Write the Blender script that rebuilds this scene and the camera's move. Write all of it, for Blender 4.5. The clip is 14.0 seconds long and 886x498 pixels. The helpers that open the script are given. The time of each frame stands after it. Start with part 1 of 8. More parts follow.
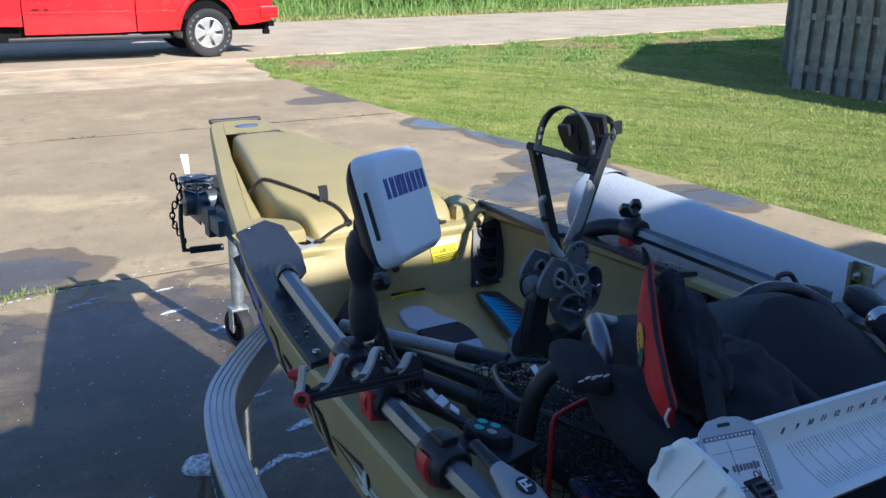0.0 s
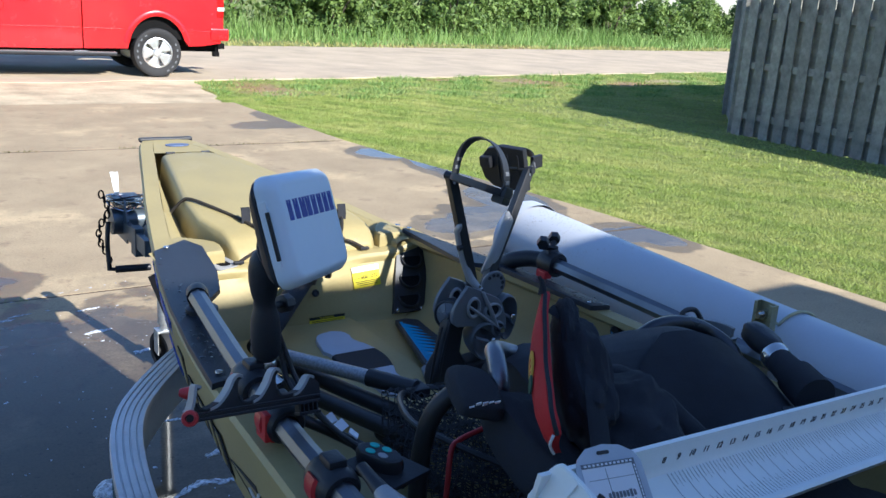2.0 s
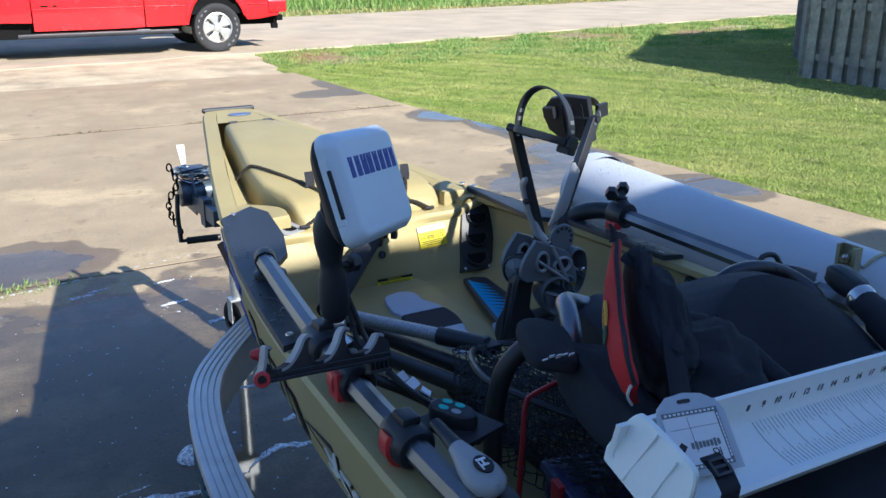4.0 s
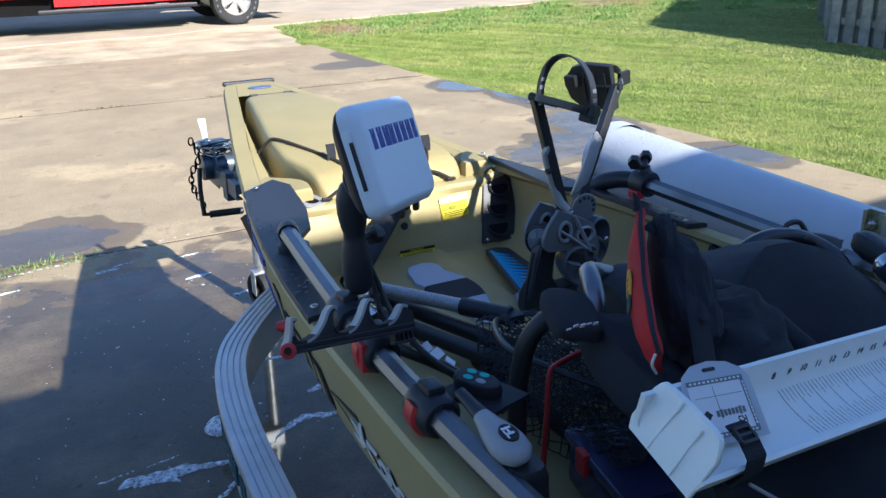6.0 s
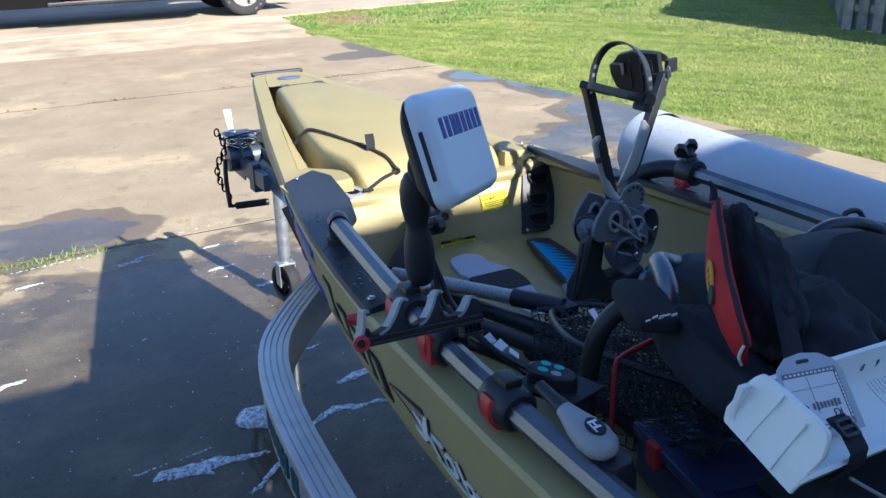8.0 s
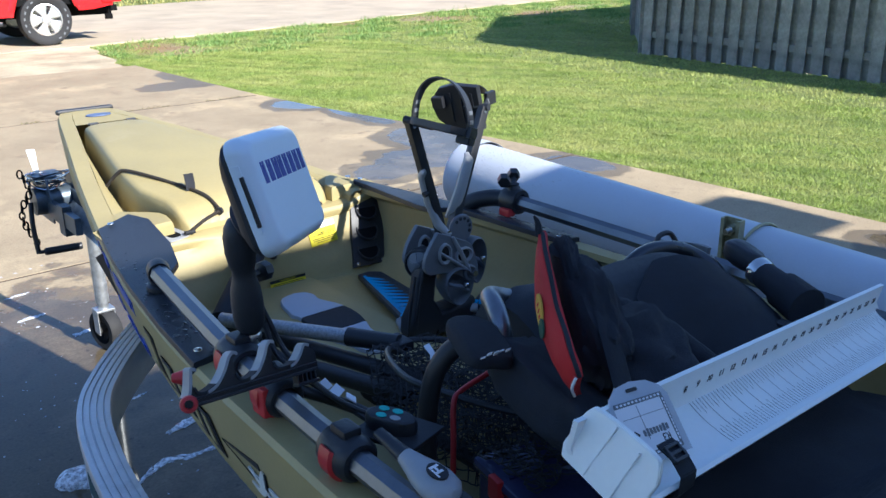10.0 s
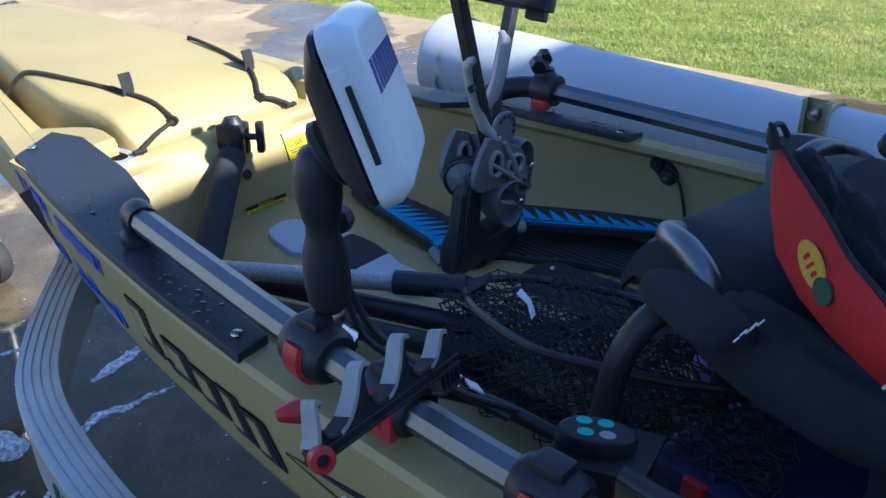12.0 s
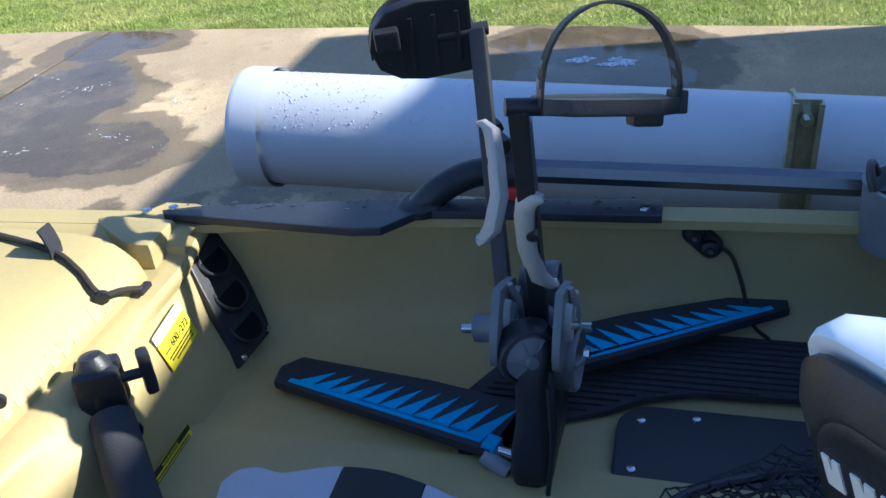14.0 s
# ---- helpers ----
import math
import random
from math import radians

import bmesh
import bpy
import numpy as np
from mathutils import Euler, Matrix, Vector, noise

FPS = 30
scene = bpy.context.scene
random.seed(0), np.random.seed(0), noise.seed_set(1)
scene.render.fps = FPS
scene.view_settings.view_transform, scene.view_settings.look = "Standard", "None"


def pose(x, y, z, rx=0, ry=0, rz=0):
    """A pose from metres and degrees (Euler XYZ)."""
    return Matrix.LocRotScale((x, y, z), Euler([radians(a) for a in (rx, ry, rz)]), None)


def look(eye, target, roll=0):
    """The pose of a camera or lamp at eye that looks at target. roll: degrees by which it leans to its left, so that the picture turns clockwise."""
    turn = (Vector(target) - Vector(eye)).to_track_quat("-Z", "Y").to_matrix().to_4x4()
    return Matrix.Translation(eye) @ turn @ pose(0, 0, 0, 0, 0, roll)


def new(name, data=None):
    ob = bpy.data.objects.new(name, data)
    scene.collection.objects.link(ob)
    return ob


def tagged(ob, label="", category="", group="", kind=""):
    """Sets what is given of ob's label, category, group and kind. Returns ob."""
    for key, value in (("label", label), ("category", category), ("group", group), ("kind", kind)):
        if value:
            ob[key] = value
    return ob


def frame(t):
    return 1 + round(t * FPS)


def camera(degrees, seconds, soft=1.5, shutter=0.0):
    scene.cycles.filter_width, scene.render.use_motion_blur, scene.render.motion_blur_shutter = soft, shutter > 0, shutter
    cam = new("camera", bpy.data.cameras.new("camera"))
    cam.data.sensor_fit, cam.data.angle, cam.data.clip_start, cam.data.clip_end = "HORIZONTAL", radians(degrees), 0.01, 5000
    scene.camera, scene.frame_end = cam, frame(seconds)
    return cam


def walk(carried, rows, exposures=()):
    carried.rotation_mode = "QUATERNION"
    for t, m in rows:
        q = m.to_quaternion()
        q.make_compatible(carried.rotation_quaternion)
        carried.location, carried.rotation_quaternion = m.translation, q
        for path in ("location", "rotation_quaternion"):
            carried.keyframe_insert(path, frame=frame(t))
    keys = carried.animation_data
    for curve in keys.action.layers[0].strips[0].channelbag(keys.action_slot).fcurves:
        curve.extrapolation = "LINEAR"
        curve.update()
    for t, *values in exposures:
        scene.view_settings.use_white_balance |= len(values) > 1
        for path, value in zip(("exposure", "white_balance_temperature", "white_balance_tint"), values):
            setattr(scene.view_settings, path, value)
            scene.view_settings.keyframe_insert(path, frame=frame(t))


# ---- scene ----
from mathutils.bvhtree import BVHTree

cam = camera(52.7, 14.0)
PATH = [
    (0, (0.105, 0.033, 1.583), (1.063, 1.676, 0.965), 0.7),
    (0.5, (0.112, 0.011, 1.589), (1.082, 1.653, 0.988), 0.7),
    (1, (0.132, -0.001, 1.58), (1.183, 1.604, 1.014), 1.9),
    (1.5, (0.15, -0.008, 1.58), (1.222, 1.589, 1.032), 2.4),
    (2, (0.152, -0.008, 1.579), (1.22, 1.593, 1.032), 3.7),
    (2.5, (0.15, -0.007, 1.571), (1.212, 1.594, 1.018), 3.8),
    (3, (0.157, -0.004, 1.574), (1.177, 1.622, 1.014), 2.8),
    (3.2, (0.161, 0.0, 1.571), (1.153, 1.64, 1.001), 2.1),
    (5.3, (0.165, 0.013, 1.554), (1.082, 1.646, 0.853), -0.8),
    (5.5, (0.164, 0.012, 1.555), (1.076, 1.65, 0.859), -0.8),
    (6, (0.161, 0.01, 1.559), (1.039, 1.668, 0.868), -1.0),
    (6.5, (0.158, 0.001, 1.549), (1.0, 1.654, 0.803), -1.1),
    (7, (0.14, 0.026, 1.531), (0.969, 1.667, 0.743), -0.9),
    (7.5, (0.1, 0.072, 1.553), (0.951, 1.718, 0.802), -1.7),
    (8, (0.095, 0.064, 1.555), (0.959, 1.722, 0.844), -1.4),
    (8.5, (0.128, 0.041, 1.578), (1.083, 1.661, 0.897), -1.4),
    (8.7, (0.143, 0.042, 1.576), (1.14, 1.639, 0.903), -1.6),
    (10.8, (0.021, 0.186, 1.555), (1.305, 1.54, 0.833), -0.2),
    (11, (-0.002, 0.224, 1.544), (1.305, 1.54, 0.796), -0.4),
    (11.5, (0.024, 0.352, 1.503), (1.355, 1.591, 0.67), -0.3),
    (12, (0.138, 0.57, 1.491), (1.469, 1.751, 0.579), -0.4),
    (12.5, (0.165, 0.779, 1.489), (1.587, 1.828, 0.552), 1.2),
    (13, (0.178, 1.034, 1.531), (1.777, 1.81, 0.613), 1.1),
    (13.5, (0.24, 1.174, 1.523), (1.896, 1.775, 0.576), -1.0),
    (14, (0.389, 1.256, 1.546), (2.025, 1.739, 0.5015), -5.27),
]
walk(cam, [(t, look(eye, target, roll)) for t, eye, target, roll in PATH],
     exposures=[(0, 0.9, 5420, 14), (1.5, 1.07, 5420, 14), (3.2, 1.07, 5420, 14), (7.5, 1.23, 5420, 14), (11, 1.32, 5420, 14), (12.5, 1.45, 5420, 14), (14, 1.36, 5420, 14)])

# ---- world, sun, sky ----
SUN = Vector((0.36, -1.53, 1.0)).normalized()
world = bpy.data.worlds.new("sky")
scene.world = world
world.use_nodes = True
wn = world.node_tree.nodes
sky = wn.new("ShaderNodeTexSky")
sky.sky_type, sky.sun_disc = "NISHITA", False
sky.sun_elevation, sky.sun_rotation = math.asin(SUN.z), math.atan2(SUN.x, SUN.y)
sky.air_density, sky.dust_density, sky.ozone_density = 1.0, 0.15, 3.0
world.node_tree.links.new(sky.outputs[0], wn["Background"].inputs[0])
wn["Background"].inputs[1].default_value = 0.088
sun = new("sun", bpy.data.lights.new("sun", "SUN"))
sun.data.energy, sun.data.angle, sun.data.color = 4.6, radians(0.55), (1.0, 0.895, 0.7)
sun.matrix_world = look(SUN * 60, (0, 0, 0))


# ---- materials ----
def node(tree, kind, **values):
    n = tree.nodes.new(kind)
    for key, value in values.items():
        n.inputs[key.replace("_", " ")].default_value = value
    return n


def mat(name, colour, rough=0.6, metal=0.0, var=0.18, big=5.0, fine=160.0, bump=0.15, dirt=None, dirt_at=0.6, spec=0.5, coat=0.0, random_tint=0.0):
    """A surface with a slow and a fine variation of colour, uneven gloss and a fine relief; dirt is a second colour in patches."""
    m = bpy.data.materials.new(name)
    m.use_nodes = True
    t = m.node_tree
    link, b = t.links.new, t.nodes["Principled BSDF"]
    at = t.nodes.new("ShaderNodeTexCoord")
    n1 = node(t, "ShaderNodeTexNoise", Scale=big, Detail=5.0, Roughness=0.6)
    n2 = node(t, "ShaderNodeTexNoise", Scale=fine, Detail=3.0)
    link(at.outputs["Object"], n1.inputs["Vector"])
    link(at.outputs["Object"], n2.inputs["Vector"])
    ramp = t.nodes.new("ShaderNodeMapRange")
    ramp.inputs["To Min"].default_value, ramp.inputs["To Max"].default_value = 1 - var, 1 + var
    ramp.inputs["From Min"].default_value, ramp.inputs["From Max"].default_value = 0.3, 0.7
    link(n1.outputs[0], ramp.inputs[0])
    ramp2 = t.nodes.new("ShaderNodeMapRange")
    ramp2.inputs["To Min"].default_value, ramp2.inputs["To Max"].default_value = 1 - var * 0.6, 1 + var * 0.6
    link(n2.outputs[0], ramp2.inputs[0])
    mul = t.nodes.new("ShaderNodeMath")
    mul.operation = "MULTIPLY"
    link(ramp.outputs[0], mul.inputs[0])
    link(ramp2.outputs[0], mul.inputs[1])
    last = mul.outputs[0]
    if random_tint:
        info = t.nodes.new("ShaderNodeObjectInfo")
        r3 = t.nodes.new("ShaderNodeMapRange")
        r3.inputs["To Min"].default_value, r3.inputs["To Max"].default_value = 1 - random_tint, 1 + random_tint
        link(info.outputs["Random"], r3.inputs[0])
        m2 = t.nodes.new("ShaderNodeMath")
        m2.operation = "MULTIPLY"
        link(last, m2.inputs[0])
        link(r3.outputs[0], m2.inputs[1])
        last = m2.outputs[0]
    scale = t.nodes.new("ShaderNodeVectorMath")
    scale.operation = "SCALE"
    base = t.nodes.new("ShaderNodeRGB")
    base.outputs[0].default_value = (*colour, 1)
    source = base.outputs[0]
    if dirt:
        n3 = node(t, "ShaderNodeTexNoise", Scale=big * 0.7, Detail=8.0, Roughness=0.7)
        link(at.outputs["Object"], n3.inputs["Vector"])
        r4 = t.nodes.new("ShaderNodeMapRange")
        r4.inputs["From Min"].default_value, r4.inputs["From Max"].default_value = dirt_at - 0.06, dirt_at + 0.1
        link(n3.outputs[0], r4.inputs[0])
        mix = t.nodes.new("ShaderNodeMix")
        mix.data_type = "RGBA"
        mix.inputs[7].default_value = (*dirt, 1)
        link(r4.outputs[0], mix.inputs[0])
        link(source, mix.inputs[6])
        source = mix.outputs[2]
    link(source, scale.inputs[0])
    link(last, scale.inputs["Scale"])
    link(scale.outputs[0], b.inputs["Base Color"])
    rr = t.nodes.new("ShaderNodeMapRange")
    rr.inputs["To Min"].default_value, rr.inputs["To Max"].default_value = max(0.02, rough - 0.1), min(1, rough + 0.1)
    link(n1.outputs[0], rr.inputs[0])
    link(rr.outputs[0], b.inputs["Roughness"])
    b.inputs["Metallic"].default_value = metal
    b.inputs["Specular IOR Level"].default_value = spec
    b.inputs["Coat Weight"].default_value = coat
    if bump:
        bp = node(t, "ShaderNodeBump", Strength=bump, Distance=0.004)
        link(n2.outputs[0], bp.inputs["Height"])
        link(bp.outputs[0], b.inputs["Normal"])
    return m


def ellipses_mask(t, spots, wobble, scale, hard=0.08):
    """A mask of ragged patches: spots are (x, y, radius_x, radius_y) in metres."""
    link = t.links.new
    geo = t.nodes.new("ShaderNodeNewGeometry")
    n = node(t, "ShaderNodeTexNoise", Scale=scale, Detail=6.0, Roughness=0.6)
    link(geo.outputs["Position"], n.inputs["Vector"])
    last = None
    for x, y, a, b in spots:
        off = t.nodes.new("ShaderNodeVectorMath")
        off.operation = "SUBTRACT"
        off.inputs[1].default_value = (x, y, 0)
        link(geo.outputs["Position"], off.inputs[0])
        rel = t.nodes.new("ShaderNodeVectorMath")
        rel.operation = "MULTIPLY"
        rel.inputs[1].default_value = (1 / a, 1 / b, 0)
        link(off.outputs[0], rel.inputs[0])
        ln = t.nodes.new("ShaderNodeVectorMath")
        ln.operation = "LENGTH"
        link(rel.outputs[0], ln.inputs[0])
        if last is None:
            last = ln.outputs["Value"]
        else:
            mn = t.nodes.new("ShaderNodeMath")
            mn.operation = "MINIMUM"
            link(last, mn.inputs[0])
            link(ln.outputs["Value"], mn.inputs[1])
            last = mn.outputs[0]
    nm = t.nodes.new("ShaderNodeMath")
    nm.operation = "MULTIPLY_ADD"
    nm.inputs[1].default_value = wobble
    link(n.outputs[0], nm.inputs[0])
    link(last, nm.inputs[2])
    mr = t.nodes.new("ShaderNodeMapRange")
    mr.inputs["From Min"].default_value = 1 + wobble * 0.5 + hard
    mr.inputs["From Max"].default_value = 1 + wobble * 0.5 - hard
    link(nm.outputs[0], mr.inputs[0])
    return mr.outputs[0]


def mix_colour(t, fac, a, b):
    mx = t.nodes.new("ShaderNodeMix")
    mx.data_type = "RGBA"
    t.links.new(fac, mx.inputs[0])
    for i, c in ((6, a), (7, b)):
        if isinstance(c, tuple):
            mx.inputs[i].default_value = (*c, 1)
        else:
            t.links.new(c, mx.inputs[i])
    return mx.outputs[2]


def mix_value(t, fac, a, b):
    mr = t.nodes.new("ShaderNodeMapRange")
    t.links.new(fac, mr.inputs[0])
    mr.inputs["To Min"].default_value, mr.inputs["To Max"].default_value = a, b
    return mr.outputs[0]


def noise_step(t, scale, low, high, detail=6.0):
    geo = t.nodes.new("ShaderNodeNewGeometry")
    n = node(t, "ShaderNodeTexNoise", Scale=scale, Detail=detail, Roughness=0.65)
    t.links.new(geo.outputs["Position"], n.inputs["Vector"])
    mr = t.nodes.new("ShaderNodeMapRange")
    mr.inputs["From Min"].default_value, mr.inputs["From Max"].default_value = low, high
    t.links.new(n.outputs[0], mr.inputs[0])
    return mr.outputs[0]


# damp and flooded patches of the driveway: (x, y, radius_x, radius_y)
WET = [(-1.6, 1.6, 3.25, 2.95), (0.9, 2.0, 2.3, 2.45), (0.32, 4.9, 0.55, 0.42), (4.15, 9.75, 0.5, 0.3), (4.5, 10.4, 0.28, 0.55),
       (4.6, 7.8, 0.42, 0.42), (4.68, 6.9, 0.24, 0.7), (4.55, 5.75, 0.42, 0.6), (4.15, 5.25, 0.6, 0.42), (3.7, 5.1, 0.45, 0.35),
       (3.9, 4.25, 0.75, 0.5), (4.7, 4.45, 0.35, 0.32), (3.45, 3.75, 0.4, 0.55), (4.85, 4.35, 0.3, 0.42), (4.85, 1.65, 0.4, 0.62), (4.45, 1.6, 0.5, 0.55)]

# still water that mirrors sharply
STILL = [(0.95, 2.5, 0.75, 0.7), (4.8, 1.65, 0.8, 0.9), (4.6, 7.7, 0.5, 0.6), (4.4, 4.4, 0.8, 0.7)]


def concrete_material():
    m = bpy.data.materials.new("driveway concrete, part wet")
    m.use_nodes = True
    t = m.node_tree
    b = t.nodes["Principled BSDF"]
    grain = noise_step(t, 90, 0.2, 0.8, 3)
    blotch = noise_step(t, 1.7, 0.3, 0.75)
    pale = noise_step(t, 0.9, 0.54, 0.63)
    col = mix_colour(t, blotch, (0.445, 0.35, 0.216), (0.312, 0.242, 0.15))
    col = mix_colour(t, pale, col, (0.54, 0.42, 0.25))
    stain = noise_step(t, 3.6, 0.58, 0.7, 8)
    col = mix_colour(t, stain, col, (0.25, 0.19, 0.125))
    speck = noise_step(t, 26, 0.62, 0.72, 4)
    col = mix_colour(t, speck, col, (0.19, 0.145, 0.1))
    gm = t.nodes.new("ShaderNodeVectorMath")
    gm.operation = "SCALE"
    t.links.new(col, gm.inputs[0])
    t.links.new(mix_value(t, grain, 0.72, 1.25), gm.inputs["Scale"])
    wet = ellipses_mask(t, WET, 1.1, 2.6, 0.03)
    # the flooded middle of each patch is darker than its damp rim
    pool = ellipses_mask(t, [(x, y, a * 0.95 - 0.11, c * 0.95 - 0.11) for x, y, a, c in WET[:3] + WET[5:]], 1.1, 2.6, 0.05)
    silt = noise_step(t, 2.2, 0.5, 0.66, 5)
    deep = mix_value(t, silt, 0.27, 0.44)
    shade = t.nodes.new("ShaderNodeMix")
    shade.inputs[2].default_value = 0.5
    t.links.new(pool, shade.inputs[0])
    t.links.new(deep, shade.inputs[3])
    full = t.nodes.new("ShaderNodeMix")
    full.inputs[2].default_value = 1.0
    t.links.new(wet, full.inputs[0])
    t.links.new(shade.outputs[0], full.inputs[3])
    wm = t.nodes.new("ShaderNodeVectorMath")
    wm.operation = "SCALE"
    t.links.new(gm.outputs[0], wm.inputs[0])
    t.links.new(full.outputs[0], wm.inputs["Scale"])
    t.links.new(wm.outputs[0], b.inputs["Base Color"])
    film = mix_value(t, noise_step(t, 1.4, 0.4, 0.7, 3), 0.16, 0.3)
    still = ellipses_mask(t, STILL, 0.8, 2.0, 0.2)
    level = t.nodes.new("ShaderNodeMix")
    level.inputs[3].default_value = 0.03
    t.links.new(still, level.inputs[0])
    t.links.new(film, level.inputs[2])
    rim = t.nodes.new("ShaderNodeMix")
    rim.inputs[2].default_value = 0.45
    t.links.new(pool, rim.inputs[0])
    t.links.new(level.outputs[0], rim.inputs[3])
    gloss = rim.outputs[0]
    t.links.new(mix_value(t, wet, 0.35, 0.26), b.inputs["Specular IOR Level"])
    mx = t.nodes.new("ShaderNodeMix")
    mx.inputs[2].default_value = 0.82
    t.links.new(wet, mx.inputs[0])
    t.links.new(gloss, mx.inputs[3])
    t.links.new(mx.outputs[0], b.inputs["Roughness"])
    bp = node(t, "ShaderNodeBump", Distance=0.003)
    t.links.new(mix_value(t, pool, 0.35, 0.012), bp.inputs["Strength"])
    t.links.new(grain, bp.inputs["Height"])
    t.links.new(bp.outputs[0], b.inputs["Normal"])
    return m


def ground_material():
    m = bpy.data.materials.new("lawn soil and cut grass")
    m.use_nodes = True
    t = m.node_tree
    b = t.nodes["Principled BSDF"]
    fine = noise_step(t, 60, 0.3, 0.7, 4)
    slow = noise_step(t, 0.9, 0.35, 0.7)
    col = mix_colour(t, fine, (0.14, 0.2, 0.035), (0.26, 0.33, 0.08))
    col = mix_colour(t, slow, col, (0.3, 0.31, 0.1))
    dirt = ellipses_mask(t, [(5.55, 13.4, 0.45, 1.0), (11.6, 14.5, 0.8, 0.75), (14.2, 14.15, 0.9, 0.45), (15.8, 14.7, 1.2, 0.35), (9.77, 14.78, 0.4, 0.2), (19.2, 24.9, 0.8, 0.4), (14.3, 24.0, 0.8, 0.4)], 2.6, 2.6, 0.5)
    col = mix_colour(t, dirt, col, mix_colour(t, noise_step(t, 0.35, 0.48, 0.66), (0.4, 0.24, 0.125), (0.5, 0.42, 0.27)))
    t.links.new(col, b.inputs["Base Color"])
    b.inputs["Roughness"].default_value = 0.9
    bp = node(t, "ShaderNodeBump", Strength=0.8, Distance=0.03)
    t.links.new(fine, bp.inputs["Height"])
    t.links.new(bp.outputs[0], b.inputs["Normal"])
    return m


def stripe_step(t, across, along, low, high):
    """Long streaks in the direction in which the lawn was mown."""
    geo = t.nodes.new("ShaderNodeNewGeometry")
    mp = t.nodes.new("ShaderNodeMapping")
    mp.vector_type = "TEXTURE"
    mp.inputs["Rotation"].default_value = (0, 0, radians(-58.5))
    mp.inputs["Scale"].default_value = (along, across, 1.0)
    t.links.new(geo.outputs["Position"], mp.inputs["Vector"])
    n = node(t, "ShaderNodeTexNoise", Scale=1.0, Detail=4.0, Roughness=0.6)
    t.links.new(mp.outputs[0], n.inputs["Vector"])
    mr = t.nodes.new("ShaderNodeMapRange")
    mr.inputs["From Min"].default_value, mr.inputs["From Max"].default_value = low, high
    t.links.new(n.outputs[0], mr.inputs[0])
    return mr.outputs[0]


def blade_material(name, dark, light, pale, mown=False):
    m = bpy.data.materials.new(name)
    m.use_nodes = True
    t = m.node_tree
    b = t.nodes["Principled BSDF"]
    geo = t.nodes.new("ShaderNodeNewGeometry")
    col = mix_colour(t, geo.outputs["Random Per Island"], dark, light)
    col = mix_colour(t, noise_step(t, 1.3, 0.45, 0.75), col, pale)
    col = mix_colour(t, noise_step(t, 4.0, 0.5, 0.8, 4.0), col, tuple(c * 0.62 for c in dark))
    if mown:
        col = mix_colour(t, stripe_step(t, 0.13, 1.6, 0.52, 0.78), col, tuple(c * 0.75 for c in dark))
        col = mix_colour(t, stripe_step(t, 0.45, 5.0, 0.48, 0.8), col, pale)
    t.links.new(col, b.inputs["Base Color"])
    b.inputs["Roughness"].default_value = 0.6
    tr = t.nodes.new("ShaderNodeBsdfTranslucent")
    t.links.new(col, tr.inputs[0])
    mx = t.nodes.new("ShaderNodeMixShader")
    mx.inputs[0].default_value = 0.3
    t.links.new(b.outputs[0], mx.inputs[1])
    t.links.new(tr.outputs[0], mx.inputs[2])
    t.links.new(mx.outputs[0], t.nodes["Material Output"].inputs[0])
    return m


def clear_material(name, colour, alpha_rough=0.08):
    m = bpy.data.materials.new(name)
    m.use_nodes = True
    b = m.node_tree.nodes["Principled BSDF"]
    b.inputs["Base Color"].default_value = (*colour, 1)
    b.inputs["Transmission Weight"].default_value = 0.9
    b.inputs["Roughness"].default_value = alpha_rough
    b.inputs["IOR"].default_value = 1.3
    return m


CONCRETE = concrete_material()
GROUND = ground_material()
BLADE = blade_material("cut lawn blades", (0.19, 0.285, 0.045), (0.47, 0.57, 0.135), (0.59, 0.58, 0.195), True)
DRYW = blade_material("small dry weeds", (0.1, 0.1, 0.03), (0.2, 0.19, 0.06), (0.2, 0.16, 0.07))
TALL = blade_material("tall verge grass", (0.13, 0.25, 0.045), (0.3, 0.46, 0.12), (0.4, 0.48, 0.17))
STRAW = blade_material("short dry verge grass", (0.3, 0.3, 0.07), (0.55, 0.52, 0.18), (0.5, 0.42, 0.2))
LEAF = blade_material("shrub leaves", (0.05, 0.1, 0.02), (0.22, 0.33, 0.07), (0.27, 0.37, 0.09))
GRAVEL = mat("gravel apron", (0.52, 0.43, 0.275), 0.95, var=0.38, big=1.3, fine=42, bump=0.8, dirt=(0.43, 0.34, 0.22))
ASPHALT = mat("pale worn road", (0.52, 0.42, 0.29), 0.9, var=0.14, big=1.1, fine=60, bump=0.4, dirt=(0.43, 0.35, 0.25), dirt_at=0.55)
FENCE = mat("weathered grey boards", (0.25, 0.25, 0.215), 0.9, var=0.35, big=7, fine=70, bump=0.5, dirt=(0.17, 0.165, 0.145), random_tint=0.22)
# The house is out of view; its pale tone bounces light into the shade.
SIDING = mat("pale house siding", (0.64, 0.62, 0.58), 0.8, var=0.08, bump=0.05)
SHINGLE = mat("dark roof shingles", (0.08, 0.075, 0.07), 0.9, var=0.3, fine=30, bump=0.6)
RED = mat("red car paint", (0.62, 0.012, 0.016), 0.25, var=0.05, bump=0, coat=0.6)
RUBBER = mat("black tyre rubber", (0.022, 0.022, 0.023), 0.75, var=0.3, bump=0.3)
ALLOY = mat("silver wheel alloy", (0.72, 0.71, 0.69), 0.32, metal=0.85, var=0.08)
GLASS = mat("dark car glass", (0.02, 0.025, 0.03), 0.06, var=0.05, bump=0)
DARK = mat("black underbody", (0.009, 0.009, 0.009), 0.9, spec=0.1)
LAMPRED = mat("red tail lamp", (0.4, 0.01, 0.01), 0.15, bump=0)
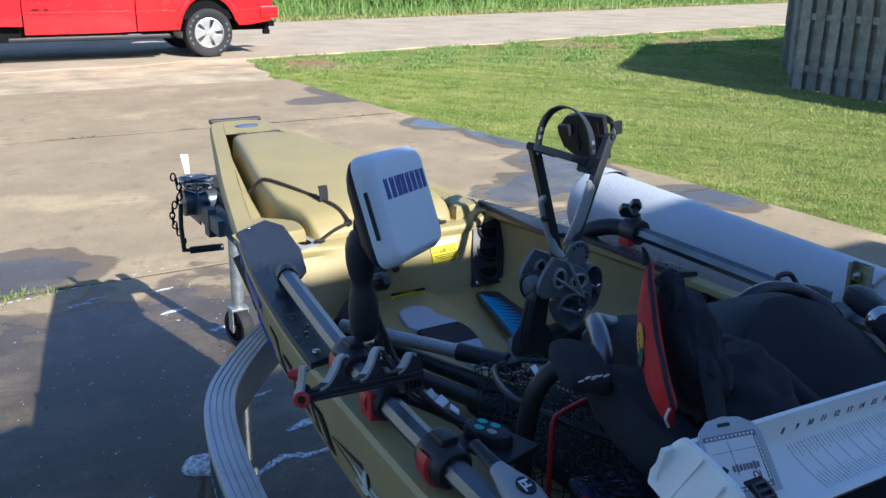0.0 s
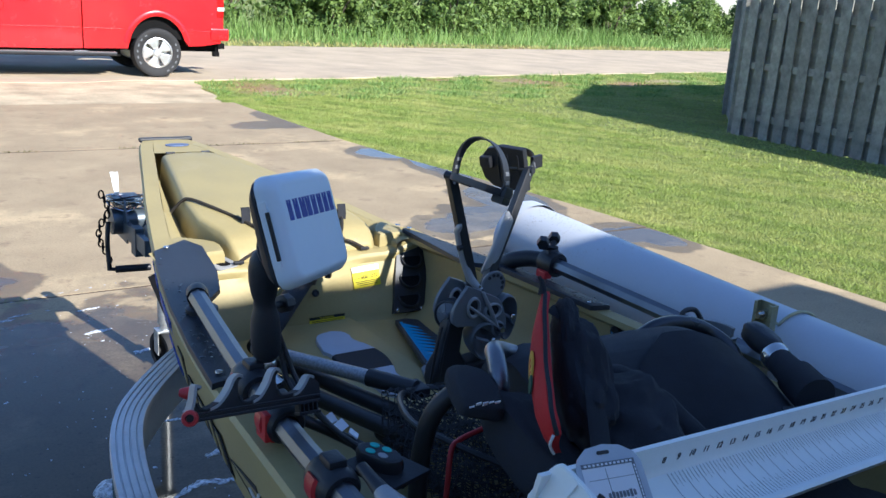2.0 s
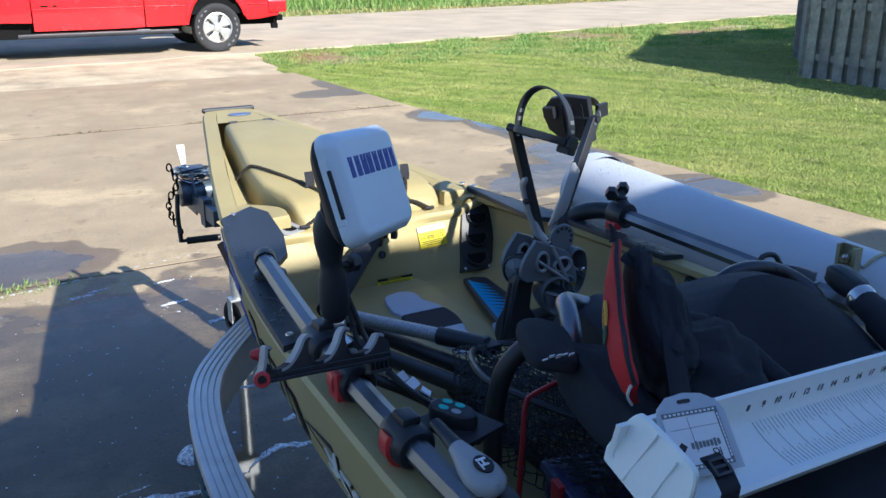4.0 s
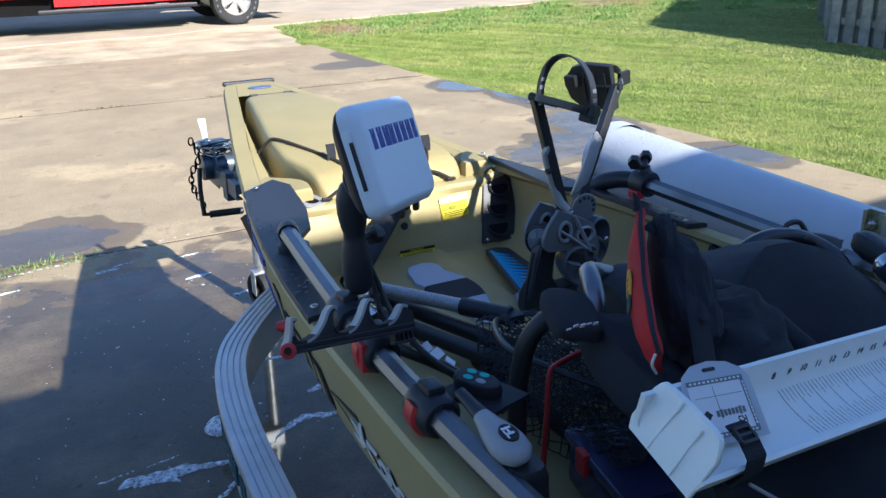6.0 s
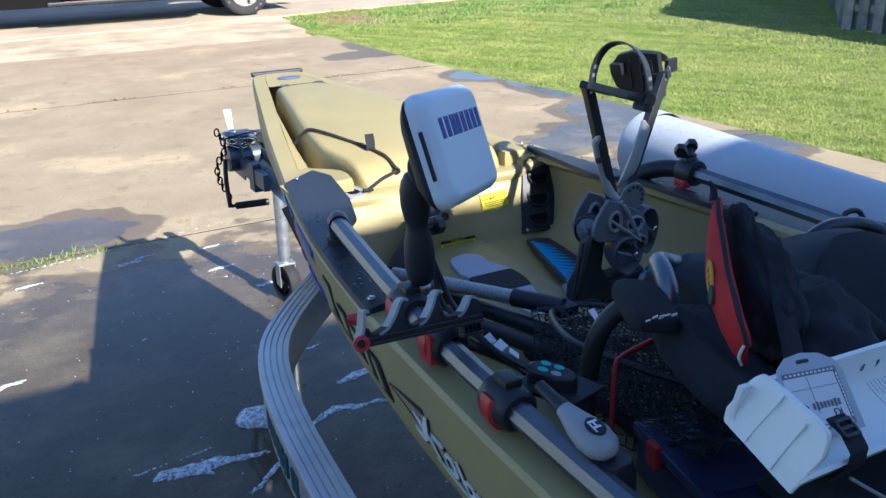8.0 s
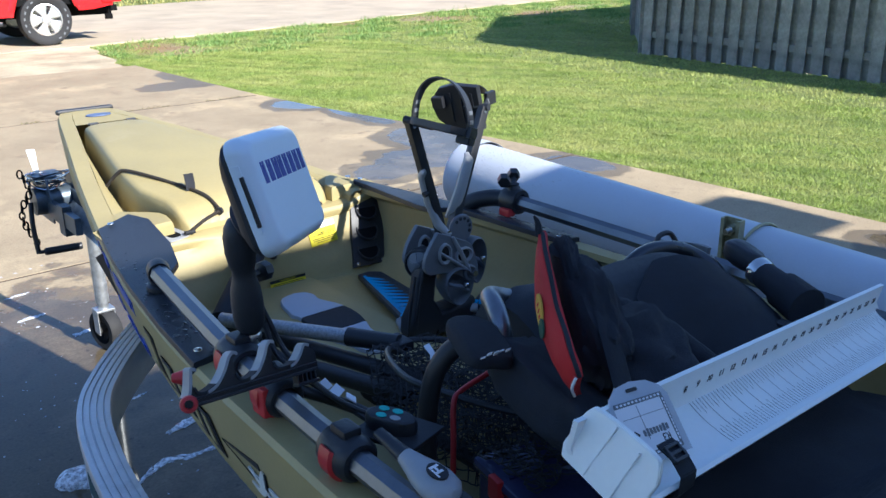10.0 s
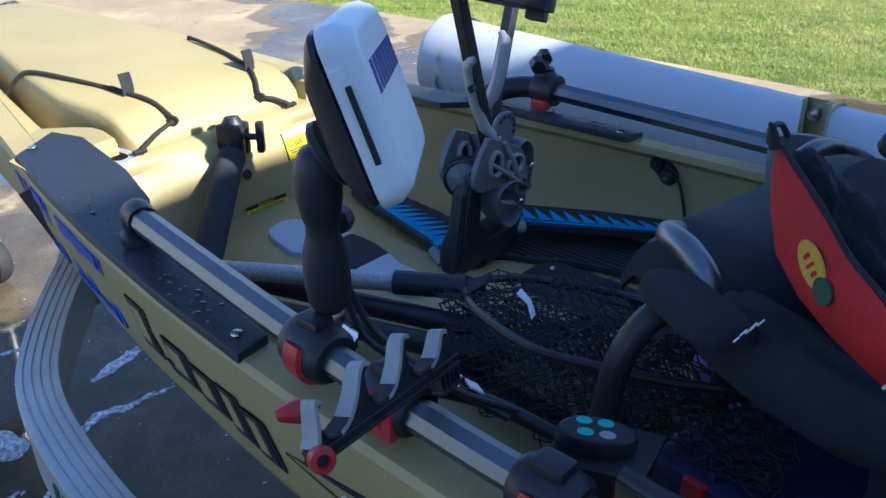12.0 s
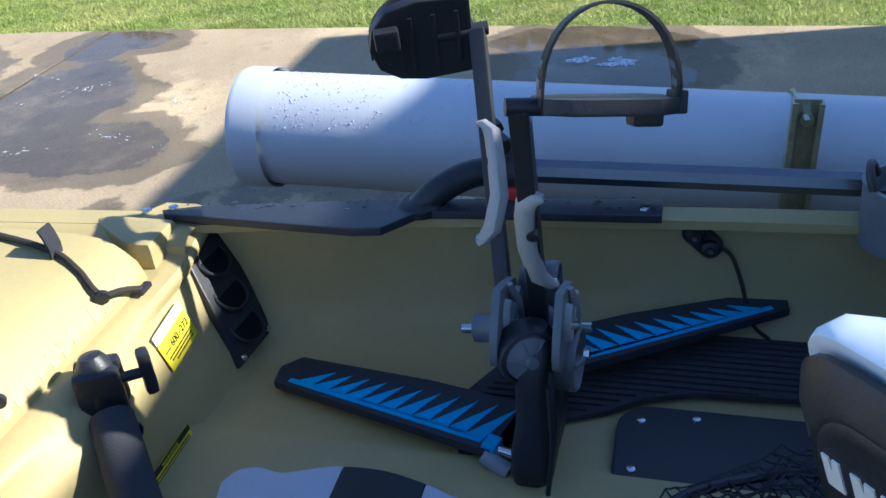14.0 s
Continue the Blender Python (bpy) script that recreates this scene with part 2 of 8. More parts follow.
WHITE = mat("white plastic", (0.74, 0.75, 0.74), 0.5, var=0.05, bump=0.04)
OLIVE = mat("khaki polyethylene hull", (0.385, 0.315, 0.138), 0.54, var=0.1, big=3.5, fine=130, bump=0.08, dirt=(0.43, 0.36, 0.19), dirt_at=0.66)
BLACK = mat("black plastic", (0.02, 0.0215, 0.026), 0.45, var=0.25, fine=260, bump=0.12)
SATIN = mat("satin black trim", (0.022, 0.026, 0.036), 0.46, var=0.2, fine=400, bump=0.22)
GREY = mat("grey moulded plastic", (0.15, 0.16, 0.175), 0.42, var=0.1, bump=0.06)
PALEGREY = mat("pale grey plastic", (0.33, 0.34, 0.35), 0.45, var=0.08, bump=0.05)
ALU = mat("brushed aluminium rail", (0.2, 0.21, 0.235), 0.4, metal=0.9, var=0.12, big=12, bump=0.06)
ALUW = mat("mill aluminium frame", (0.62, 0.63, 0.65), 0.42, metal=0.75, var=0.12, big=9, bump=0.08, dirt=(0.46, 0.46, 0.47))
STEEL = mat("bright steel", (0.6, 0.6, 0.6), 0.25, metal=1.0, var=0.1, bump=0.03)
GALV = mat("galvanised steel", (0.5, 0.52, 0.53), 0.45, metal=0.8, var=0.25, big=30, bump=0.1, dirt=(0.3, 0.3, 0.3))
ZINC = mat("yellow zinc strut", (0.42, 0.4, 0.26), 0.42, metal=0.7, var=0.25, big=20, bump=0.1)
PVC = mat("grey plastic pipe", (0.52, 0.55, 0.6), 0.38, var=0.05, big=4, bump=0.05, dirt=(0.46, 0.485, 0.53), dirt_at=0.66)
REDP = mat("red moulded plastic", (0.5, 0.03, 0.035), 0.4, var=0.1, bump=0.05)
BLUE = mat("blue vinyl lettering", (0.02, 0.085, 0.5), 0.4, var=0.06, bump=0.03)
CYAN = mat("turquoise print", (0.02, 0.35, 0.68), 0.45, var=0.1, bump=0.06)
YELLOW = mat("yellow label", (0.78, 0.66, 0.02), 0.45, var=0.04, bump=0)
INK = mat("black ink", (0.012, 0.012, 0.014), 0.55, var=0.1, bump=0)
BADGE = mat("faded blue badge", (0.1, 0.14, 0.26), 0.5, var=0.3, big=40, bump=0.02)
NAVY = mat("blue printed letters", (0.025, 0.04, 0.3), 0.45, var=0.05, bump=0)
COVER = mat("pale sun cover", (0.74, 0.81, 0.87), 0.42, var=0.03, big=3, bump=0.03)
EVA = mat("grey foam pad", (0.5, 0.53, 0.59), 0.85, var=0.08, fine=500, bump=0.25)
EVAD = mat("dark foam pad", (0.035, 0.037, 0.042), 0.9, var=0.15, fine=500, bump=0.25)
FABRIC = mat("black nylon fabric", (0.019, 0.021, 0.028), 0.9, var=0.35, big=14, fine=700, bump=0.5)
MESHF = mat("black mesh seat cloth", (0.042, 0.047, 0.058), 0.75, var=0.2, fine=900, bump=0.9)
REDF = mat("red nylon fabric", (0.45, 0.012, 0.014), 0.75, var=0.15, big=14, fine=600, bump=0.4)
CORD = mat("dark cord", (0.03, 0.024, 0.018), 0.8, var=0.25, fine=900, bump=0.6)
NET = mat("black net cord", (0.024, 0.024, 0.026), 0.8, var=0.2)
CREAM = mat("cream plastic trough", (0.86, 0.885, 0.86), 0.4, var=0.04, bump=0.04)
CLEAR = clear_material("clear plastic sleeve", (0.92, 0.94, 0.96))
TUBCLEAR = mat("clear blue tackle box", (0.04, 0.042, 0.1), 0.16, var=0.3, bump=0.05)
DROP = mat("water drops on black", (0.03, 0.033, 0.04), 0.08, var=0.1, bump=0)
DROPG = mat("water drops on grey", (0.5, 0.51, 0.53), 0.06, var=0.1, bump=0)
PAPER = mat("white card", (0.82, 0.83, 0.86), 0.7, var=0.03, bump=0)
def foam_material():
    m = mat("soap foam", (0.8, 0.83, 0.88), 0.6, var=0.12, big=25, fine=220, bump=0.9)
    t = m.node_tree
    holes = noise_step(t, 70, 0.36, 0.6, 6)
    t.links.new(mix_value(t, holes, 0.12, 0.9), t.nodes["Principled BSDF"].inputs["Alpha"])
    return m


# Also colours the drawn white glare on the puddles.
FOAM = foam_material()
FAINT = mat("faint grey print", (0.355, 0.305, 0.15), 0.5, var=0.2, big=60, bump=0.02)
# Darker copy of ALU: the far rail's dark reflections put into its colour.
ALUSHADE = mat("aluminium rail with dark reflections in its colour", (0.17, 0.18, 0.2), 0.32, metal=0.9, var=0.12, big=12, bump=0.06)
WINCH = mat("blue grey winch steel", (0.11, 0.14, 0.17), 0.42, metal=0.6, var=0.25, big=30, bump=0.1)
SLEEVE = mat("frosted clear sleeve", (0.46, 0.5, 0.56), 0.16, var=0.05, bump=0.02)
DTEAL = mat("dark teal sticker print", (0.015, 0.07, 0.085), 0.45, var=0.1, bump=0.02)
TUBE = mat("satin dark tube", (0.05, 0.055, 0.065), 0.3, metal=0.6, var=0.1, bump=0.03)
BARK = mat("shrub bark", (0.09, 0.07, 0.05), 0.9, var=0.3, bump=0.6)
TEAL = mat("green keypad", (0.05, 0.45, 0.4), 0.5, var=0.05, bump=0)
GOLD = mat("gold embroidery", (0.55, 0.33, 0.04), 0.7, var=0.2, fine=500, bump=0.4)
CARBON = mat("silver patterned grip", (0.4, 0.42, 0.45), 0.35, metal=0.4, var=0.3, big=200, fine=500, bump=0.5)


# ---- mesh helpers ----
def merge(bm, other):
    seen = [bm.verts.new(v.co) for v in other.verts]
    other.verts.index_update()
    for f in other.faces:
        try:
            bm.faces.new([seen[v.index] for v in f.verts])
        except ValueError:
            pass
    other.free()


def box(bm, lo, hi, bevel=0.0, m=None, seg=2):
    """A box between two corners, with rounded edges, in the space of m."""
    t = bmesh.new()
    bmesh.ops.create_cube(t, size=1.0)
    for v in t.verts:
        v.co = Vector([(a + b) / 2 + c * (b - a) for a, b, c in zip(lo, hi, v.co)])
    if bevel:
        bmesh.ops.bevel(t, geom=t.edges[:], offset=bevel, segments=seg, profile=0.6, affect="EDGES")
    if m is not None:
        bmesh.ops.transform(t, matrix=m, verts=t.verts)
    merge(bm, t)
    return bm


def axes(d):
    d = Vector(d).normalized()
    a = d.cross(Vector((0, 0, 1)) if abs(d.z) < 0.95 else Vector((1, 0, 0))).normalized()
    return a, a.cross(d).normalized()


def loft(bm, rings, closed=True, caps=True, wrap=False):
    """Skin through rings of equally many points."""
    vs = [[bm.verts.new(p) for p in r] for r in rings]
    n = len(vs[0])
    pairs = list(zip(vs, vs[1:])) + ([(vs[-1], vs[0])] if wrap else [])
    for a, b in pairs:
        for i in range(n if closed else n - 1):
            j = (i + 1) % n
            try:
                bm.faces.new((a[i], a[j], b[j], b[i]))
            except ValueError:
                pass
    if caps and not wrap and closed:
        bm.faces.new(vs[0][::-1])
        bm.faces.new(vs[-1])
    return bm


def smooth_path(pts, per=6):
    """Points of a smooth curve through pts."""
    pts = [Vector(p) for p in pts]
    out = []
    for i in range(len(pts) - 1):
        p0, p1, p2, p3 = pts[max(i - 1, 0)], pts[i], pts[i + 1], pts[min(i + 2, len(pts) - 1)]
        for k in range(per):
            s = k / per
            out.append(0.5 * (2 * p1 + (p2 - p0) * s + (2 * p0 - 5 * p1 + 4 * p2 - p3) * s * s + (3 * p1 - p0 - 3 * p2 + p3) * s ** 3))
    out.append(pts[-1])
    return out


def tube(bm, pts, r, seg=10, per=0, flat=1.0, wrap=False, up=None):
    """A round (or flattened) bar along pts; r may be a list."""
    pts = smooth_path(pts, per) if per else [Vector(p) for p in pts]
    n = len(pts)
    rings, a = [], None
    for i, p in enumerate(pts):
        q0 = pts[i - 1] if (i or wrap) else p
        q1 = pts[(i + 1) % n] if (i < n - 1 or wrap) else p
        d = (q1 - q0).normalized()
        if a is None:
            a = axes(d)[0] if up is None else d.cross(Vector(up)).normalized()
        a = (a - d * a.dot(d)).normalized()
        b = a.cross(d)
        k = r if not isinstance(r, (list, tuple)) else r[0] + (r[-1] - r[0]) * i / max(1, n - 1)
        if isinstance(r, (list, tuple)) and len(r) == n:
            k = r[i]
        rings.append([p + a * math.cos(2 * math.pi * j / seg) * k + b * math.sin(2 * math.pi * j / seg) * k * flat for j in range(seg)])
    return loft(bm, rings, wrap=wrap)


def cyl(bm, p0, p1, r, r1=None, seg=18, bevel=0.0):
    p0, p1 = Vector(p0), Vector(p1)
    r1 = r if r1 is None else r1
    d = (p1 - p0).normalized()
    a, b = axes(d)

    def ring(c, k):
        return [c + a * math.cos(2 * math.pi * j / seg) * k + b * math.sin(2 * math.pi * j / seg) * k for j in range(seg)]
    if bevel:
        rings = [ring(p0, r - bevel), ring(p0 + d * bevel * 0.3, r - bevel * 0.3), ring(p0 + d * bevel, r), ring(p1 - d * bevel, r1), ring(p1 - d * bevel * 0.3, r1 - bevel * 0.3), ring(p1, r1 - bevel)]
    else:
        rings = [ring(p0, r), ring(p1, r1)]
    return loft(bm, rings)


def lathe(bm, profile, origin, axis, seg=24, caps=True):
    """A turned shape: profile of (radius, height along axis)."""
    o, d = Vector(origin), Vector(axis).normalized()
    a, b = axes(d)
    return loft(bm, [[o + d * h + (a * math.cos(2 * math.pi * j / seg) + b * math.sin(2 * math.pi * j / seg)) * r for j in range(seg)] for r, h in profile], caps=caps)


def ball(bm, c, r, u=16, v=10):
    t = bmesh.new()
    bmesh.ops.create_uvsphere(t, u_segments=u, v_segments=v, radius=1.0)
    k = Vector(r) if isinstance(r, (tuple, list)) else Vector((r, r, r))
    for w in t.verts:
        w.co = Vector((w.co.x * k.x, w.co.y * k.y, w.co.z * k.z)) + Vector(c)
    merge(bm, t)
    return bm


def prism(bm, outline, m, depth, bevel=0.0):
    """A flat outline (x, y) in the space of m, raised by depth along its z, with its upper edge rounded."""
    t = bmesh.new()
    lo = [t.verts.new((x, y, 0)) for x, y in outline]
    hi = [t.verts.new((x, y, depth)) for x, y in outline]
    n = len(lo)
    t.faces.new(lo[::-1])
    top = t.faces.new(hi)
    for i in range(n):
        t.faces.new((lo[i], lo[(i + 1) % n], hi[(i + 1) % n], hi[i]))
    bmesh.ops.recalc_face_normals(t, faces=t.faces)
    if bevel:
        bmesh.ops.bevel(t, geom=list(top.edges), offset=bevel, segments=2, profile=0.6, affect="EDGES")
    bmesh.ops.transform(t, matrix=m, verts=t.verts)
    merge(bm, t)
    return bm


def plane_pose(o, xdir, ydir):
    """A space with its x along xdir, its y near ydir, at o."""
    x = Vector(xdir).normalized()
    z = x.cross(Vector(ydir)).normalized()
    y = z.cross(x)
    m = Matrix((x, y, z)).transposed().to_4x4()
    m.translation = Vector(o)
    return m


def rounded(w, h, r, n=4, x0=0.0, y0=0.0):
    """The outline of a rectangle with rounded corners, round its middle."""
    pts = []
    for cx, cy, a0 in ((w / 2 - r, h / 2 - r, 0), (-w / 2 + r, h / 2 - r, 90), (-w / 2 + r, -h / 2 + r, 180), (w / 2 - r, -h / 2 + r, 270)):
        for i in range(n + 1):
            a = radians(a0 + 90 * i / n)
            pts.append((x0 + cx + r * math.cos(a), y0 + cy + r * math.sin(a)))
    return pts


def place_of(ob):
    p = Vector()
    while ob is not None:
        p += ob.location
        ob = ob.parent
    return p


def finish(name, bm, material, smooth=38):
    bmesh.ops.recalc_face_normals(bm, faces=bm.faces)
    me = bpy.data.meshes.new(name)
    bm.to_mesh(me)
    bm.free()
    me.materials.append(material)
    if smooth:
        me.polygons.foreach_set("use_smooth", [True] * len(me.polygons))
        me.set_sharp_from_angle(angle=radians(smooth))
    return me


def harden(ob):
    """Flat faces keep flat shading next to their rounded edges."""
    w = ob.modifiers.new("weighted_normals", "WEIGHTED_NORMAL")
    w.mode, w.keep_sharp = "FACE_AREA", True


def part(name, bm, material, parent, label="", smooth=38):
    """One mesh object under a thing or a part. The mesh is given in world places."""
    bmesh.ops.translate(bm, vec=-place_of(parent), verts=bm.verts)
    ob = new(name, finish(name, bm, material, smooth))
    ob.parent = parent
    if smooth:
        harden(ob)
    return tagged(ob, label) if label else ob


def thing(name, at, label, category, group="", kind=""):
    ob = new(name)
    ob.location, ob.empty_display_size = at, 0.1
    return tagged(ob, label, category, group, kind)


def solid(name, bm, material, label, category="", group="", kind="", smooth=38, at=None):
    """A top-level thing of one mesh."""
    if at is not None:
        bmesh.ops.translate(bm, vec=-Vector(at), verts=bm.verts)
    ob = new(name, finish(name, bm, material, smooth))
    if smooth:
        harden(ob)
    if at is not None:
        ob.location = at
    return tagged(ob, label, category, group, kind)


def words(name, text, size, m, material, parent, depth=0.0006, spread=1.0):
    """Raised lettering in the built-in font, its lower left corner at the origin of m."""
    cu = bpy.data.curves.new(name, "FONT")
    cu.body, cu.size, cu.extrude = text, size, depth
    cu.space_character = spread
    tmp = bpy.data.objects.new(name, cu)
    me = bpy.data.meshes.new_from_object(tmp)
    bpy.data.objects.remove(tmp)
    me.transform(Matrix.Translation(-place_of(parent)) @ m)
    me.materials.clear()
    me.materials.append(material)
    ob = new(name, me)
    ob.parent = parent
    return ob


def quad(bm, *pts):
    bm.faces.new([bm.verts.new(p) for p in pts])
    return bm


# ---- ground, driveway, road ----
def ground_sheet():
    bm = bmesh.new()
    quad(bm, (-600, -400, -0.03), (600, -400, -0.03), (600, 900, -0.03), (-600, 900, -0.03))
    solid("ground", bm, GROUND, "flat ground of mown lawn and bare soil", "ground", kind="structure", smooth=0)


EDGE = [(-7.0, 5.12), (2.5, 5.12), (4.5, 5.04), (5.4, 4.97), (6.4, 4.82), (7.4, 4.66), (8.6, 4.53), (11.8, 4.42)]


def slab(name, x0, y0, y1, material, label, z=0.0, thick=0.12, wander=0.0):
    """A cast slab with a slightly uneven rim."""
    rnd = random.Random(name + str(y0))
    out = []
    xa, xb = float(np.interp(y0, *zip(*EDGE))), float(np.interp(y1, *zip(*EDGE)))
    for ax, ay, bx, by in ((x0, y0, xa, y0), (xa, y0, xb, y1), (xb, y1, x0, y1), (x0, y1, x0, y0)):
        n = max(2, int(math.hypot(bx - ax, by - ay) / 0.4))
        for i in range(n):
            s = i / n
            yy = ay + (by - ay) * s
            xx = float(np.interp(yy, *zip(*EDGE))) if ax == xa and bx == xb else ax + (bx - ax) * s
            out.append((xx + rnd.uniform(-wander, wander), yy + rnd.uniform(-wander, wander)))
    bm = bmesh.new()
    prism(bm, out, Matrix.Translation((0, 0, z - thick)), thick, 0.006)
    return solid(name, bm, material, label, "driveway", kind="structure", smooth=0)


def road_y(x, far=False):
    return (20.95 + 0.165 * x) if far else (13.75 + 0.155 * x)


ground_sheet()
slab("driveway_1", -7.0, -7.0, 4.565, CONCRETE, "wet brown concrete driveway slab with soap foam", wander=0.006)
slab("driveway_2", -7.0, 4.585, 8.57, CONCRETE, "sunlit brown concrete driveway slab with puddles", wander=0.006)
slab("driveway_3", -7.0, 8.6, 11.72, CONCRETE, "sunlit brown concrete driveway slab", wander=0.008)


SOIL = mat("dark joint soil", (0.1, 0.072, 0.045), 0.95, var=0.4, big=9, fine=90, bump=0.7)
for ya, yb, xb in ((4.553, 4.598, 5.02), (8.562, 8.61, 4.5)):
    bm = bmesh.new()
    quad(bm, (-7.0, ya, -0.002), (xb, ya, -0.002), (xb, yb, -0.002), (-7.0, yb, -0.002))
    solid("trim", bm, SOIL, "dark soil in the joint between driveway slabs", "joint", kind="structure", smooth=0)


def sheet(name, pts, z, material, label, category):
    bm = bmesh.new()
    prism(bm, pts, Matrix.Translation((0, 0, z - 0.05)), 0.05)
    return solid(name, bm, material, label, category, kind="structure", smooth=0)


def ragged(a, b, n, amount, seed):
    rnd = random.Random(seed)
    return [(a[0] + (b[0] - a[0]) * i / n + rnd.uniform(-amount, amount), a[1] + (b[1] - a[1]) * i / n + rnd.uniform(-amount, amount)) for i in range(n)]


sheet("pavement", ragged((-40, 11.6), (4.3, 11.73), 40, 0.03, 3) + ragged((4.3, 11.75), (4.75, 14.6), 12, 0.06, 4) + ragged((5.2, 15.5), (-40, 10.5), 4, 0.0, 5), -0.012, GRAVEL, "gravel apron between driveway and road", "gravel")
sheet("road", ragged((-60, road_y(-60)), (90, road_y(90)), 160, 0.12, 6) + ragged((90, road_y(90, True)), (-60, road_y(-60, True)), 160, 0.1, 7), -0.004, ASPHALT, "pale worn country road", "road")


# ---- house behind the camera ----
def house():
    h = thing("house", (-1.0, -3.0, 0), "plain pale house whose eave shades the driveway", "house")
    bm = bmesh.new()
    box(bm, (-9, -9.0, 0), (5.7, -2.2, 3.0))
    part("wall", bm, SIDING, h)
    bm = bmesh.new()
    x0, x1 = -9.6, 6.05
    for lo, hi in (((-1.64, 3.06), (-5.8, 5.0)), ((-9.9, 3.06), (-5.8, 5.0))):
        pts = [(lo[0], lo[1]), (hi[0], hi[1]), (hi[0], hi[1] + 0.16), (lo[0], lo[1] + 0.1)]
        loft(bm, [[(x0, y, z) for y, z in pts], [(x1, y, z) for y, z in pts]])
    part("roof", bm, SHINGLE, h)
    bm = bmesh.new()
    box(bm, (x0, -2.2, 3.0), (x1, -1.64, 3.06))
    part("soffit", bm, SIDING, h)


house()


# ---- board fence ----
def picket_mesh(seed):
    rnd = random.Random(seed)
    bm = bmesh.new()
    w, h, t = 0.15 + rnd.uniform(-0.006, 0.006), 1.88 + rnd.uniform(-0.02, 0.02), 0.018
    lean = rnd.uniform(-0.008, 0.008)
    out = [(-w / 2, 0), (w / 2, rnd.uniform(-0.01, 0.01)), (w / 2 + lean, h - 0.05), (w / 2 - 0.035 + lean, h), (-w / 2 + 0.035 + lean, h), (-w / 2 + lean, h - 0.05)]
    prism(bm, out, Matrix(((0, 0, 1, 0), (1, 0, 0, 0), (0, 1, 0, 0), (0, 0, 0, 1))), t, 0.003)
    return finish("picket", bm, FENCE, 0)


def fence(name, start, step, count, turn, label):
    f = thing(name, start, label, "fence", "fence runs")
    m0 = Matrix.Rotation(turn, 4, "Z")
    length = step * count
    for z in (0.28, 0.95, 1.6):
        bm = bmesh.new()
        box(bm, (-0.02, -length, z - 0.045), (0.02, 0, z + 0.045), 0.004)
        ob = new("rail", finish("rail", bm, FENCE, 0))
        ob.parent, ob.matrix_basis = f, m0
    for i in range(0, count // 10 + 1):
        bm = bmesh.new()
        box(bm, (0.022, -0.05, -0.1), (0.11, 0.04, 1.8), 0.004)
        ob = new("post", finish("post", bm, FENCE, 0))
        ob.parent, ob.matrix_basis = f, m0 @ Matrix.Translation((0, -min(i * 10 * step, length - 0.05) - step * 0.5, 0))
    kinds = [picket_mesh(s) for s in range(9)]
    rnd = random.Random(name)
    for i in range(count):
        for side, off in ((-0.04, 0.0), (0.022, 0.5)):
            ob = new("picket", kinds[rnd.randrange(9)])
            ob.parent = f
            ob.matrix_basis = m0 @ Matrix.Translation((side, -(i + off) * step - 0.1, 0.005 + rnd.uniform(-0.02, 0.015))) @ Matrix.Rotation(radians(rnd.uniform(-1.1, 1.1)), 4, "X") @ Matrix.Rotation(radians(rnd.uniform(-2.5, 2.5)), 4, "Z") @ Matrix.Diagonal((1, 1.0 if side < 0 else 1.3, 1, 1))
    return f


fence("fence", (10.3, 8.2, -0.03), 0.235, 70, radians(-2.6), "weathered grey shadowbox board fence along the lawn")
fence("fence", (10.32, 8.14, -0.03), 0.235, 19, radians(132.2), "weathered grey shadowbox board fence turning away from the lawn")
fence("fence", (13.72, 11.1, -0.03), 0.235, 40, radians(90), "weathered grey shadowbox board fence far behind the lawn")


# ---- grass ----
def blades(name, spots, heights, widths, lean, material, label, seed, clump=0.0):
    """A sheet of single grass blades at the given places."""
    rs = np.random.RandomState(seed)
    n = len(spots)
    h = rs.uniform(*heights, n)
    if clump:
        x, y = spots[:, 0], spots[:, 1]
        u, v2 = x * 0.52 - y * 0.85, x * 0.85 + y * 0.52
        tuft = np.sin(x * 13.7 + 2 * np.sin(y * 5.1)) * np.sin(y * 15.3 + 2 * np.sin(x * 6.3)) * 0.6 + np.sin(v2 * 17 + 1.7 * np.sin(u * 0.7)) * 0.3
        h *= 1 + clump * tuft
    w = rs.uniform(*widths, n)
    a = rs.uniform(0, 2 * np.pi, n)
    b = rs.uniform(0, 2 * np.pi, n)
    l = rs.uniform(0, lean, n) * h
    v = np.zeros((n, 3, 3))
    v[:, :, 0], v[:, :, 1], v[:, :, 2] = spots[:, 0:1], spots[:, 1:2], spots[:, 2:3]
    v[:, 0, 0] += np.cos(a) * w
    v[:, 0, 1] += np.sin(a) * w
    v[:, 1, 0] -= np.cos(a) * w
    v[:, 1, 1] -= np.sin(a) * w
    v[:, 2, 0] += np.cos(b) * l
    v[:, 2, 1] += np.sin(b) * l
    v[:, 2, 2] += h
    me = bpy.data.meshes.new(name)
    me.vertices.add(n * 3)
    me.vertices.foreach_set("co", v.reshape(-1))
    me.loops.add(n * 3)
    me.loops.foreach_set("vertex_index", np.arange(n * 3, dtype=np.int32))
    me.polygons.add(n)
    me.polygons.foreach_set("loop_start", np.arange(0, n * 3, 3, dtype=np.int32))
    me.update(calc_edges=True)
    me.materials.append(material)
    return tagged(new(name, me), label, "grass", kind="stuff")


def scatter(n, x0, x1, y0, y1, seed, keep, z=-0.03):
    rs = np.random.RandomState(seed)
    p = np.stack([rs.uniform(x0, x1, n), rs.uniform(y0, y1, n), np.full(n, z)], 1)
    return p[keep(p[:, 0], p[:, 1], rs.rand(n))]


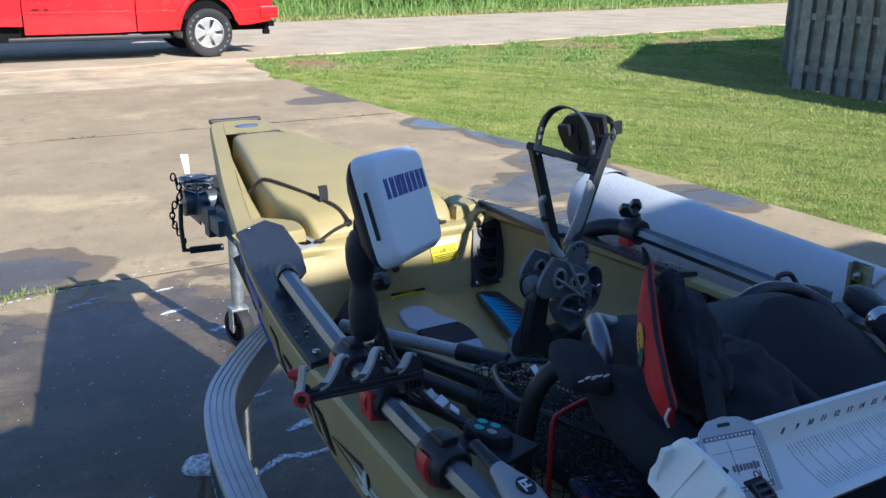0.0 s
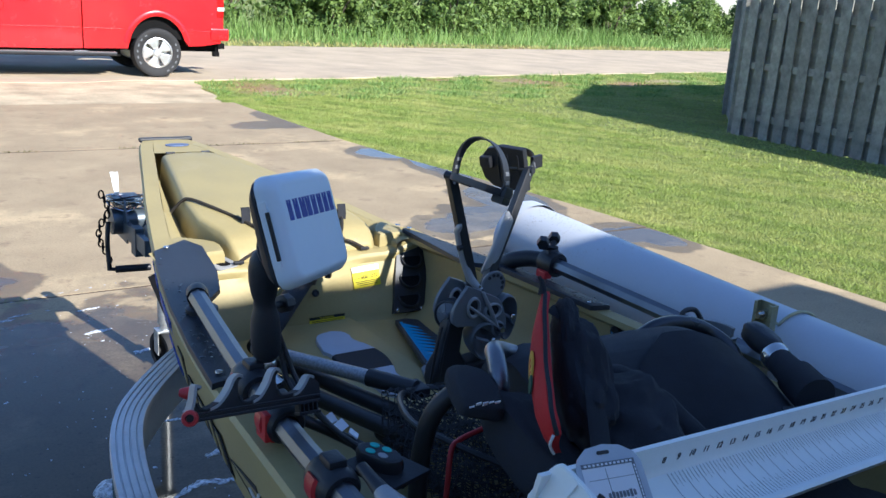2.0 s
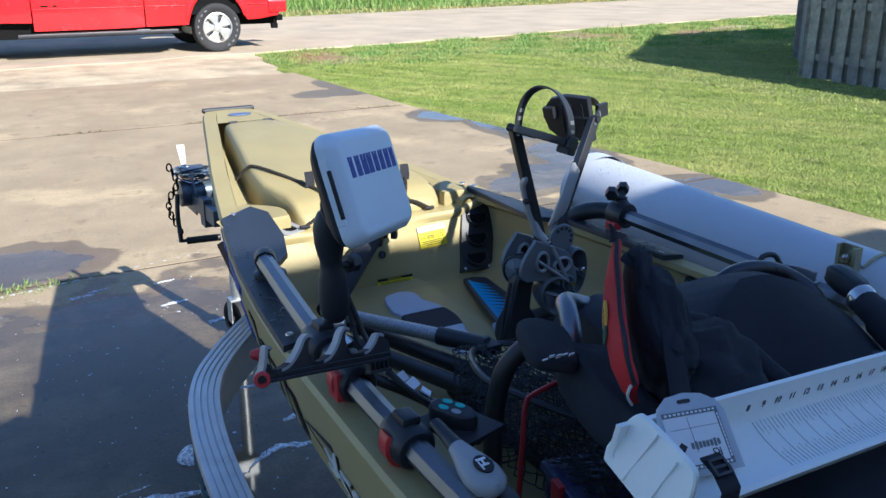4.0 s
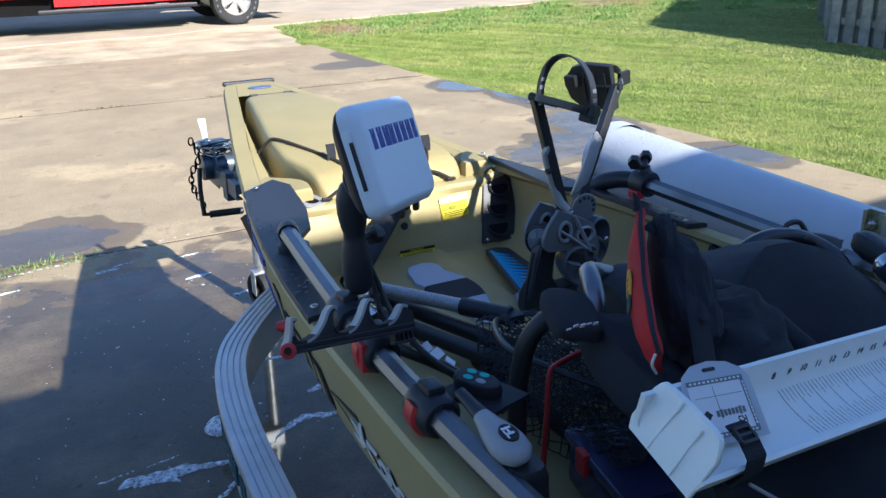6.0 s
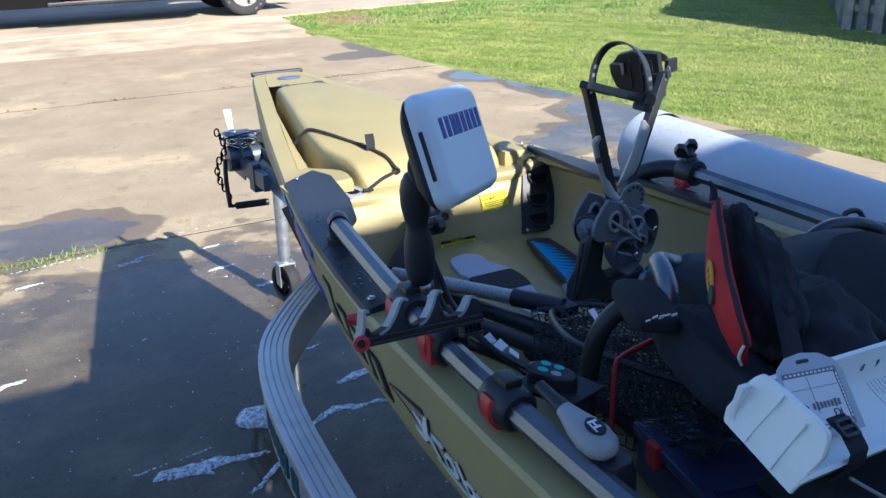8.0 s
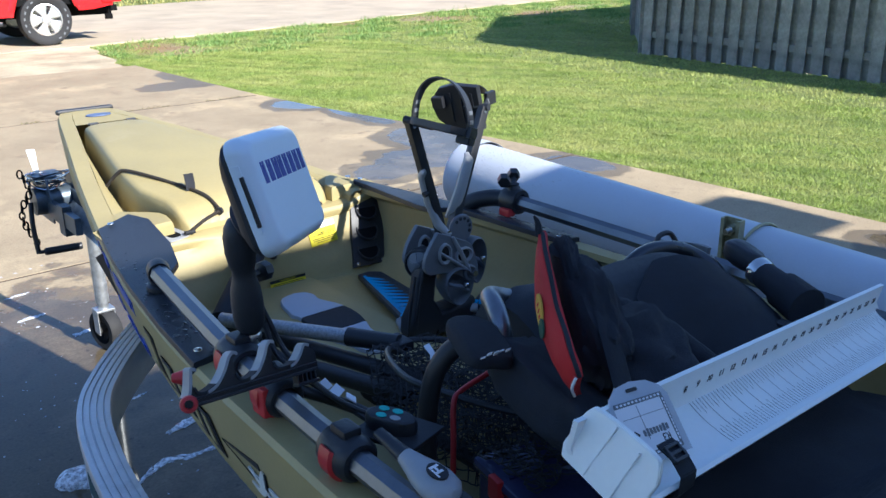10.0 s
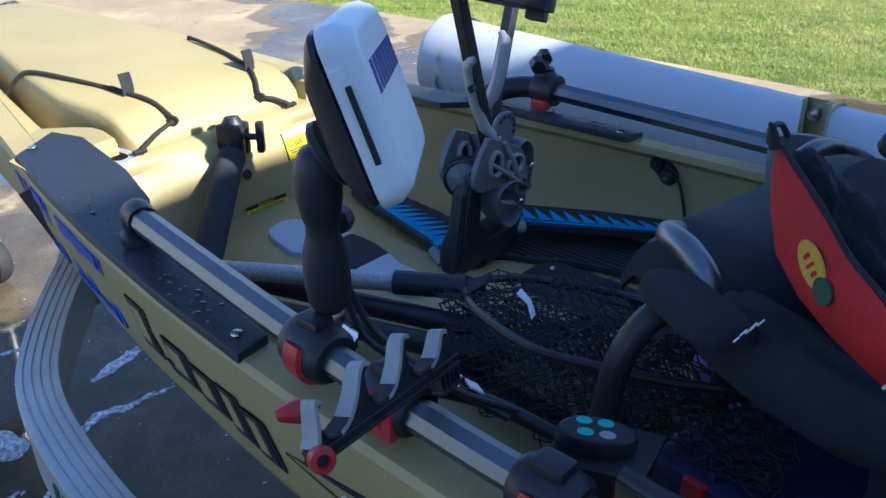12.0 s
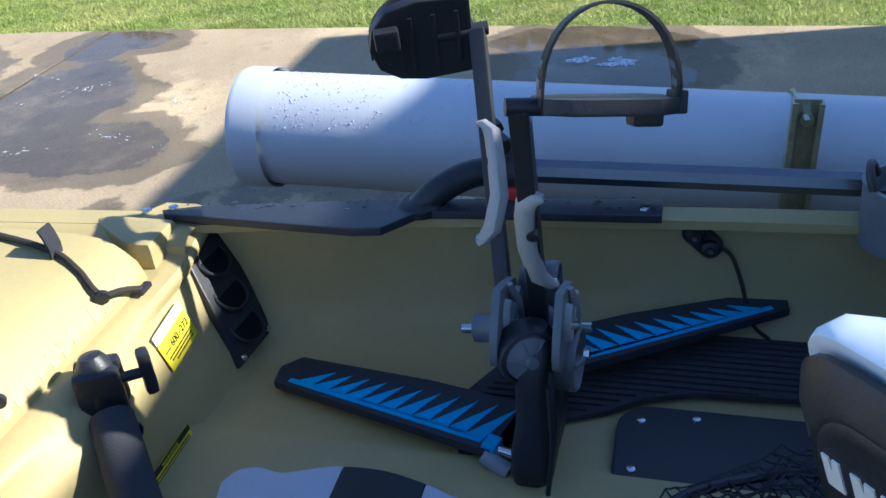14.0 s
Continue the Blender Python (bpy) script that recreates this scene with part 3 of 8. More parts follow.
def edge_x(y):
    return np.where(y < 11.8, np.interp(y, *zip(*EDGE)), 4.35 + (y - 11.7) * 0.15)


def bare(x, y):
    d = np.full(x.shape, 9.0)
    for cx, cy, a, b in ((5.55, 13.4, 0.45, 1.0), (11.6, 14.5, 0.8, 0.75), (14.2, 14.15, 0.9, 0.45), (15.8, 14.7, 1.2, 0.35), (9.77, 14.78, 0.4, 0.2)):
        d = np.minimum(d, np.hypot((x - cx) / a, (y - cy) / b))
    return d + 0.4 * np.sin(x * 5.3 + 1.5 * np.sin(y * 4.1)) * np.sin(y * 7.7 + x)


def lawn_edge(y, r):
    """The lawn's ragged border with the driveway."""
    return edge_x(y) - 0.03 * r + 0.02 * np.sin(y * 9.1) * np.sin(y * 3.7 + 1)


def road_rim(x, r):
    return road_y(x) + 0.1 * np.sin(x * 2.3) * np.sin(x * 0.9) + 0.25 * (r - 0.5)


blades("lawn_grass", scatter(620000, 4.3, 8.6, -2.0, 12.5, 11, lambda x, y, r: (x > lawn_edge(y, r)) & (r < 1.15 - (x - 4.9) * 0.2)), (0.01, 0.028), (0.0014, 0.0034), 1.7, BLADE, "short mown lawn grass with pale tips", 12, 0.55)
blades("lawn_grass", scatter(400000, 4.3, 20.0, -3.0, 17.0, 13, lambda x, y, r: ((x > 8.0) | (y > 12)) & (x > edge_x(y) + 0.2 * (r - 0.5)) & (y < road_rim(x, r)) & (bare(x, y) > 0.5 + r)), (0.012, 0.03), (0.003, 0.0075), 1.8, BLADE, "short mown lawn grass further off", 14, 0.55)
blades("lawn_grass", scatter(90000, 4.6, 26.0, 12.0, 18.0, 23, lambda x, y, r: (x > edge_x(y)) & (y < road_rim(x, r)) & (bare(x, y) > 0.4 + r) & (np.sin(x * 3.1 + y) * np.sin(y * 4.3 - x) > 0.1)), (0.03, 0.075), (0.006, 0.014), 1.3, TALL, "coarse clover tufts in the lawn by the road", 24, 0.4)
blades("lawn_grass", scatter(26000, 4.5, 18.0, 11.8, 16.0, 33, lambda x, y, r: (x > edge_x(y)) & (y < road_rim(x, r)) & (bare(x, y) < 0.8 + r) & (r > 0.2 + 0.3 * (x > 10))), (0.01, 0.03), (0.004, 0.01), 2.0, STRAW, "dry straw-coloured grass on the worn lawn corner", 34)
blades("verge_grass", scatter(60000, -14, 60, 20, 36, 25, lambda x, y, r: (y > road_y(x, True) - 0.15 * r) & (y < road_y(x, True) + 1.6)), (0.04, 0.12), (0.012, 0.028), 1.2, STRAW, "short yellowish grass along the far road edge", 26, 0.3)
for k, (near, high) in enumerate(((1.2, 0.38), (2.6, 0.7), (4.2, 1.05))):
    blades("verge_grass", scatter(46000, -14, 60, 20, 38, 15 + 31 * k, lambda x, y, r: (y > road_y(x, True) + near + 0.7 * np.sin(x * 0.8 + k)) & (y < road_y(x, True) + near + 2.6)), (high * 0.35, high), (0.01, 0.026), 0.8, TALL, "tall rough grass on the far road verge", 16 + 7 * k, 0.5)
blades("edge_weeds", scatter(5200, -3.0, 0.76, 4.47, 4.63, 17, lambda x, y, r: (r < 0.35 + 0.8 * np.sin(x * 4.0 + 0.3) ** 2) & (x > -3)), (0.012, 0.055), (0.005, 0.012), 1.8, TALL, "weeds growing in the driveway joint", 18, 0.3)
blades("edge_weeds", scatter(900, 0.2, 4.6, 8.55, 8.62, 19, lambda x, y, r: (r < 0.45) & (np.sin(x * 6.3) + 0.6 * np.sin(x * 2.1) > 0.2), 0.0), (0.008, 0.024), (0.003, 0.006), 1.6, DRYW, "small weeds in the second driveway joint", 20)
blades("edge_weeds", scatter(420, 11.6, 13.6, 14.2, 15.4, 27, lambda x, y, r: np.hypot(x - 12.7, (y - 14.8) * 1.6) < 0.25 + 0.5 * r * r), (0.04, 0.22), (0.005, 0.012), 0.9, TALL, "a few upright weeds on the bare soil by the road", 28)


# ---- shrubs beyond the road ----
def shrub(x, y, h, spread, seed, label):
    s = thing("shrub", (x, y, -0.03), label, "shrub", "roadside shrubs")
    rnd = random.Random(seed)
    rs = np.random.RandomState(seed)
    bm = bmesh.new()
    tips = []
    for k in range(5):
        a = k * 1.26 + rnd.uniform(-0.4, 0.4)
        e = Vector((x + math.cos(a) * spread * 0.55, y + math.sin(a) * spread * 0.5, h * rnd.uniform(0.6, 0.85)))
        mid = Vector((x + math.cos(a) * spread * 0.2, y + math.sin(a) * spread * 0.2, h * 0.4))
        tube(bm, [(x + math.cos(a) * 0.06, y + math.sin(a) * 0.06, -0.03), mid, e], [0.05, 0.014], 6, 4)
        tips += [mid, e, (mid + e) / 2]
    part("trunk", bm, BARK, s)
    lumps = []
    for k in range(34):
        a, rr = rnd.uniform(0, 6.283), spread * math.sqrt(rnd.random())
        z = h * rnd.uniform(0.06, 1.0)
        shrink = 1.0 - 0.4 * (z / h) ** 2
        lumps.append((x + math.cos(a) * rr * shrink, y + math.sin(a) * rr * shrink * 0.8, z, rnd.uniform(0.22, 0.6)))
    n = 5600
    pick = rs.randint(0, len(lumps), n)
    c = np.array(lumps)[pick]
    d = rs.normal(size=(n, 3))
    d /= np.linalg.norm(d, axis=1)[:, None]
    p = c[:, :3] + d * (c[:, 3] * rs.uniform(0.55, 1.1, n))[:, None]
    p[:, 2] = np.maximum(p[:, 2], 0.02)
    u = rs.normal(size=(n, 3))
    u /= np.linalg.norm(u, axis=1)[:, None]
    w = np.cross(u, d)
    w /= np.linalg.norm(w, axis=1)[:, None] + 1e-6
    k = rs.uniform(0.05, 0.12, n)[:, None]
    v = np.stack([p + u * k, p + w * k * 0.55, p - u * k, p - w * k * 0.55], 1) - np.array((x, y, -0.03))
    me = bpy.data.meshes.new("crown")
    me.vertices.add(n * 4)
    me.vertices.foreach_set("co", v.reshape(-1))
    me.loops.add(n * 4)
    me.loops.foreach_set("vertex_index", np.arange(n * 4, dtype=np.int32))
    me.polygons.add(n)
    me.polygons.foreach_set("loop_start", np.arange(0, n * 4, 4, dtype=np.int32))
    me.update(calc_edges=True)
    me.materials.append(LEAF)
    ob = new("crown", me)
    ob.parent = s


rnd0 = random.Random(5)
for i in range(30):
    sx = -3.0 + i * 1.55 + rnd0.uniform(-0.5, 0.5)
    shrub(sx, road_y(sx, True) + 5.6 + rnd0.uniform(-1.3, 1.2), rnd0.uniform(1.6, 3.0), rnd0.uniform(1.0, 1.8), 40 + i, "dense green leafy shrub beyond the road")


# ---- red pickup truck ----
def wheel(parent, x, y, side, name="wheel"):
    w = new(name)
    w.parent = parent
    w.location = Vector((x, y, 0.385)) - place_of(parent)
    r = 0.388
    bm = bmesh.new()
    prof = [(0.235, -0.1), (0.3, -0.125), (0.355, -0.128), (0.378, -0.115), (r, -0.085), (r, -0.05), (r - 0.008, -0.046), (r - 0.008, -0.038), (r, -0.034), (r, -0.006), (r - 0.008, -0.003), (r - 0.008, 0.003), (r, 0.006), (r, 0.034), (r - 0.008, 0.038), (r - 0.008, 0.046), (r, 0.05), (r, 0.085), (0.378, 0.115), (0.355, 0.128), (0.3, 0.125), (0.235, 0.1)]
    lathe(bm, prof, (x, y, 0.385), (0, side, 0), 48, caps=False)
    part("tyre", bm, RUBBER, w)
    for k in range(12):
        a = radians((125 if k < 6 else -60) + (k % 6) * 17)
        bm = bmesh.new()
        m = Matrix.Translation((x, y, 0.385)) @ Matrix.Rotation(-a, 4, "Y")
        box(bm, (0.31, side * 0.1255, -0.02), (0.332, side * 0.1285, 0.02), 0.0008, m)
        part("tyre_letter", bm, GREY, w, "pale raised tyre lettering bar")
    bm = bmesh.new()
    lathe(bm, [(0.235, -0.1), (0.24, 0.108), (0.222, 0.112), (0.205, 0.06), (0.2, -0.05), (0.0, -0.05)], (x, y, 0.385), (0, side, 0), 40, caps=False)
    part("rim", bm, ALLOY, w)
    for k in range(5):
        a = 2 * math.pi * k / 5 + 0.628
        bm = bmesh.new()
        m = plane_pose((x, y + side * 0.062, 0.385), (math.cos(a), 0, math.sin(a)), (0, 0, 1) if abs(math.cos(a)) > 0.5 else (1, 0, 0))
        ins = plane_pose((x, y + side * 0.055, 0.385), (math.cos(a), 0, math.sin(a)), Vector((0, side, 0)).cross(Vector((math.cos(a), 0, math.sin(a)))))
        prism(bm, [(0.03, -0.036), (0.1, -0.05), (0.19, -0.1), (0.21, -0.08), (0.217, 0.0), (0.21, 0.08), (0.19, 0.1), (0.1, 0.05), (0.03, 0.036)], ins, 0.04, 0.012)
        part("spoke", bm, ALLOY, w)
    bm = bmesh.new()
    lathe(bm, [(0.07, 0.0), (0.07, 0.1), (0.055, 0.115), (0.0, 0.118)], (x, y, 0.385), (0, side, 0), 24)
    part("hub_cap", bm, ALLOY, w)
    return w


def pickup():
    # length along x, the nose towards -x; side is the near flank
    wx, side, width = 4.30, 14.83, 1.95
    y0, y1 = side, side + width
    tr = thing("pickup_truck", (wx - 1.6, side + 1.0, 0), "bright red pickup truck parked on the gravel apron", "pickup truck")

    def flank(name, outline, lab=""):
        for ya, yb in ((y0, y0 + 0.06), (y1 - 0.06, y1)):
            bm = bmesh.new()
            m = Matrix(((1, 0, 0, 0), (0, 0, 1, ya), (0, 1, 0, 0), (0, 0, 0, 1)))
            prism(bm, outline, m, yb - ya, 0.0)
            part(name, bm, RED, tr, lab)
    rear = [(wx - 1.13, 0.44), (wx - 0.47, 0.45)] + [(wx + 0.465 * math.cos(radians(a)), 0.42 + 0.545 * math.sin(radians(a))) for a in range(160, 19, -10)] + [(wx + 0.5, 0.5), (wx + 0.72, 0.51), (wx + 1.03, 0.56), (wx + 1.08, 0.75), (wx + 1.08, 1.38), (wx - 1.13, 1.38)]
    flank("bed_side", rear)
    flank("door", [(wx - 2.75, 0.43), (wx - 1.64, 0.43), (wx - 1.15, 0.44), (wx - 1.15, 1.28), (wx - 1.62, 1.26), (wx - 2.75, 1.22)])
    for xa, xb in ((wx - 2.74, wx - 1.16), (wx - 1.12, wx - 0.52), (wx + 0.52, wx + 1.06)):
        bm = bmesh.new()
        tube(bm, [(xa, y0 - 0.001, 0.745), ((xa + xb) / 2, y0 - 0.001, 0.745), (xb, y0 - 0.001, 0.745)], 0.011, 8, 0, 0.7, up=(0, 0, 1))
        part("crease", bm, RED, tr)
    # faded door sign: an oval outline with plain bars
    bm = bmesh.new()
    tube(bm, [(1.785 + 0.3 * math.cos(a), y0 - 0.0015, 1.04 + 0.13 * math.sin(a)) for a in np.linspace(0, 2 * np.pi, 40, endpoint=False)], 0.004, 6, wrap=True)
    part("sign_outline", bm, DARK, tr)
    for xa, xb, za, zb in ((1.56, 1.66, 1.03, 1.08), (1.67, 1.78, 0.775, 0.8), (1.84, 1.9, 0.775, 0.8)):
        bm = bmesh.new()
        box(bm, (xa, y0 - 0.003, za), (xb, y0 + 0.01, zb), 0.001)
        part("sign_bar", bm, DARK, tr)
    words("sign_word", "Supply", 0.115, plane_pose((1.68, y0 - 0.004, 1.022), (1, 0, 0), (0, 0, 1)), INK, tr, 0.003)
    fx = wx - 4.1
    flank("fender", [(wx - 2.77, 0.55), (wx - 2.77, 1.2), (wx - 4.9, 1.08), (wx - 5.02, 0.62)] + [(fx + 0.47 * math.cos(radians(a)), 0.42 + 0.47 * math.sin(radians(a))) for a in range(160, 19, -10)])
    bm = bmesh.new()
    tube(bm, [(wx + 0.5 * math.cos(radians(a)), y0 - 0.002, 0.42 + 0.585 * math.sin(radians(a))) for a in range(168, 8, -8)], 0.045, 8, 0, 0.3, up=(0, 1, 0))
    part("wheel_arch", bm, RED, tr)
    bm = bmesh.new()
    # This block is set low to deepen the shade under the truck.
    box(bm, (wx - 4.8, y0 + 0.16, 0.31), (wx - 0.55, y1 - 0.16, 0.62))
    box(bm, (wx - 0.6, y0 + 0.3, 0.4), (wx + 1.1, y1 - 0.3, 0.62))
    box(bm, (wx - 0.75, y0 + 0.06, 0.6), (wx + 1.02, y1 - 0.06, 0.75))
    box(bm, (wx - 0.7, y0 + 0.1, 0.75), (wx + 0.7, y0 + 0.3, 1.08))
    part("chassis", bm, DARK, tr)
    bm = bmesh.new()
    box(bm, (wx + 1.02, y0 + 0.03, 0.62), (wx + 1.08, y1 - 0.03, 1.36), 0.02)
    part("tailgate", bm, RED, tr)
    bm = bmesh.new()
    pts = [(wx - 4.95, 1.08), (wx - 3.2, 1.22), (wx - 2.25, 1.72), (wx - 1.9, 1.8), (wx - 1.0, 1.78), (wx - 0.82, 1.3), (wx - 0.82, 0.7), (wx - 4.95, 0.7)]
    loft(bm, [[(px_, y0 + 0.08, pz) for px_, pz in pts], [(px_, y1 - 0.08, pz) for px_, pz in pts]])
    part("cab", bm, RED, tr)
    bm = bmesh.new()
    for ya in (y0 + 0.07, y1 - 0.09):
        loft(bm, [[(wx - 2.72, ya, 1.27), (wx - 1.05, ya, 1.3), (wx - 1.15, ya, 1.66), (wx - 2.15, ya, 1.66)], [(wx - 2.72, ya + 0.02, 1.27), (wx - 1.05, ya + 0.02, 1.3), (wx - 1.15, ya + 0.02, 1.66), (wx - 2.15, ya + 0.02, 1.66)]])
    part("window", bm, GLASS, tr)
    for hx in (2.35,):
        bm = bmesh.new()
        box(bm, (hx - 0.11, y0 - 0.025, 1.12), (hx + 0.05, y0 + 0.01, 1.2), 0.01)
        part("door_handle", bm, BLACK, tr)
    bm = bmesh.new()
    box(bm, (wx + 0.97, y0 - 0.012, 0.98), (wx + 1.09, y0 + 0.12, 1.36), 0.015)
    part("tail_light", bm, LAMPRED, tr)
    bm = bmesh.new()
    box(bm, (wx + 0.98, y0 - 0.016, 1.08), (wx + 1.095, y0 + 0.1, 1.14), 0.008)
    part("reverse_lamp", bm, WHITE, tr)
    bm = bmesh.new()
    box(bm, (wx + 0.86, y0 - 0.03, 0.6), (wx + 1.17, y1 + 0.03, 0.8), 0.03)
    part("bumper", bm, RED, tr, "red rear bumper")
    bm = bmesh.new()
    box(bm, (wx + 1.05, y0 + 0.9, 0.4), (wx + 1.42, y0 + 1.05, 0.5), 0.01)
    cyl(bm, (wx + 1.36, y0 + 0.97, 0.5), (wx + 1.36, y0 + 0.97, 0.56), 0.02)
    ball(bm, (wx + 1.36, y0 + 0.97, 0.58), 0.03)
    cyl(bm, (wx + 1.02, y0 + 0.2, 0.36), (wx + 1.02, y0 + 0.2, 0.6), 0.018)
    box(bm, (wx + 0.96, y0 + 0.16, 0.33), (wx + 1.07, y0 + 0.24, 0.41), 0.01)
    part("tow_hitch", bm, DARK, tr)
    bm = bmesh.new()
    box(bm, (wx - 3.0, y0 - 0.12, 0.34), (wx - 0.66, y0 + 0.02, 0.4), 0.02)
    part("running_board", bm, BLACK, tr, "black running board")
    bm = bmesh.new()
    box(bm, (wx - 1.3, y0 - 0.124, 0.395), (wx - 1.1, y0 - 0.0, 0.41), 0.004)
    part("step_pad", bm, GREY, tr)
    bm = bmesh.new()
    box(bm, (wx - 5.08, y0 + 0.05, 0.5), (wx - 4.9, y1 - 0.05, 0.8), 0.04)
    part("front_bumper", bm, ALLOY, tr)
    for cx in (wx, fx):
        wheel(tr, cx, y0 + 0.14, -1)
        wheel(tr, cx, y1 - 0.14, 1)


pickup()


# ---- fishing kayak on its trailer ----
XC = 1.0


def interp(table, y):
    for (a, va), (b, vb) in zip(table, table[1:]):
        if a <= y <= b:
            return va + (vb - va) * (y - a) / (b - a)
    return table[0][1] if y < table[0][0] else table[-1][1]


WIDE = [(-1.25, 0.1), (-1.1, 0.22), (-0.6, 0.36), (0.0, 0.44), (0.5, 0.452), (0.85, 0.448), (1.23, 0.433), (1.4, 0.418), (1.6, 0.392), (1.75, 0.366), (1.85, 0.346), (2.25, 0.262), (2.6, 0.178), (2.85, 0.118), (2.95, 0.09), (2.985, 0.062)]
RIM = [(-1.25, 1.02), (0.0, 0.972), (1.25, 0.97), (1.85, 0.976), (2.2, 1.005), (2.6, 1.036), (2.95, 1.056), (2.985, 1.056)]


def half(y):
    return interp(WIDE, y)


def rim(y):
    return interp(RIM, y)


def wall_x(y, z):
    """How far the hull's flank stands from the middle line at a height."""
    s = max(0.0, min(1.0, (rim(y) - z) / 0.32))
    return half(y) - (0.02 * s + 0.10 * s * s) * min(1, half(y) / 0.3)


def bulk_y(x, z):
    """Where the bulkhead's face stands: leaning back, and hollowed towards both sides."""
    y = interp([(0.79, 1.79), (0.797, 1.799), (0.81, 1.805), (0.86, 1.811), (0.893, 1.815), (0.915, 1.823), (0.94, 1.843), (0.952, 1.86), (0.957, 1.88)], z)
    side = max(0.0, min(1.0, (abs(x - XC) - 0.03) / 0.14))
    return y + 0.03 * side * side * (3 - 2 * side) * max(0.0, min(1.0, (z - 0.82) / 0.06)) * max(0.0, min(1.0, (0.95 - z) / 0.025))


def kayak():
    k = thing("fishing_kayak", (XC, 1.0, 0.62), "khaki moulded fishing kayak resting on its trailer", "kayak")
    ys = [-1.25, -1.1, -0.8, -0.5, -0.2, 0.1, 0.4, 0.7, 0.85, 1.0, 1.15, 1.3, 1.45, 1.6, 1.75, 1.85, 2.0, 2.15, 2.3, 2.45, 2.6, 2.75, 2.85, 2.92, 2.96, 2.985]
    rings = []
    for y in ys:
        w, g = half(y), rim(y)
        keel = 0.64 + max(0.0, (y - 2.2)) ** 2 * 0.28 + max(0.0, -0.6 - y) ** 2 * 0.3
        right = [(0.35 * w, keel + 0.005), (w - 0.13 * min(1, w / 0.3) - 0.02, keel + 0.03)]
        for z in (0.70, 0.76, 0.83, 0.90, g - 0.03, g - 0.008):
            z = max(z, keel + 0.04 + (z - 0.70) * 0.4)
            z = min(z, g - 0.004)
            right.append((wall_x(y, z), z))
        right.append((w - 0.006, g))
        right.append((w - 0.045 if w > 0.07 else w * 0.4, g + 0.002))
        ring = [(XC - a, y, z) for a, z in right[::-1]] + [(XC + a, y, z) for a, z in right]
        rings.append(ring)
    bm = bmesh.new()
    loft(bm, rings, closed=False)
    bm.faces.new([bm.verts.new(p) for p in rings[-1]])
    bm.faces.new([bm.verts.new(p) for p in rings[0][::-1]])
    bmesh.ops.remove_doubles(bm, verts=bm.verts, dist=0.0005)
    hull = part("hull", bm, OLIVE, k)
    # cockpit tub: side walls, floor, sloping bulkhead
    FLOOR = 0.796
    bm = bmesh.new()
    cy = [-0.95, -0.5, 0.0, 0.4, 0.7, 1.0, 1.2, 1.4, 1.55, 1.7, 1.79, 1.83, 1.87]
    secs = []
    for y in cy:
        w, g = half(y), rim(y)
        def inside(z, gap=0.01):
            return wall_x(y, z) - gap
        pts = [(w - 0.045, g + 0.002), (w - 0.046, g - 0.01), (w - 0.03, g - 0.016), (inside(g - 0.03), g - 0.03), (inside(0.9), 0.9), (inside(0.86), 0.86), (inside(FLOOR + 0.035, 0.014), FLOOR + 0.035), (inside(FLOOR + 0.012, 0.028), FLOOR + 0.012), (inside(FLOOR, 0.06), FLOOR), (0.24, FLOOR - 0.004), (0.12, FLOOR + 0.006), (0.1, FLOOR + 0.018)]
        secs.append([(XC + a, y, z) for a, z in pts] + [(XC - a, y, z) for a, z in pts[::-1]])
    loft(bm, secs, closed=False)
    part("cockpit", bm, OLIVE, k)
    bm = bmesh.new()
    cols = []
    for i in range(25):
        a = -1 + 2 * i / 24
        col = []
        for z in (FLOOR - 0.006, FLOOR + 0.001, FLOOR + 0.014, 0.83, 0.85, 0.87, 0.893, 0.905, 0.915, 0.928, 0.94, 0.946, 0.952, 0.9555, 0.957):
            x = XC + a * (wall_x(1.83, max(z, 0.8)) - 0.008)
            lift = 0.03 * max(0, abs(a) - 0.72) / 0.28 if z > 0.92 else 0
            col.append((x, bulk_y(x, z), z + lift))
        x, y, z = col[-1]
        col.append((x, 1.925, z))
        col.append((x * 0.8 + XC * 0.2, 1.97, z))
        cols.append(col)
    loft(bm, cols, closed=False)
    part("bulkhead", bm, OLIVE, k)
    # foredeck: a broad rim round the hatch and the trough round the lid
    bm = bmesh.new()
    secs = []
    for y in (1.86, 1.9, 2.0, 2.2, 2.4, 2.6, 2.7, 2.74, 2.78):
        w, g = half(y), rim(y)
        inner = interp([(1.86, 0.255), (2.2, 0.203), (2.6, 0.13), (2.74, 0.105)], y)
        r = [(w - 0.046, g + 0.002), (inner + 0.018, g + 0.001), (inner + 0.004, g - 0.008), (inner, g - 0.03), (inner - 0.004, 0.95), (0.05, 0.948)]
        secs.append([(XC - a, y, z) for a, z in r] + [(XC + a, y, z) for a, z in r[::-1]])
    loft(bm, secs, closed=False)
    ends = []
    for y in (2.78, 2.8, 2.88, 2.95, 2.984):
        w, g = half(y), rim(y)
        ends.append([(XC + s * (w - (0.046 if w > 0.07 else w * 0.6)), y, g + 0.002 - (0.0 if y > 2.79 else 0.0)) for s in (-1, -0.6, -0.2, 0.2, 0.6, 1)])
    loft(bm, ends, closed=False)
    part("foredeck", bm, OLIVE, k)
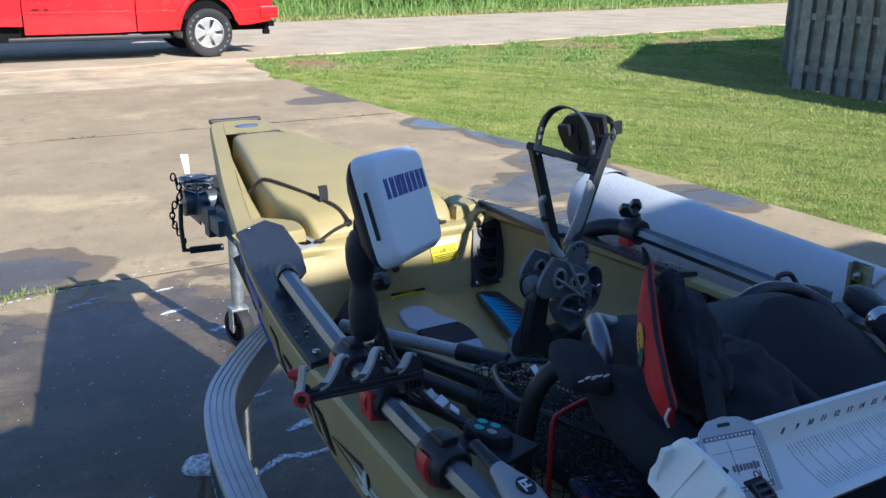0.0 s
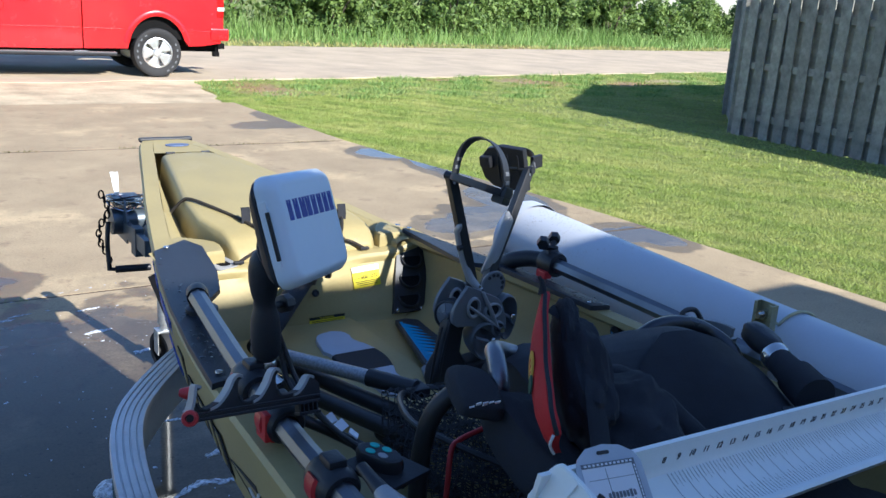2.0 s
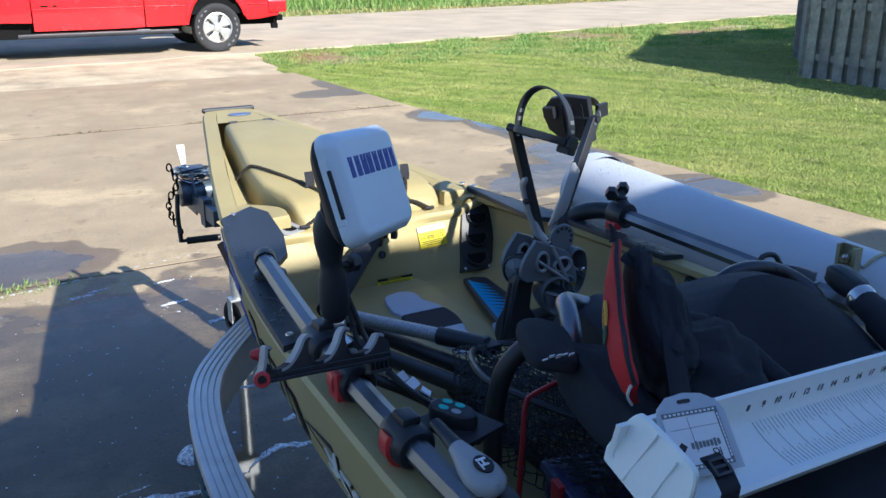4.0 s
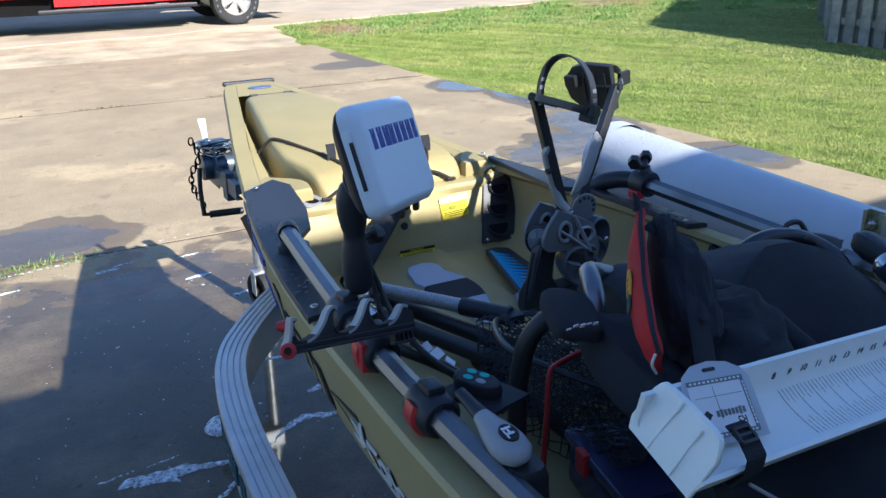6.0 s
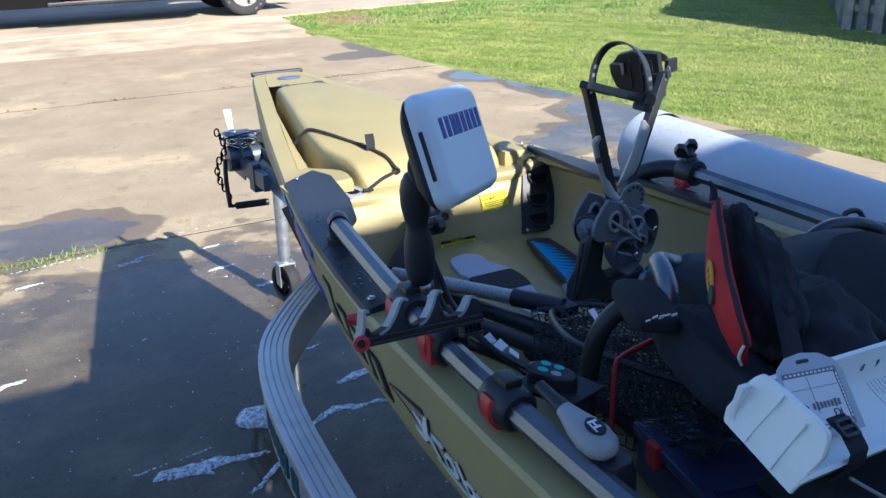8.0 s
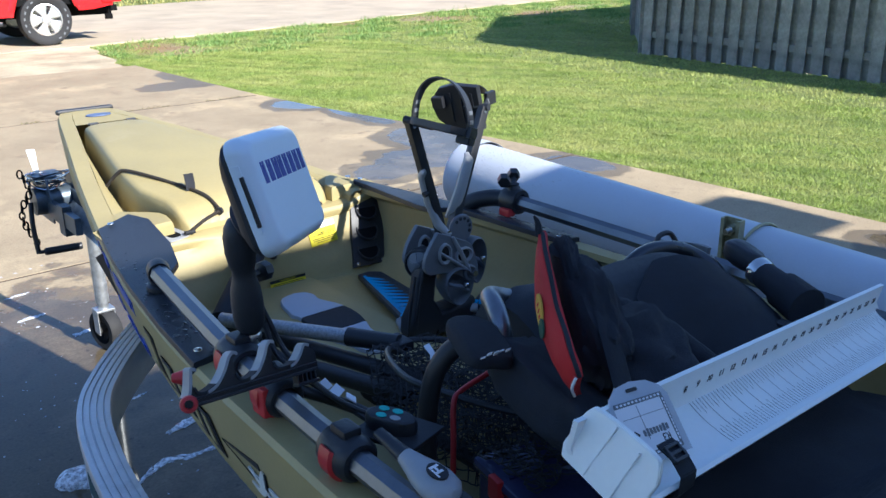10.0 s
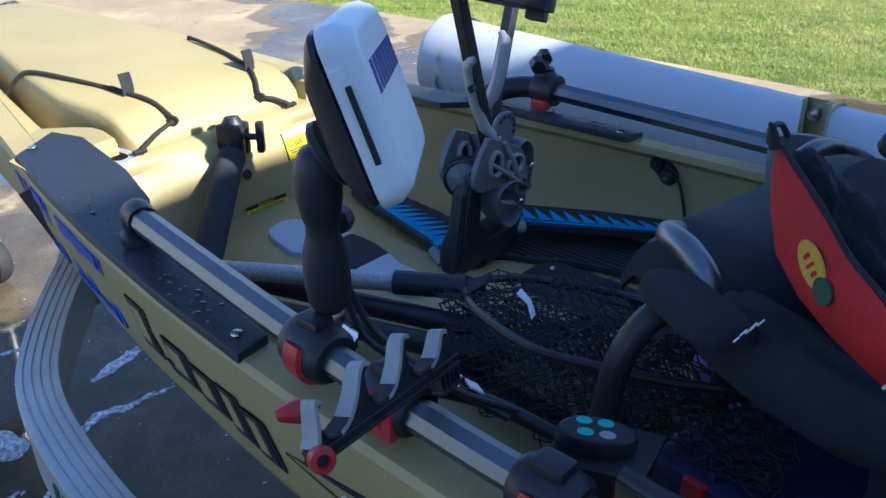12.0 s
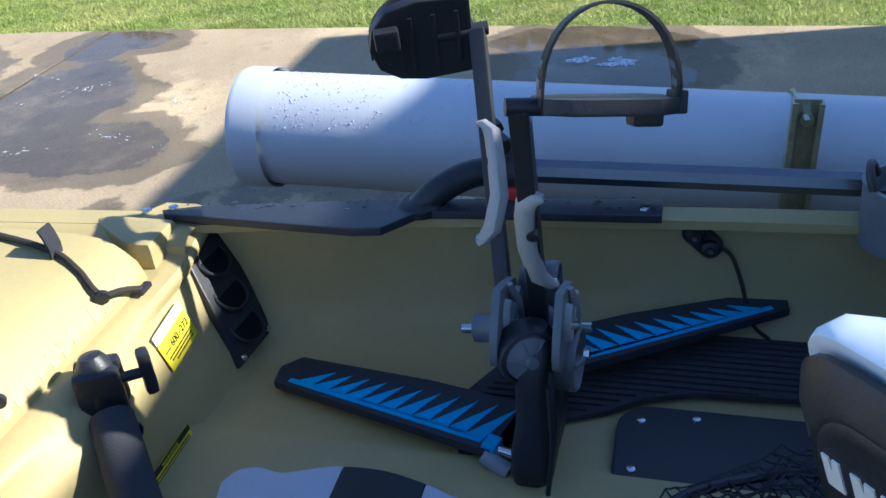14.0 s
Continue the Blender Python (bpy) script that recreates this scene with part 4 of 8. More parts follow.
    # raised ledge at each rear corner of the trough
    for sx in (-1, 1):
        plan = [(0.285, 2.0), (0.265, 1.985), (0.228, 1.93), (0.221, 1.905), (0.222, 1.885), (0.292, 1.885), (0.294, 1.98)]
        if sx < 0:
            plan = [(0.288, 2.06), (0.256, 2.05), (0.192, 1.995), (0.174, 1.97), (0.17, 1.94), (0.178, 1.89), (0.26, 1.88), (0.28, 2.0)]
        bm = bmesh.new()
        prism(bm, [(XC + sx * a, y) for a, y in plan][::sx], Matrix.Translation((0, 0, 0.944)), 0.047 if sx < 0 else 0.05, 0.014)
        part("corner_ledge", bm, OLIVE, k)
    # hatch lid
    bm = bmesh.new()
    secs = []
    for y, top_z in ((1.884, 0.962), (1.888, 0.972), (1.9, 0.984), (1.914, 0.995), (1.924, 1.002), (1.94, 1.008), (1.97, 1.015), (2.05, 1.026), (2.2, 1.037), (2.4, 1.048), (2.6, 1.056), (2.7, 1.057), (2.725, 1.05), (2.735, 1.03)):
        w = interp([(1.88, 0.2), (1.9, 0.212), (1.95, 0.217), (2.2, 0.178), (2.6, 0.104), (2.74, 0.08)], y)
        pts = [(w + 0.004, 0.95), (w + 0.002, top_z - 0.022), (w - 0.001, top_z - 0.008), (w - 0.006, top_z - 0.002), (w - 0.016, top_z + 0.001), (w * 0.5, top_z + 0.004), (0.0, top_z + 0.005)]
        pts = [(a, max(z, 0.95 + 0.0005 * n)) for n, (a, z) in enumerate(pts)]
        near = interp([(1.88, 0.72), (1.97, 0.76), (2.08, 1.0)], y)          # the near rear corner is cut back behind its ledge
        secs.append([(XC - a * near, y, z) for a, z in pts] + [(XC + a, y, z) for a, z in pts[-2::-1]])
    loft(bm, secs)
    lid = part("hatch_lid", bm, OLIVE, k, "raised khaki hatch lid")
    for sx in (-1, 1):
        bm = bmesh.new()
        box(bm, (XC + sx * 0.055 - 0.014, 2.716, 1.05), (XC + sx * 0.055 + 0.014, 2.73, 1.061), 0.003)
        part("latch_slot", bm, BLACK, lid)
    # black toe handle across the bow
    bm = bmesh.new()
    box(bm, (XC - 0.085, 2.96, 1.05), (XC + 0.09, 2.984, 1.065), 0.006)
    part("bow_handle", bm, BLACK, k, "black bow grab handle")
    bm = bmesh.new()
    prism(bm, [(0.038 * math.cos(i * 0.3), 0.02 * math.sin(i * 0.3)) for i in range(21)], Matrix.Translation((XC + 0.01, 2.87, 1.054)), 0.004, 0.001)
    part("bow_badge", bm, BADGE, k, "small faded oval blue badge")
    return k, hull


KAYAK, HULL = kayak()


def gunwale_trim(sx):
    """The black deck plate and strip on the gunwale of one side."""
    def p(y, a):
        return (XC + sx * a, y)
    outer = [p(y, half(y) - 0.002) for y in (1.235, 1.4, 1.6, 1.75, 1.85, 1.93)]
    inner = [p(1.965, 0.248), p(1.915, 0.222), p(1.75, half(1.75) - 0.122), p(1.635, half(1.635) - 0.108), p(1.565, half(1.565) - 0.066), p(1.4, half(1.4) - 0.055), p(1.235, half(1.235) - 0.042)]
    if sx > 0:
        outer = outer[:-1] + [p(1.87, half(1.87) - 0.004)]
        outer[0] = p(1.263, half(1.263) - 0.004)
        inner = [p(1.915, 0.31), p(1.905, 0.298), p(1.64, 0.294), p(1.605, 0.3), p(1.565, 0.35), p(1.263, 0.372)]
    out = outer + inner
    if sx < 0:
        out = out[::-1]
    bm = bmesh.new()
    prism(bm, out, Matrix.Identity(4), 0.011, 0.003)
    for v in bm.verts:
        v.co.z += rim(v.co.y) + 0.005 - 0.14 * max(0, abs(v.co.x - XC) - half(v.co.y) + 0.05)
    tr_ = part("deck_plate", bm, SATIN, KAYAK, "satin black gunwale deck plate with water drops")
    for y, a in ((1.262 if sx < 0 else 1.285, half(1.262) - (0.02 if sx < 0 else 0.04)), (1.93, half(1.93) - 0.03), (1.9, half(1.9) - (0.09 if sx < 0 else 0.02))):
        bm = bmesh.new()
        lathe(bm, [(0.007, 0), (0.0065, 0.0015), (0.0, 0.0022)], (XC + sx * a, y, rim(y) + 0.0145), (0, 0, 1), 12)
        part("screw", bm, STEEL, tr_)
    rnd = random.Random(7 + sx)
    bm = bmesh.new()
    for i in range(110 if sx < 0 else 60):
        y = rnd.uniform(1.29, 1.9)
        a = half(y) - rnd.uniform(0.005, 0.04 if y < 1.6 or sx > 0 else 0.1)
        s = rnd.uniform(0.001, 0.0026)
        ball(bm, (XC + sx * a, y, rim(y) + 0.0145), (s * rnd.uniform(0.8, 1.5), s * rnd.uniform(0.8, 2.2), s * 0.3), 7, 4)
    tagged(part("dew", bm, DROP, tr_), kind="stuff")
    return tr_


for sx in (-1, 1):
    gunwale_trim(sx)


# side rails
def side_rail(sx, label):
    xs = XC + sx * 0.388
    def off(a):
        return XC + sx * (a - XC) if sx > 0 else a
    near = [(0.652, 1.535, 0.985), (0.645, 1.535, 1.015), (0.637, 1.515, 1.03), (0.63, 1.49, 1.03)] if sx < 0 else [(1.372, 1.572, 0.98), (1.384, 1.55, 1.0), (1.408, 1.515, 1.012), (1.426, 1.475, 1.014)]
    run = [(0.63, 1.49, 1.03), (0.6, 1.14, 1.012), (0.592, 0.85, 1.0), (0.6, 0.4, 0.99), (0.62, -0.2, 0.99)] if sx < 0 else [(1.426, 1.475, 1.014), (1.448, 1.14, 1.002), (1.455, 0.85, 0.995), (1.44, 0.3, 0.99)]
    r = thing("side_rail", run[2], label, "rail", "gunwale rails")
    bm = bmesh.new()
    tube(bm, run, 0.0165, 8, 4, up=(0, 0, 1))
    part("bar", bm, ALU if sx < 0 else ALUSHADE, r, "", 20)
    bm = bmesh.new()
    tube(bm, near, [0.02, 0.019], 14, 5)
    part("elbow", bm, BLACK, r, "black end elbow")
    bm = bmesh.new()
    e = near[0]
    lathe(bm, [(0.03, -0.002), (0.03, 0.008), (0.02, 0.014)], e, (0, 0, 1), 16)
    part("foot", bm, BLACK, r)
    return r


side_rail(-1, "grey aluminium accessory rail with black elbow beside the cockpit")
side_rail(1, "grey aluminium accessory rail along the far gunwale")


# ---- trailer ----
def trailer():
    t = thing("boat_trailer", (XC, 1.4, 0), "aluminium boat trailer with ribbed curved frame under the kayak", "trailer")
    for sx in (-1, 1):
        path = [(0.455, -0.9), (0.452, 0.3), (0.455, 1.0), (0.478, 1.45), (0.512, 1.7), (0.56, 1.86), (0.63, 1.98), (0.72, 2.1), (0.82, 2.22), (0.9, 2.34), (0.95, 2.5)]
        pts = smooth_path([(x, y, 0.65) for x, y in path], 5)
        rings = []
        for i, p in enumerate(pts):
            d = (pts[min(i + 1, len(pts) - 1)] - pts[max(i - 1, 0)]).normalized()
            s = Vector((d.y, -d.x, 0))
            prof = []
            wid, dep = 0.068, 0.1
            for j in range(5):
                a = j / 5 * wid
                prof += [(a + 0.001, 0.0), (a + 0.002, 0.003), (a + wid / 5 - 0.002, 0.003), (a + wid / 5 - 0.001, 0.0)]
            prof += [(wid, -0.004), (wid, -0.016), (wid - 0.006, -0.02), (wid - 0.006, -dep), (0.004, -dep), (0.004, -0.02), (0, -0.016), (0, -0.004)]
            ring = []
            for a, z in prof:
                q = p + s * a + Vector((0, 0, z))
                ring.append((q.x if sx < 0 else 2 * XC - q.x, q.y, q.z))
            rings.append(ring)
        bm = bmesh.new()
        loft(bm, rings)
        rail = part("frame_rail", bm, ALUW, t, "ribbed aluminium frame rail", 25)
        if sx < 0:
            for (y, wd, mt) in ((1.62, 0.016, DTEAL), (1.58, 0.02, DTEAL), (1.545, 0.022, DTEAL), (1.51, 0.02, DTEAL), (1.475, 0.022, DTEAL), (1.44, 0.02, DTEAL), (1.395, 0.016, DTEAL), (1.37, 0.018, DTEAL)):
                bm = bmesh.new()
                x = interp([(1.0, 0.455), (1.45, 0.478), (1.7, 0.512)], y)
                box(bm, (x - 0.0005, y, 0.575), (x + 0.006, y + wd, 0.62), 0.001)
                part("decal_bar", bm, mt, rail)
    bm = bmesh.new()
    tube(bm, [(XC, 2.3, 0.6), (XC + 0.02, 3.0, 0.62), (XC + 0.04, 3.58, 0.635)], 0.045, 4)
    part("tongue", bm, GALV, t)
    for y in (-0.3, 1.1, 2.2):
        bm = bmesh.new()
        box(bm, (0.5 if y < 2 else 0.8, y - 0.04, 0.55), (1.47 if y < 2 else 1.17, y + 0.04, 0.62), 0.006)
        part("crossmember", bm, ALUW, t)
    for x in (0.84, 1.16):
        bm = bmesh.new()
        box(bm, (x - 0.05, -0.9, 0.6), (x + 0.05, 1.25, 0.645), 0.02)
        part("bunk", bm, EVAD, t, "dark carpeted bunk")
    for x in (0.3, 1.67):
        bm = bmesh.new()
        lathe(bm, [(0.13, -0.07), (0.2, -0.075), (0.255, -0.06), (0.262, 0), (0.255, 0.06), (0.2, 0.075), (0.13, 0.07)], (x, -0.7, 0.262), (1, 0, 0), 36, caps=False)
        lathe(bm, [(0.13, -0.06), (0.12, 0.0), (0.0, 0.02)], (x, -0.7, 0.262), (1, 0, 0), 24)
        part("tyre", bm, RUBBER, t)
    bm = bmesh.new()
    cyl(bm, (0.25, -0.7, 0.262), (1.72, -0.7, 0.262), 0.03)
    for x in (0.55, 1.42):
        box(bm, (x - 0.03, -0.75, 0.26), (x + 0.03, -0.65, 0.56), 0.004)
    part("axle", bm, GALV, t)
    # jack with its small wheel
    jx, jy = 1.13, 3.5
    bm = bmesh.new()
    cyl(bm, (jx, jy, 0.2), (jx, jy, 0.75), 0.026)
    cyl(bm, (jx, jy, 0.14), (jx, jy, 0.22), 0.021)
    box(bm, (XC - 0.02, jy - 0.05, 0.58), (jx + 0.03, jy + 0.05, 0.66), 0.006)
    part("jack_leg", bm, GALV, t, "galvanised jack leg")
    bm = bmesh.new()
    for s in (-1, 1):
        box(bm, (jx + s * 0.034 - 0.003, jy - 0.03, 0.07), (jx + s * 0.034 + 0.003, jy + 0.03, 0.17), 0.004)
    box(bm, (jx - 0.037, jy - 0.03, 0.165), (jx + 0.037, jy + 0.03, 0.175), 0.003)
    part("jack_fork", bm, GALV, t)
    bm = bmesh.new()
    lathe(bm, [(0.058, -0.025), (0.078, -0.026), (0.085, -0.012), (0.085, 0.012), (0.078, 0.026), (0.058, 0.025)], (jx, jy, 0.085), (1, 0.25, 0), 28, caps=False)
    for kk in range(5):
        a = kk * 1.2566
        e = Vector((jx, jy, 0.085))
        q = Vector((-0.243 * math.cos(a), 0.97 * math.cos(a), math.sin(a)))
        tube(bm, [e, e + q * 0.06], 0.008, 6)
    cyl(bm, (jx - 0.03, jy, 0.085), (jx + 0.03, jy, 0.085), 0.018)
    part("jack_wheel", bm, RUBBER, t, "small black jack wheel")
    # winch post, winch, crank and strap
    wx, wy = 1.0, 3.42
    bm = bmesh.new()
    box(bm, (wx - 0.035, wy - 0.02, 0.6), (wx + 0.035, wy + 0.06, 0.7), 0.006)
    part("winch_post", bm, GALV, t)
    bm = bmesh.new()
    for s in (-1, 1):
        prism(bm, [(-0.09, -0.07), (0.07, -0.07), (0.08, 0.02), (0.03, 0.09), (-0.05, 0.1), (-0.1, 0.02)], plane_pose((wx + s * 0.05 - 0.003, wy - 0.02, 0.68), (0, 1, 0), (0, 0, 1)), 0.006, 0.001)
    cyl(bm, (wx - 0.05, wy - 0.03, 0.68), (wx + 0.05, wy - 0.03, 0.68), 0.045)
    cyl(bm, (wx - 0.09, wy - 0.03, 0.68), (wx - 0.05, wy - 0.03, 0.68), 0.05)
    box(bm, (wx - 0.08, wy - 0.06, 0.745), (wx + 0.02, wy + 0.05, 0.77), 0.004)
    part("winch", bm, WINCH, t, "blue grey steel hand winch")
    for s, z0 in ((-1, 0.63), (1, 0.655)):
        bm = bmesh.new()
        box(bm, (wx + s * 0.045 - 0.012, 3.05, z0), (wx + s * 0.045 + 0.012, wy + 0.03, z0 + 0.06), 0.004)
        box(bm, (wx + s * 0.045 - 0.016, 3.16, z0 - 0.03), (wx + s * 0.045 + 0.016, 3.22, z0 + 0.075), 0.003)
        part("winch_bracket", bm, WINCH, t, "blue grey steel bracket")
    for k in range(7):
        bm = bmesh.new()
        cz = Vector((wx - 0.04 + 0.012 * (k % 3), wy - 0.03, 0.745 + 0.006 * (k % 4)))
        ring = [cz + Vector((0.055 * math.cos(a) + 0.01 * math.sin(2 * a + k), 0.05 * math.sin(a), 0.018 * math.sin(a + k * 0.9))) for a in np.linspace(0, 2 * np.pi, 18, endpoint=False)]
        tube(bm, ring, 0.003, 5, wrap=True)
        part("cable_loop", bm, BLACK if k % 2 else STEEL, t)
    bm = bmesh.new()
    tube(bm, [(wx - 0.1, wy - 0.03, 0.68), (wx - 0.11, wy - 0.05, 0.6), (wx - 0.11, wy - 0.07, 0.5)], 0.009, 8, 4)
    tube(bm, [(wx - 0.11, wy - 0.07, 0.505), (wx - 0.03, wy - 0.075, 0.5)], 0.007, 8)
    cyl(bm, (wx - 0.09, wy - 0.072, 0.503), (wx + 0.04, wy - 0.078, 0.5), 0.014, seg=12, bevel=0.004)
    part("winch_crank", bm, BLACK, t, "black winch crank")
    bm = bmesh.new()
    for j in range(16):
        zz = 0.79 - j * 0.018
        m = Matrix.Translation((wx - 0.125 + 0.018 * math.sin(j * 0.55), wy - 0.06 + 0.012 * math.cos(j), zz)) @ Matrix.Rotation(j * 1.57, 4, "Z")
        ring = [m @ Vector((0.009 * math.cos(a), 0, 0.015 * math.sin(a))) for a in np.linspace(0, 2 * np.pi, 10, endpoint=False)]
        tube(bm, ring, 0.0032, 5, wrap=True)
    part("safety_chain", bm, DARK, t, "dark safety chain")
    bm = bmesh.new()
    loft(bm, [[(wx - 0.07, wy - 0.02, 0.78), (wx - 0.055, wy - 0.025, 0.78), (wx - 0.055, wy - 0.02, 0.78), (wx - 0.07, wy - 0.015, 0.78)], [(wx - 0.08, wy, 0.86), (wx - 0.052, wy - 0.005, 0.86), (wx - 0.052, wy, 0.862), (wx - 0.08, wy + 0.005, 0.862)]])
    part("strap_end", bm, WHITE, t, "white strap end")
    return t


TRAILER = trailer()


# ---- rod tube: a large grey pipe beside the kayak ----
def rod_pipe():
    pr = 0.102
    run = Vector((-0.012, 1.0, 0.034)).normalized()

    def at(y):
        return Vector((1.7935, 1.0, 0.867)) + run * ((y - 1.0) / run.y)
    p = thing("storage_pipe", at(0.4), "large grey plastic storage pipe with wet end cap", "pipe")
    bm = bmesh.new()
    lathe(bm, [(pr, 0), (pr, 3.1)], at(-1.1), run, 64)
    part("tube", bm, PVC, p)
    bm = bmesh.new()
    lathe(bm, [(pr + 0.0075, 0), (pr + 0.008, 0.05), (pr + 0.005, 0.06), (pr - 0.004, 0.064), (pr - 0.02, 0.066), (0.0, 0.072)], at(1.955), run, 64, caps=False)
    part("end_cap", bm, PVC, p, "grey push-on end cap")
    rnd = random.Random(3)
    bm = bmesh.new()
    side, top = axes(run)
    for i in range(520):
        y = 1.93 - abs(rnd.gauss(0, 0.17))
        a = radians(rnd.uniform(50, 155))
        s = rnd.uniform(0.0005, 0.0017)
        n = side * math.cos(a) + Vector((0, 0, 1)) * math.sin(a)
        ball(bm, at(y) + n * pr, (s, s, s * 0.8), 6, 4)
    tagged(part("dew", bm, DROPG, p), kind="stuff")
    for y in (1.07, -0.3):
        c = at(y)
        br = thing("strut_bracket", (c.x - 0.15, y, 0.5), "yellow zinc strut bracket holding the pipe to the trailer", "bracket", "pipe brackets")
        bm = bmesh.new()
        x = c.x - pr - 0.006
        prof = [(-0.02, -0.022), (0.0, -0.022), (0.0, 0.022), (-0.02, 0.022), (-0.02, 0.014), (-0.017, 0.014), (-0.017, 0.019), (-0.003, 0.019), (-0.003, -0.019), (-0.017, -0.019), (-0.017, -0.014), (-0.02, -0.014)]
        loft(bm, [[(x + a, y + b, 0.56) for a, b in prof], [(x + a, y + b, 1.014) for a, b in prof]])
        box(bm, (1.47, y - 0.022, 0.54), (x + 0.3, y + 0.022, 0.565), 0.002)
        part("channel", bm, ZINC, br)
        bm = bmesh.new()
        pts = [(c.x + (pr + 0.004) * math.cos(radians(a)), y + 0.004, c.z + (pr + 0.004) * math.sin(radians(a))) for a in range(125, -91, -10)]
        tube(bm, [(x - 0.004, y + 0.004, 0.985)] + pts, 0.0035, 8)
        part("u_bolt", bm, ZINC, br)
        bm = bmesh.new()
        cyl(bm, (x - 0.022, y, 0.99), (x - 0.002, y, 0.99), 0.011, seg=6)
        cyl(bm, (x - 0.034, y, 0.99), (x - 0.02, y, 0.99), 0.006, seg=10)
        part("nut", bm, STEEL, br)
    return p


rod_pipe()


# ---- fittings moulded on or fixed to the kayak ----
def flank_point(y, z, out=0.0):
    return Vector((XC - wall_x(y, z) - out, y, z))


def decal(name, shapes, material, parent, out=0.0022, label=""):
    """Flat pieces lying on the near flank of the hull; outlines in (y, z)."""
    bm = bmesh.new()
    for shape in shapes:
        lo = [bm.verts.new(flank_point(y, z, 0.0)) for y, z in shape]
        hi = [bm.verts.new(flank_point(y, z, out)) for y, z in shape]
        n = len(lo)
        bm.faces.new(hi)
        for i in range(n):
            bm.faces.new((lo[i], lo[(i + 1) % n], hi[(i + 1) % n], hi[i]))
    bmesh.ops.remove_doubles(bm, verts=bm.verts, dist=0.00002)
    return part(name, bm, material, parent, label, 0)


def bar_shape(y, z, w, h, slant=0.0):
    """An upright bar whose middle is at (y, z)."""
    return [(y + w / 2, z - h / 2), (y - w / 2, z - h / 2), (y - w / 2 - slant, z + h / 2), (y + w / 2 - slant, z + h / 2)]


def ribbon(points, width, per=5):
    """The outline of a bent stroke of even width with tapered ends, in (y, z)."""
    pts = smooth_path([(y, z, 0) for y, z in points], per)
    sides = ([], [])
    for i, p in enumerate(pts):
        d = (pts[min(i + 1, len(pts) - 1)] - pts[max(i - 1, 0)]).normalized()
        n = Vector((-d.y, d.x, 0)) * width * (0.35 + 0.65 * min(1.0, 4 * i / len(pts), 4 * (len(pts) - 1 - i) / len(pts)))
        sides[0].append(((p + n).x, (p + n).y))
        sides[1].append(((p - n).x, (p - n).y))
    quads = []
    for k in range(len(pts) - 1):
        quads.append([sides[0][k], sides[0][k + 1], sides[1][k + 1], sides[1][k]])
    return quads


def oval(y, z, a, b, lean=0.0):
    return [(y + a * math.cos(t) - lean * b * math.sin(t), z + b * math.sin(t)) for t in np.linspace(0, 2 * math.pi, 13)]


# blue number, dark owner's lettering, white maker's mark: plain shapes
for i, (y, h, w) in enumerate(((1.955, 0.1, 0.02), (1.915, 0.105, 0.024), (1.862, 0.11, 0.028), (1.815, 0.11, 0.028), (1.74, 0.116, 0.028), (1.688, 0.116, 0.028), (1.6, 0.118, 0.028))):
    zc = 0.908 - (1.93 - y) * 0.035
    decal("number_bar", [bar_shape(y, zc, w, h, 0.008)], BLUE, HULL, label="blue vinyl number stroke")
for y, w in ((1.84, 0.05), (1.715, 0.056), (1.642, 0.09)):
    for z in (0.049, -0.049):
        zc = 0.908 - (1.93 - y) * 0.035
        decal("number_bar", [bar_shape(y - 0.008 * z / 0.1, zc + z, w, 0.02)], BLUE, HULL, 0.0026)
for y, z, w, h in ((1.485, 0.897, 0.046, 0.072), (1.432, 0.86, 0.012, 0.012), (1.395, 0.885, 0.05, 0.056), (1.335, 0.877, 0.046, 0.056), (1.28, 0.872, 0.036, 0.072), (1.232, 0.864, 0.036, 0.072)):
    decal("name_bar", [bar_shape(y - 0.004, z - 0.003, w + 0.006, h + 0.006, -0.006)], INK, HULL, 0.0016, "black lettering bar")
    decal("name_bar", [bar_shape(y, z, w, h, -0.006)], INK, HULL, 0.0022)
    if w > 0.02:
        decal("name_bar", [bar_shape(y + 0.001, z + 0.002, w - 0.018, h - 0.02, -0.004)], OLIVE, HULL, 0.003)
MARK = [ribbon([(1.108, 0.836), (1.088, 0.83), (1.068, 0.842), (1.052, 0.87), (1.038, 0.893)], 0.0075),
        ribbon([(1.093, 0.872), (1.068, 0.858), (1.045, 0.842), (1.03, 0.822)], 0.0065),
        ribbon([(1.035, 0.866), (1.012, 0.862), (0.996, 0.866)], 0.005),
        ribbon(oval(0.988, 0.838, 0.017, 0.018, 0.3), 0.0055, 2),
        ribbon([(0.955, 0.868), (0.951, 0.845), (0.945, 0.818)], 0.006),
        ribbon(oval(0.934, 0.83, 0.014, 0.014, 0.3), 0.005, 2),
        ribbon([(0.908, 0.846), (0.903, 0.832), (0.896, 0.814)], 0.006),
        ribbon(oval(0.874, 0.826, 0.015, 0.016, 0.3), 0.005, 2),
        ribbon([(1.05, 0.812), (0.96, 0.798), (0.84, 0.786)], 0.0042)]
for quads in MARK:
    decal("mark_shadow", [[(y - 0.003, z - 0.003) for y, z in q] for q in quads], INK, HULL, 0.0016)
    decal("mark_shape", quads, WHITE, HULL, 0.0028, "white mark shape")
decal("mark_line", [[(1.185, 0.872), (1.06, 0.842), (1.06, 0.846)], [(1.185, 0.874), (1.05, 0.888), (1.05, 0.9)]], INK, HULL, 0.0012)


def on_bulkhead(x, z, out=0.0):
    """A place on the sloping bulkhead."""
    return Vector((x, bulk_y(x, z) - out, z + out * 0.25))


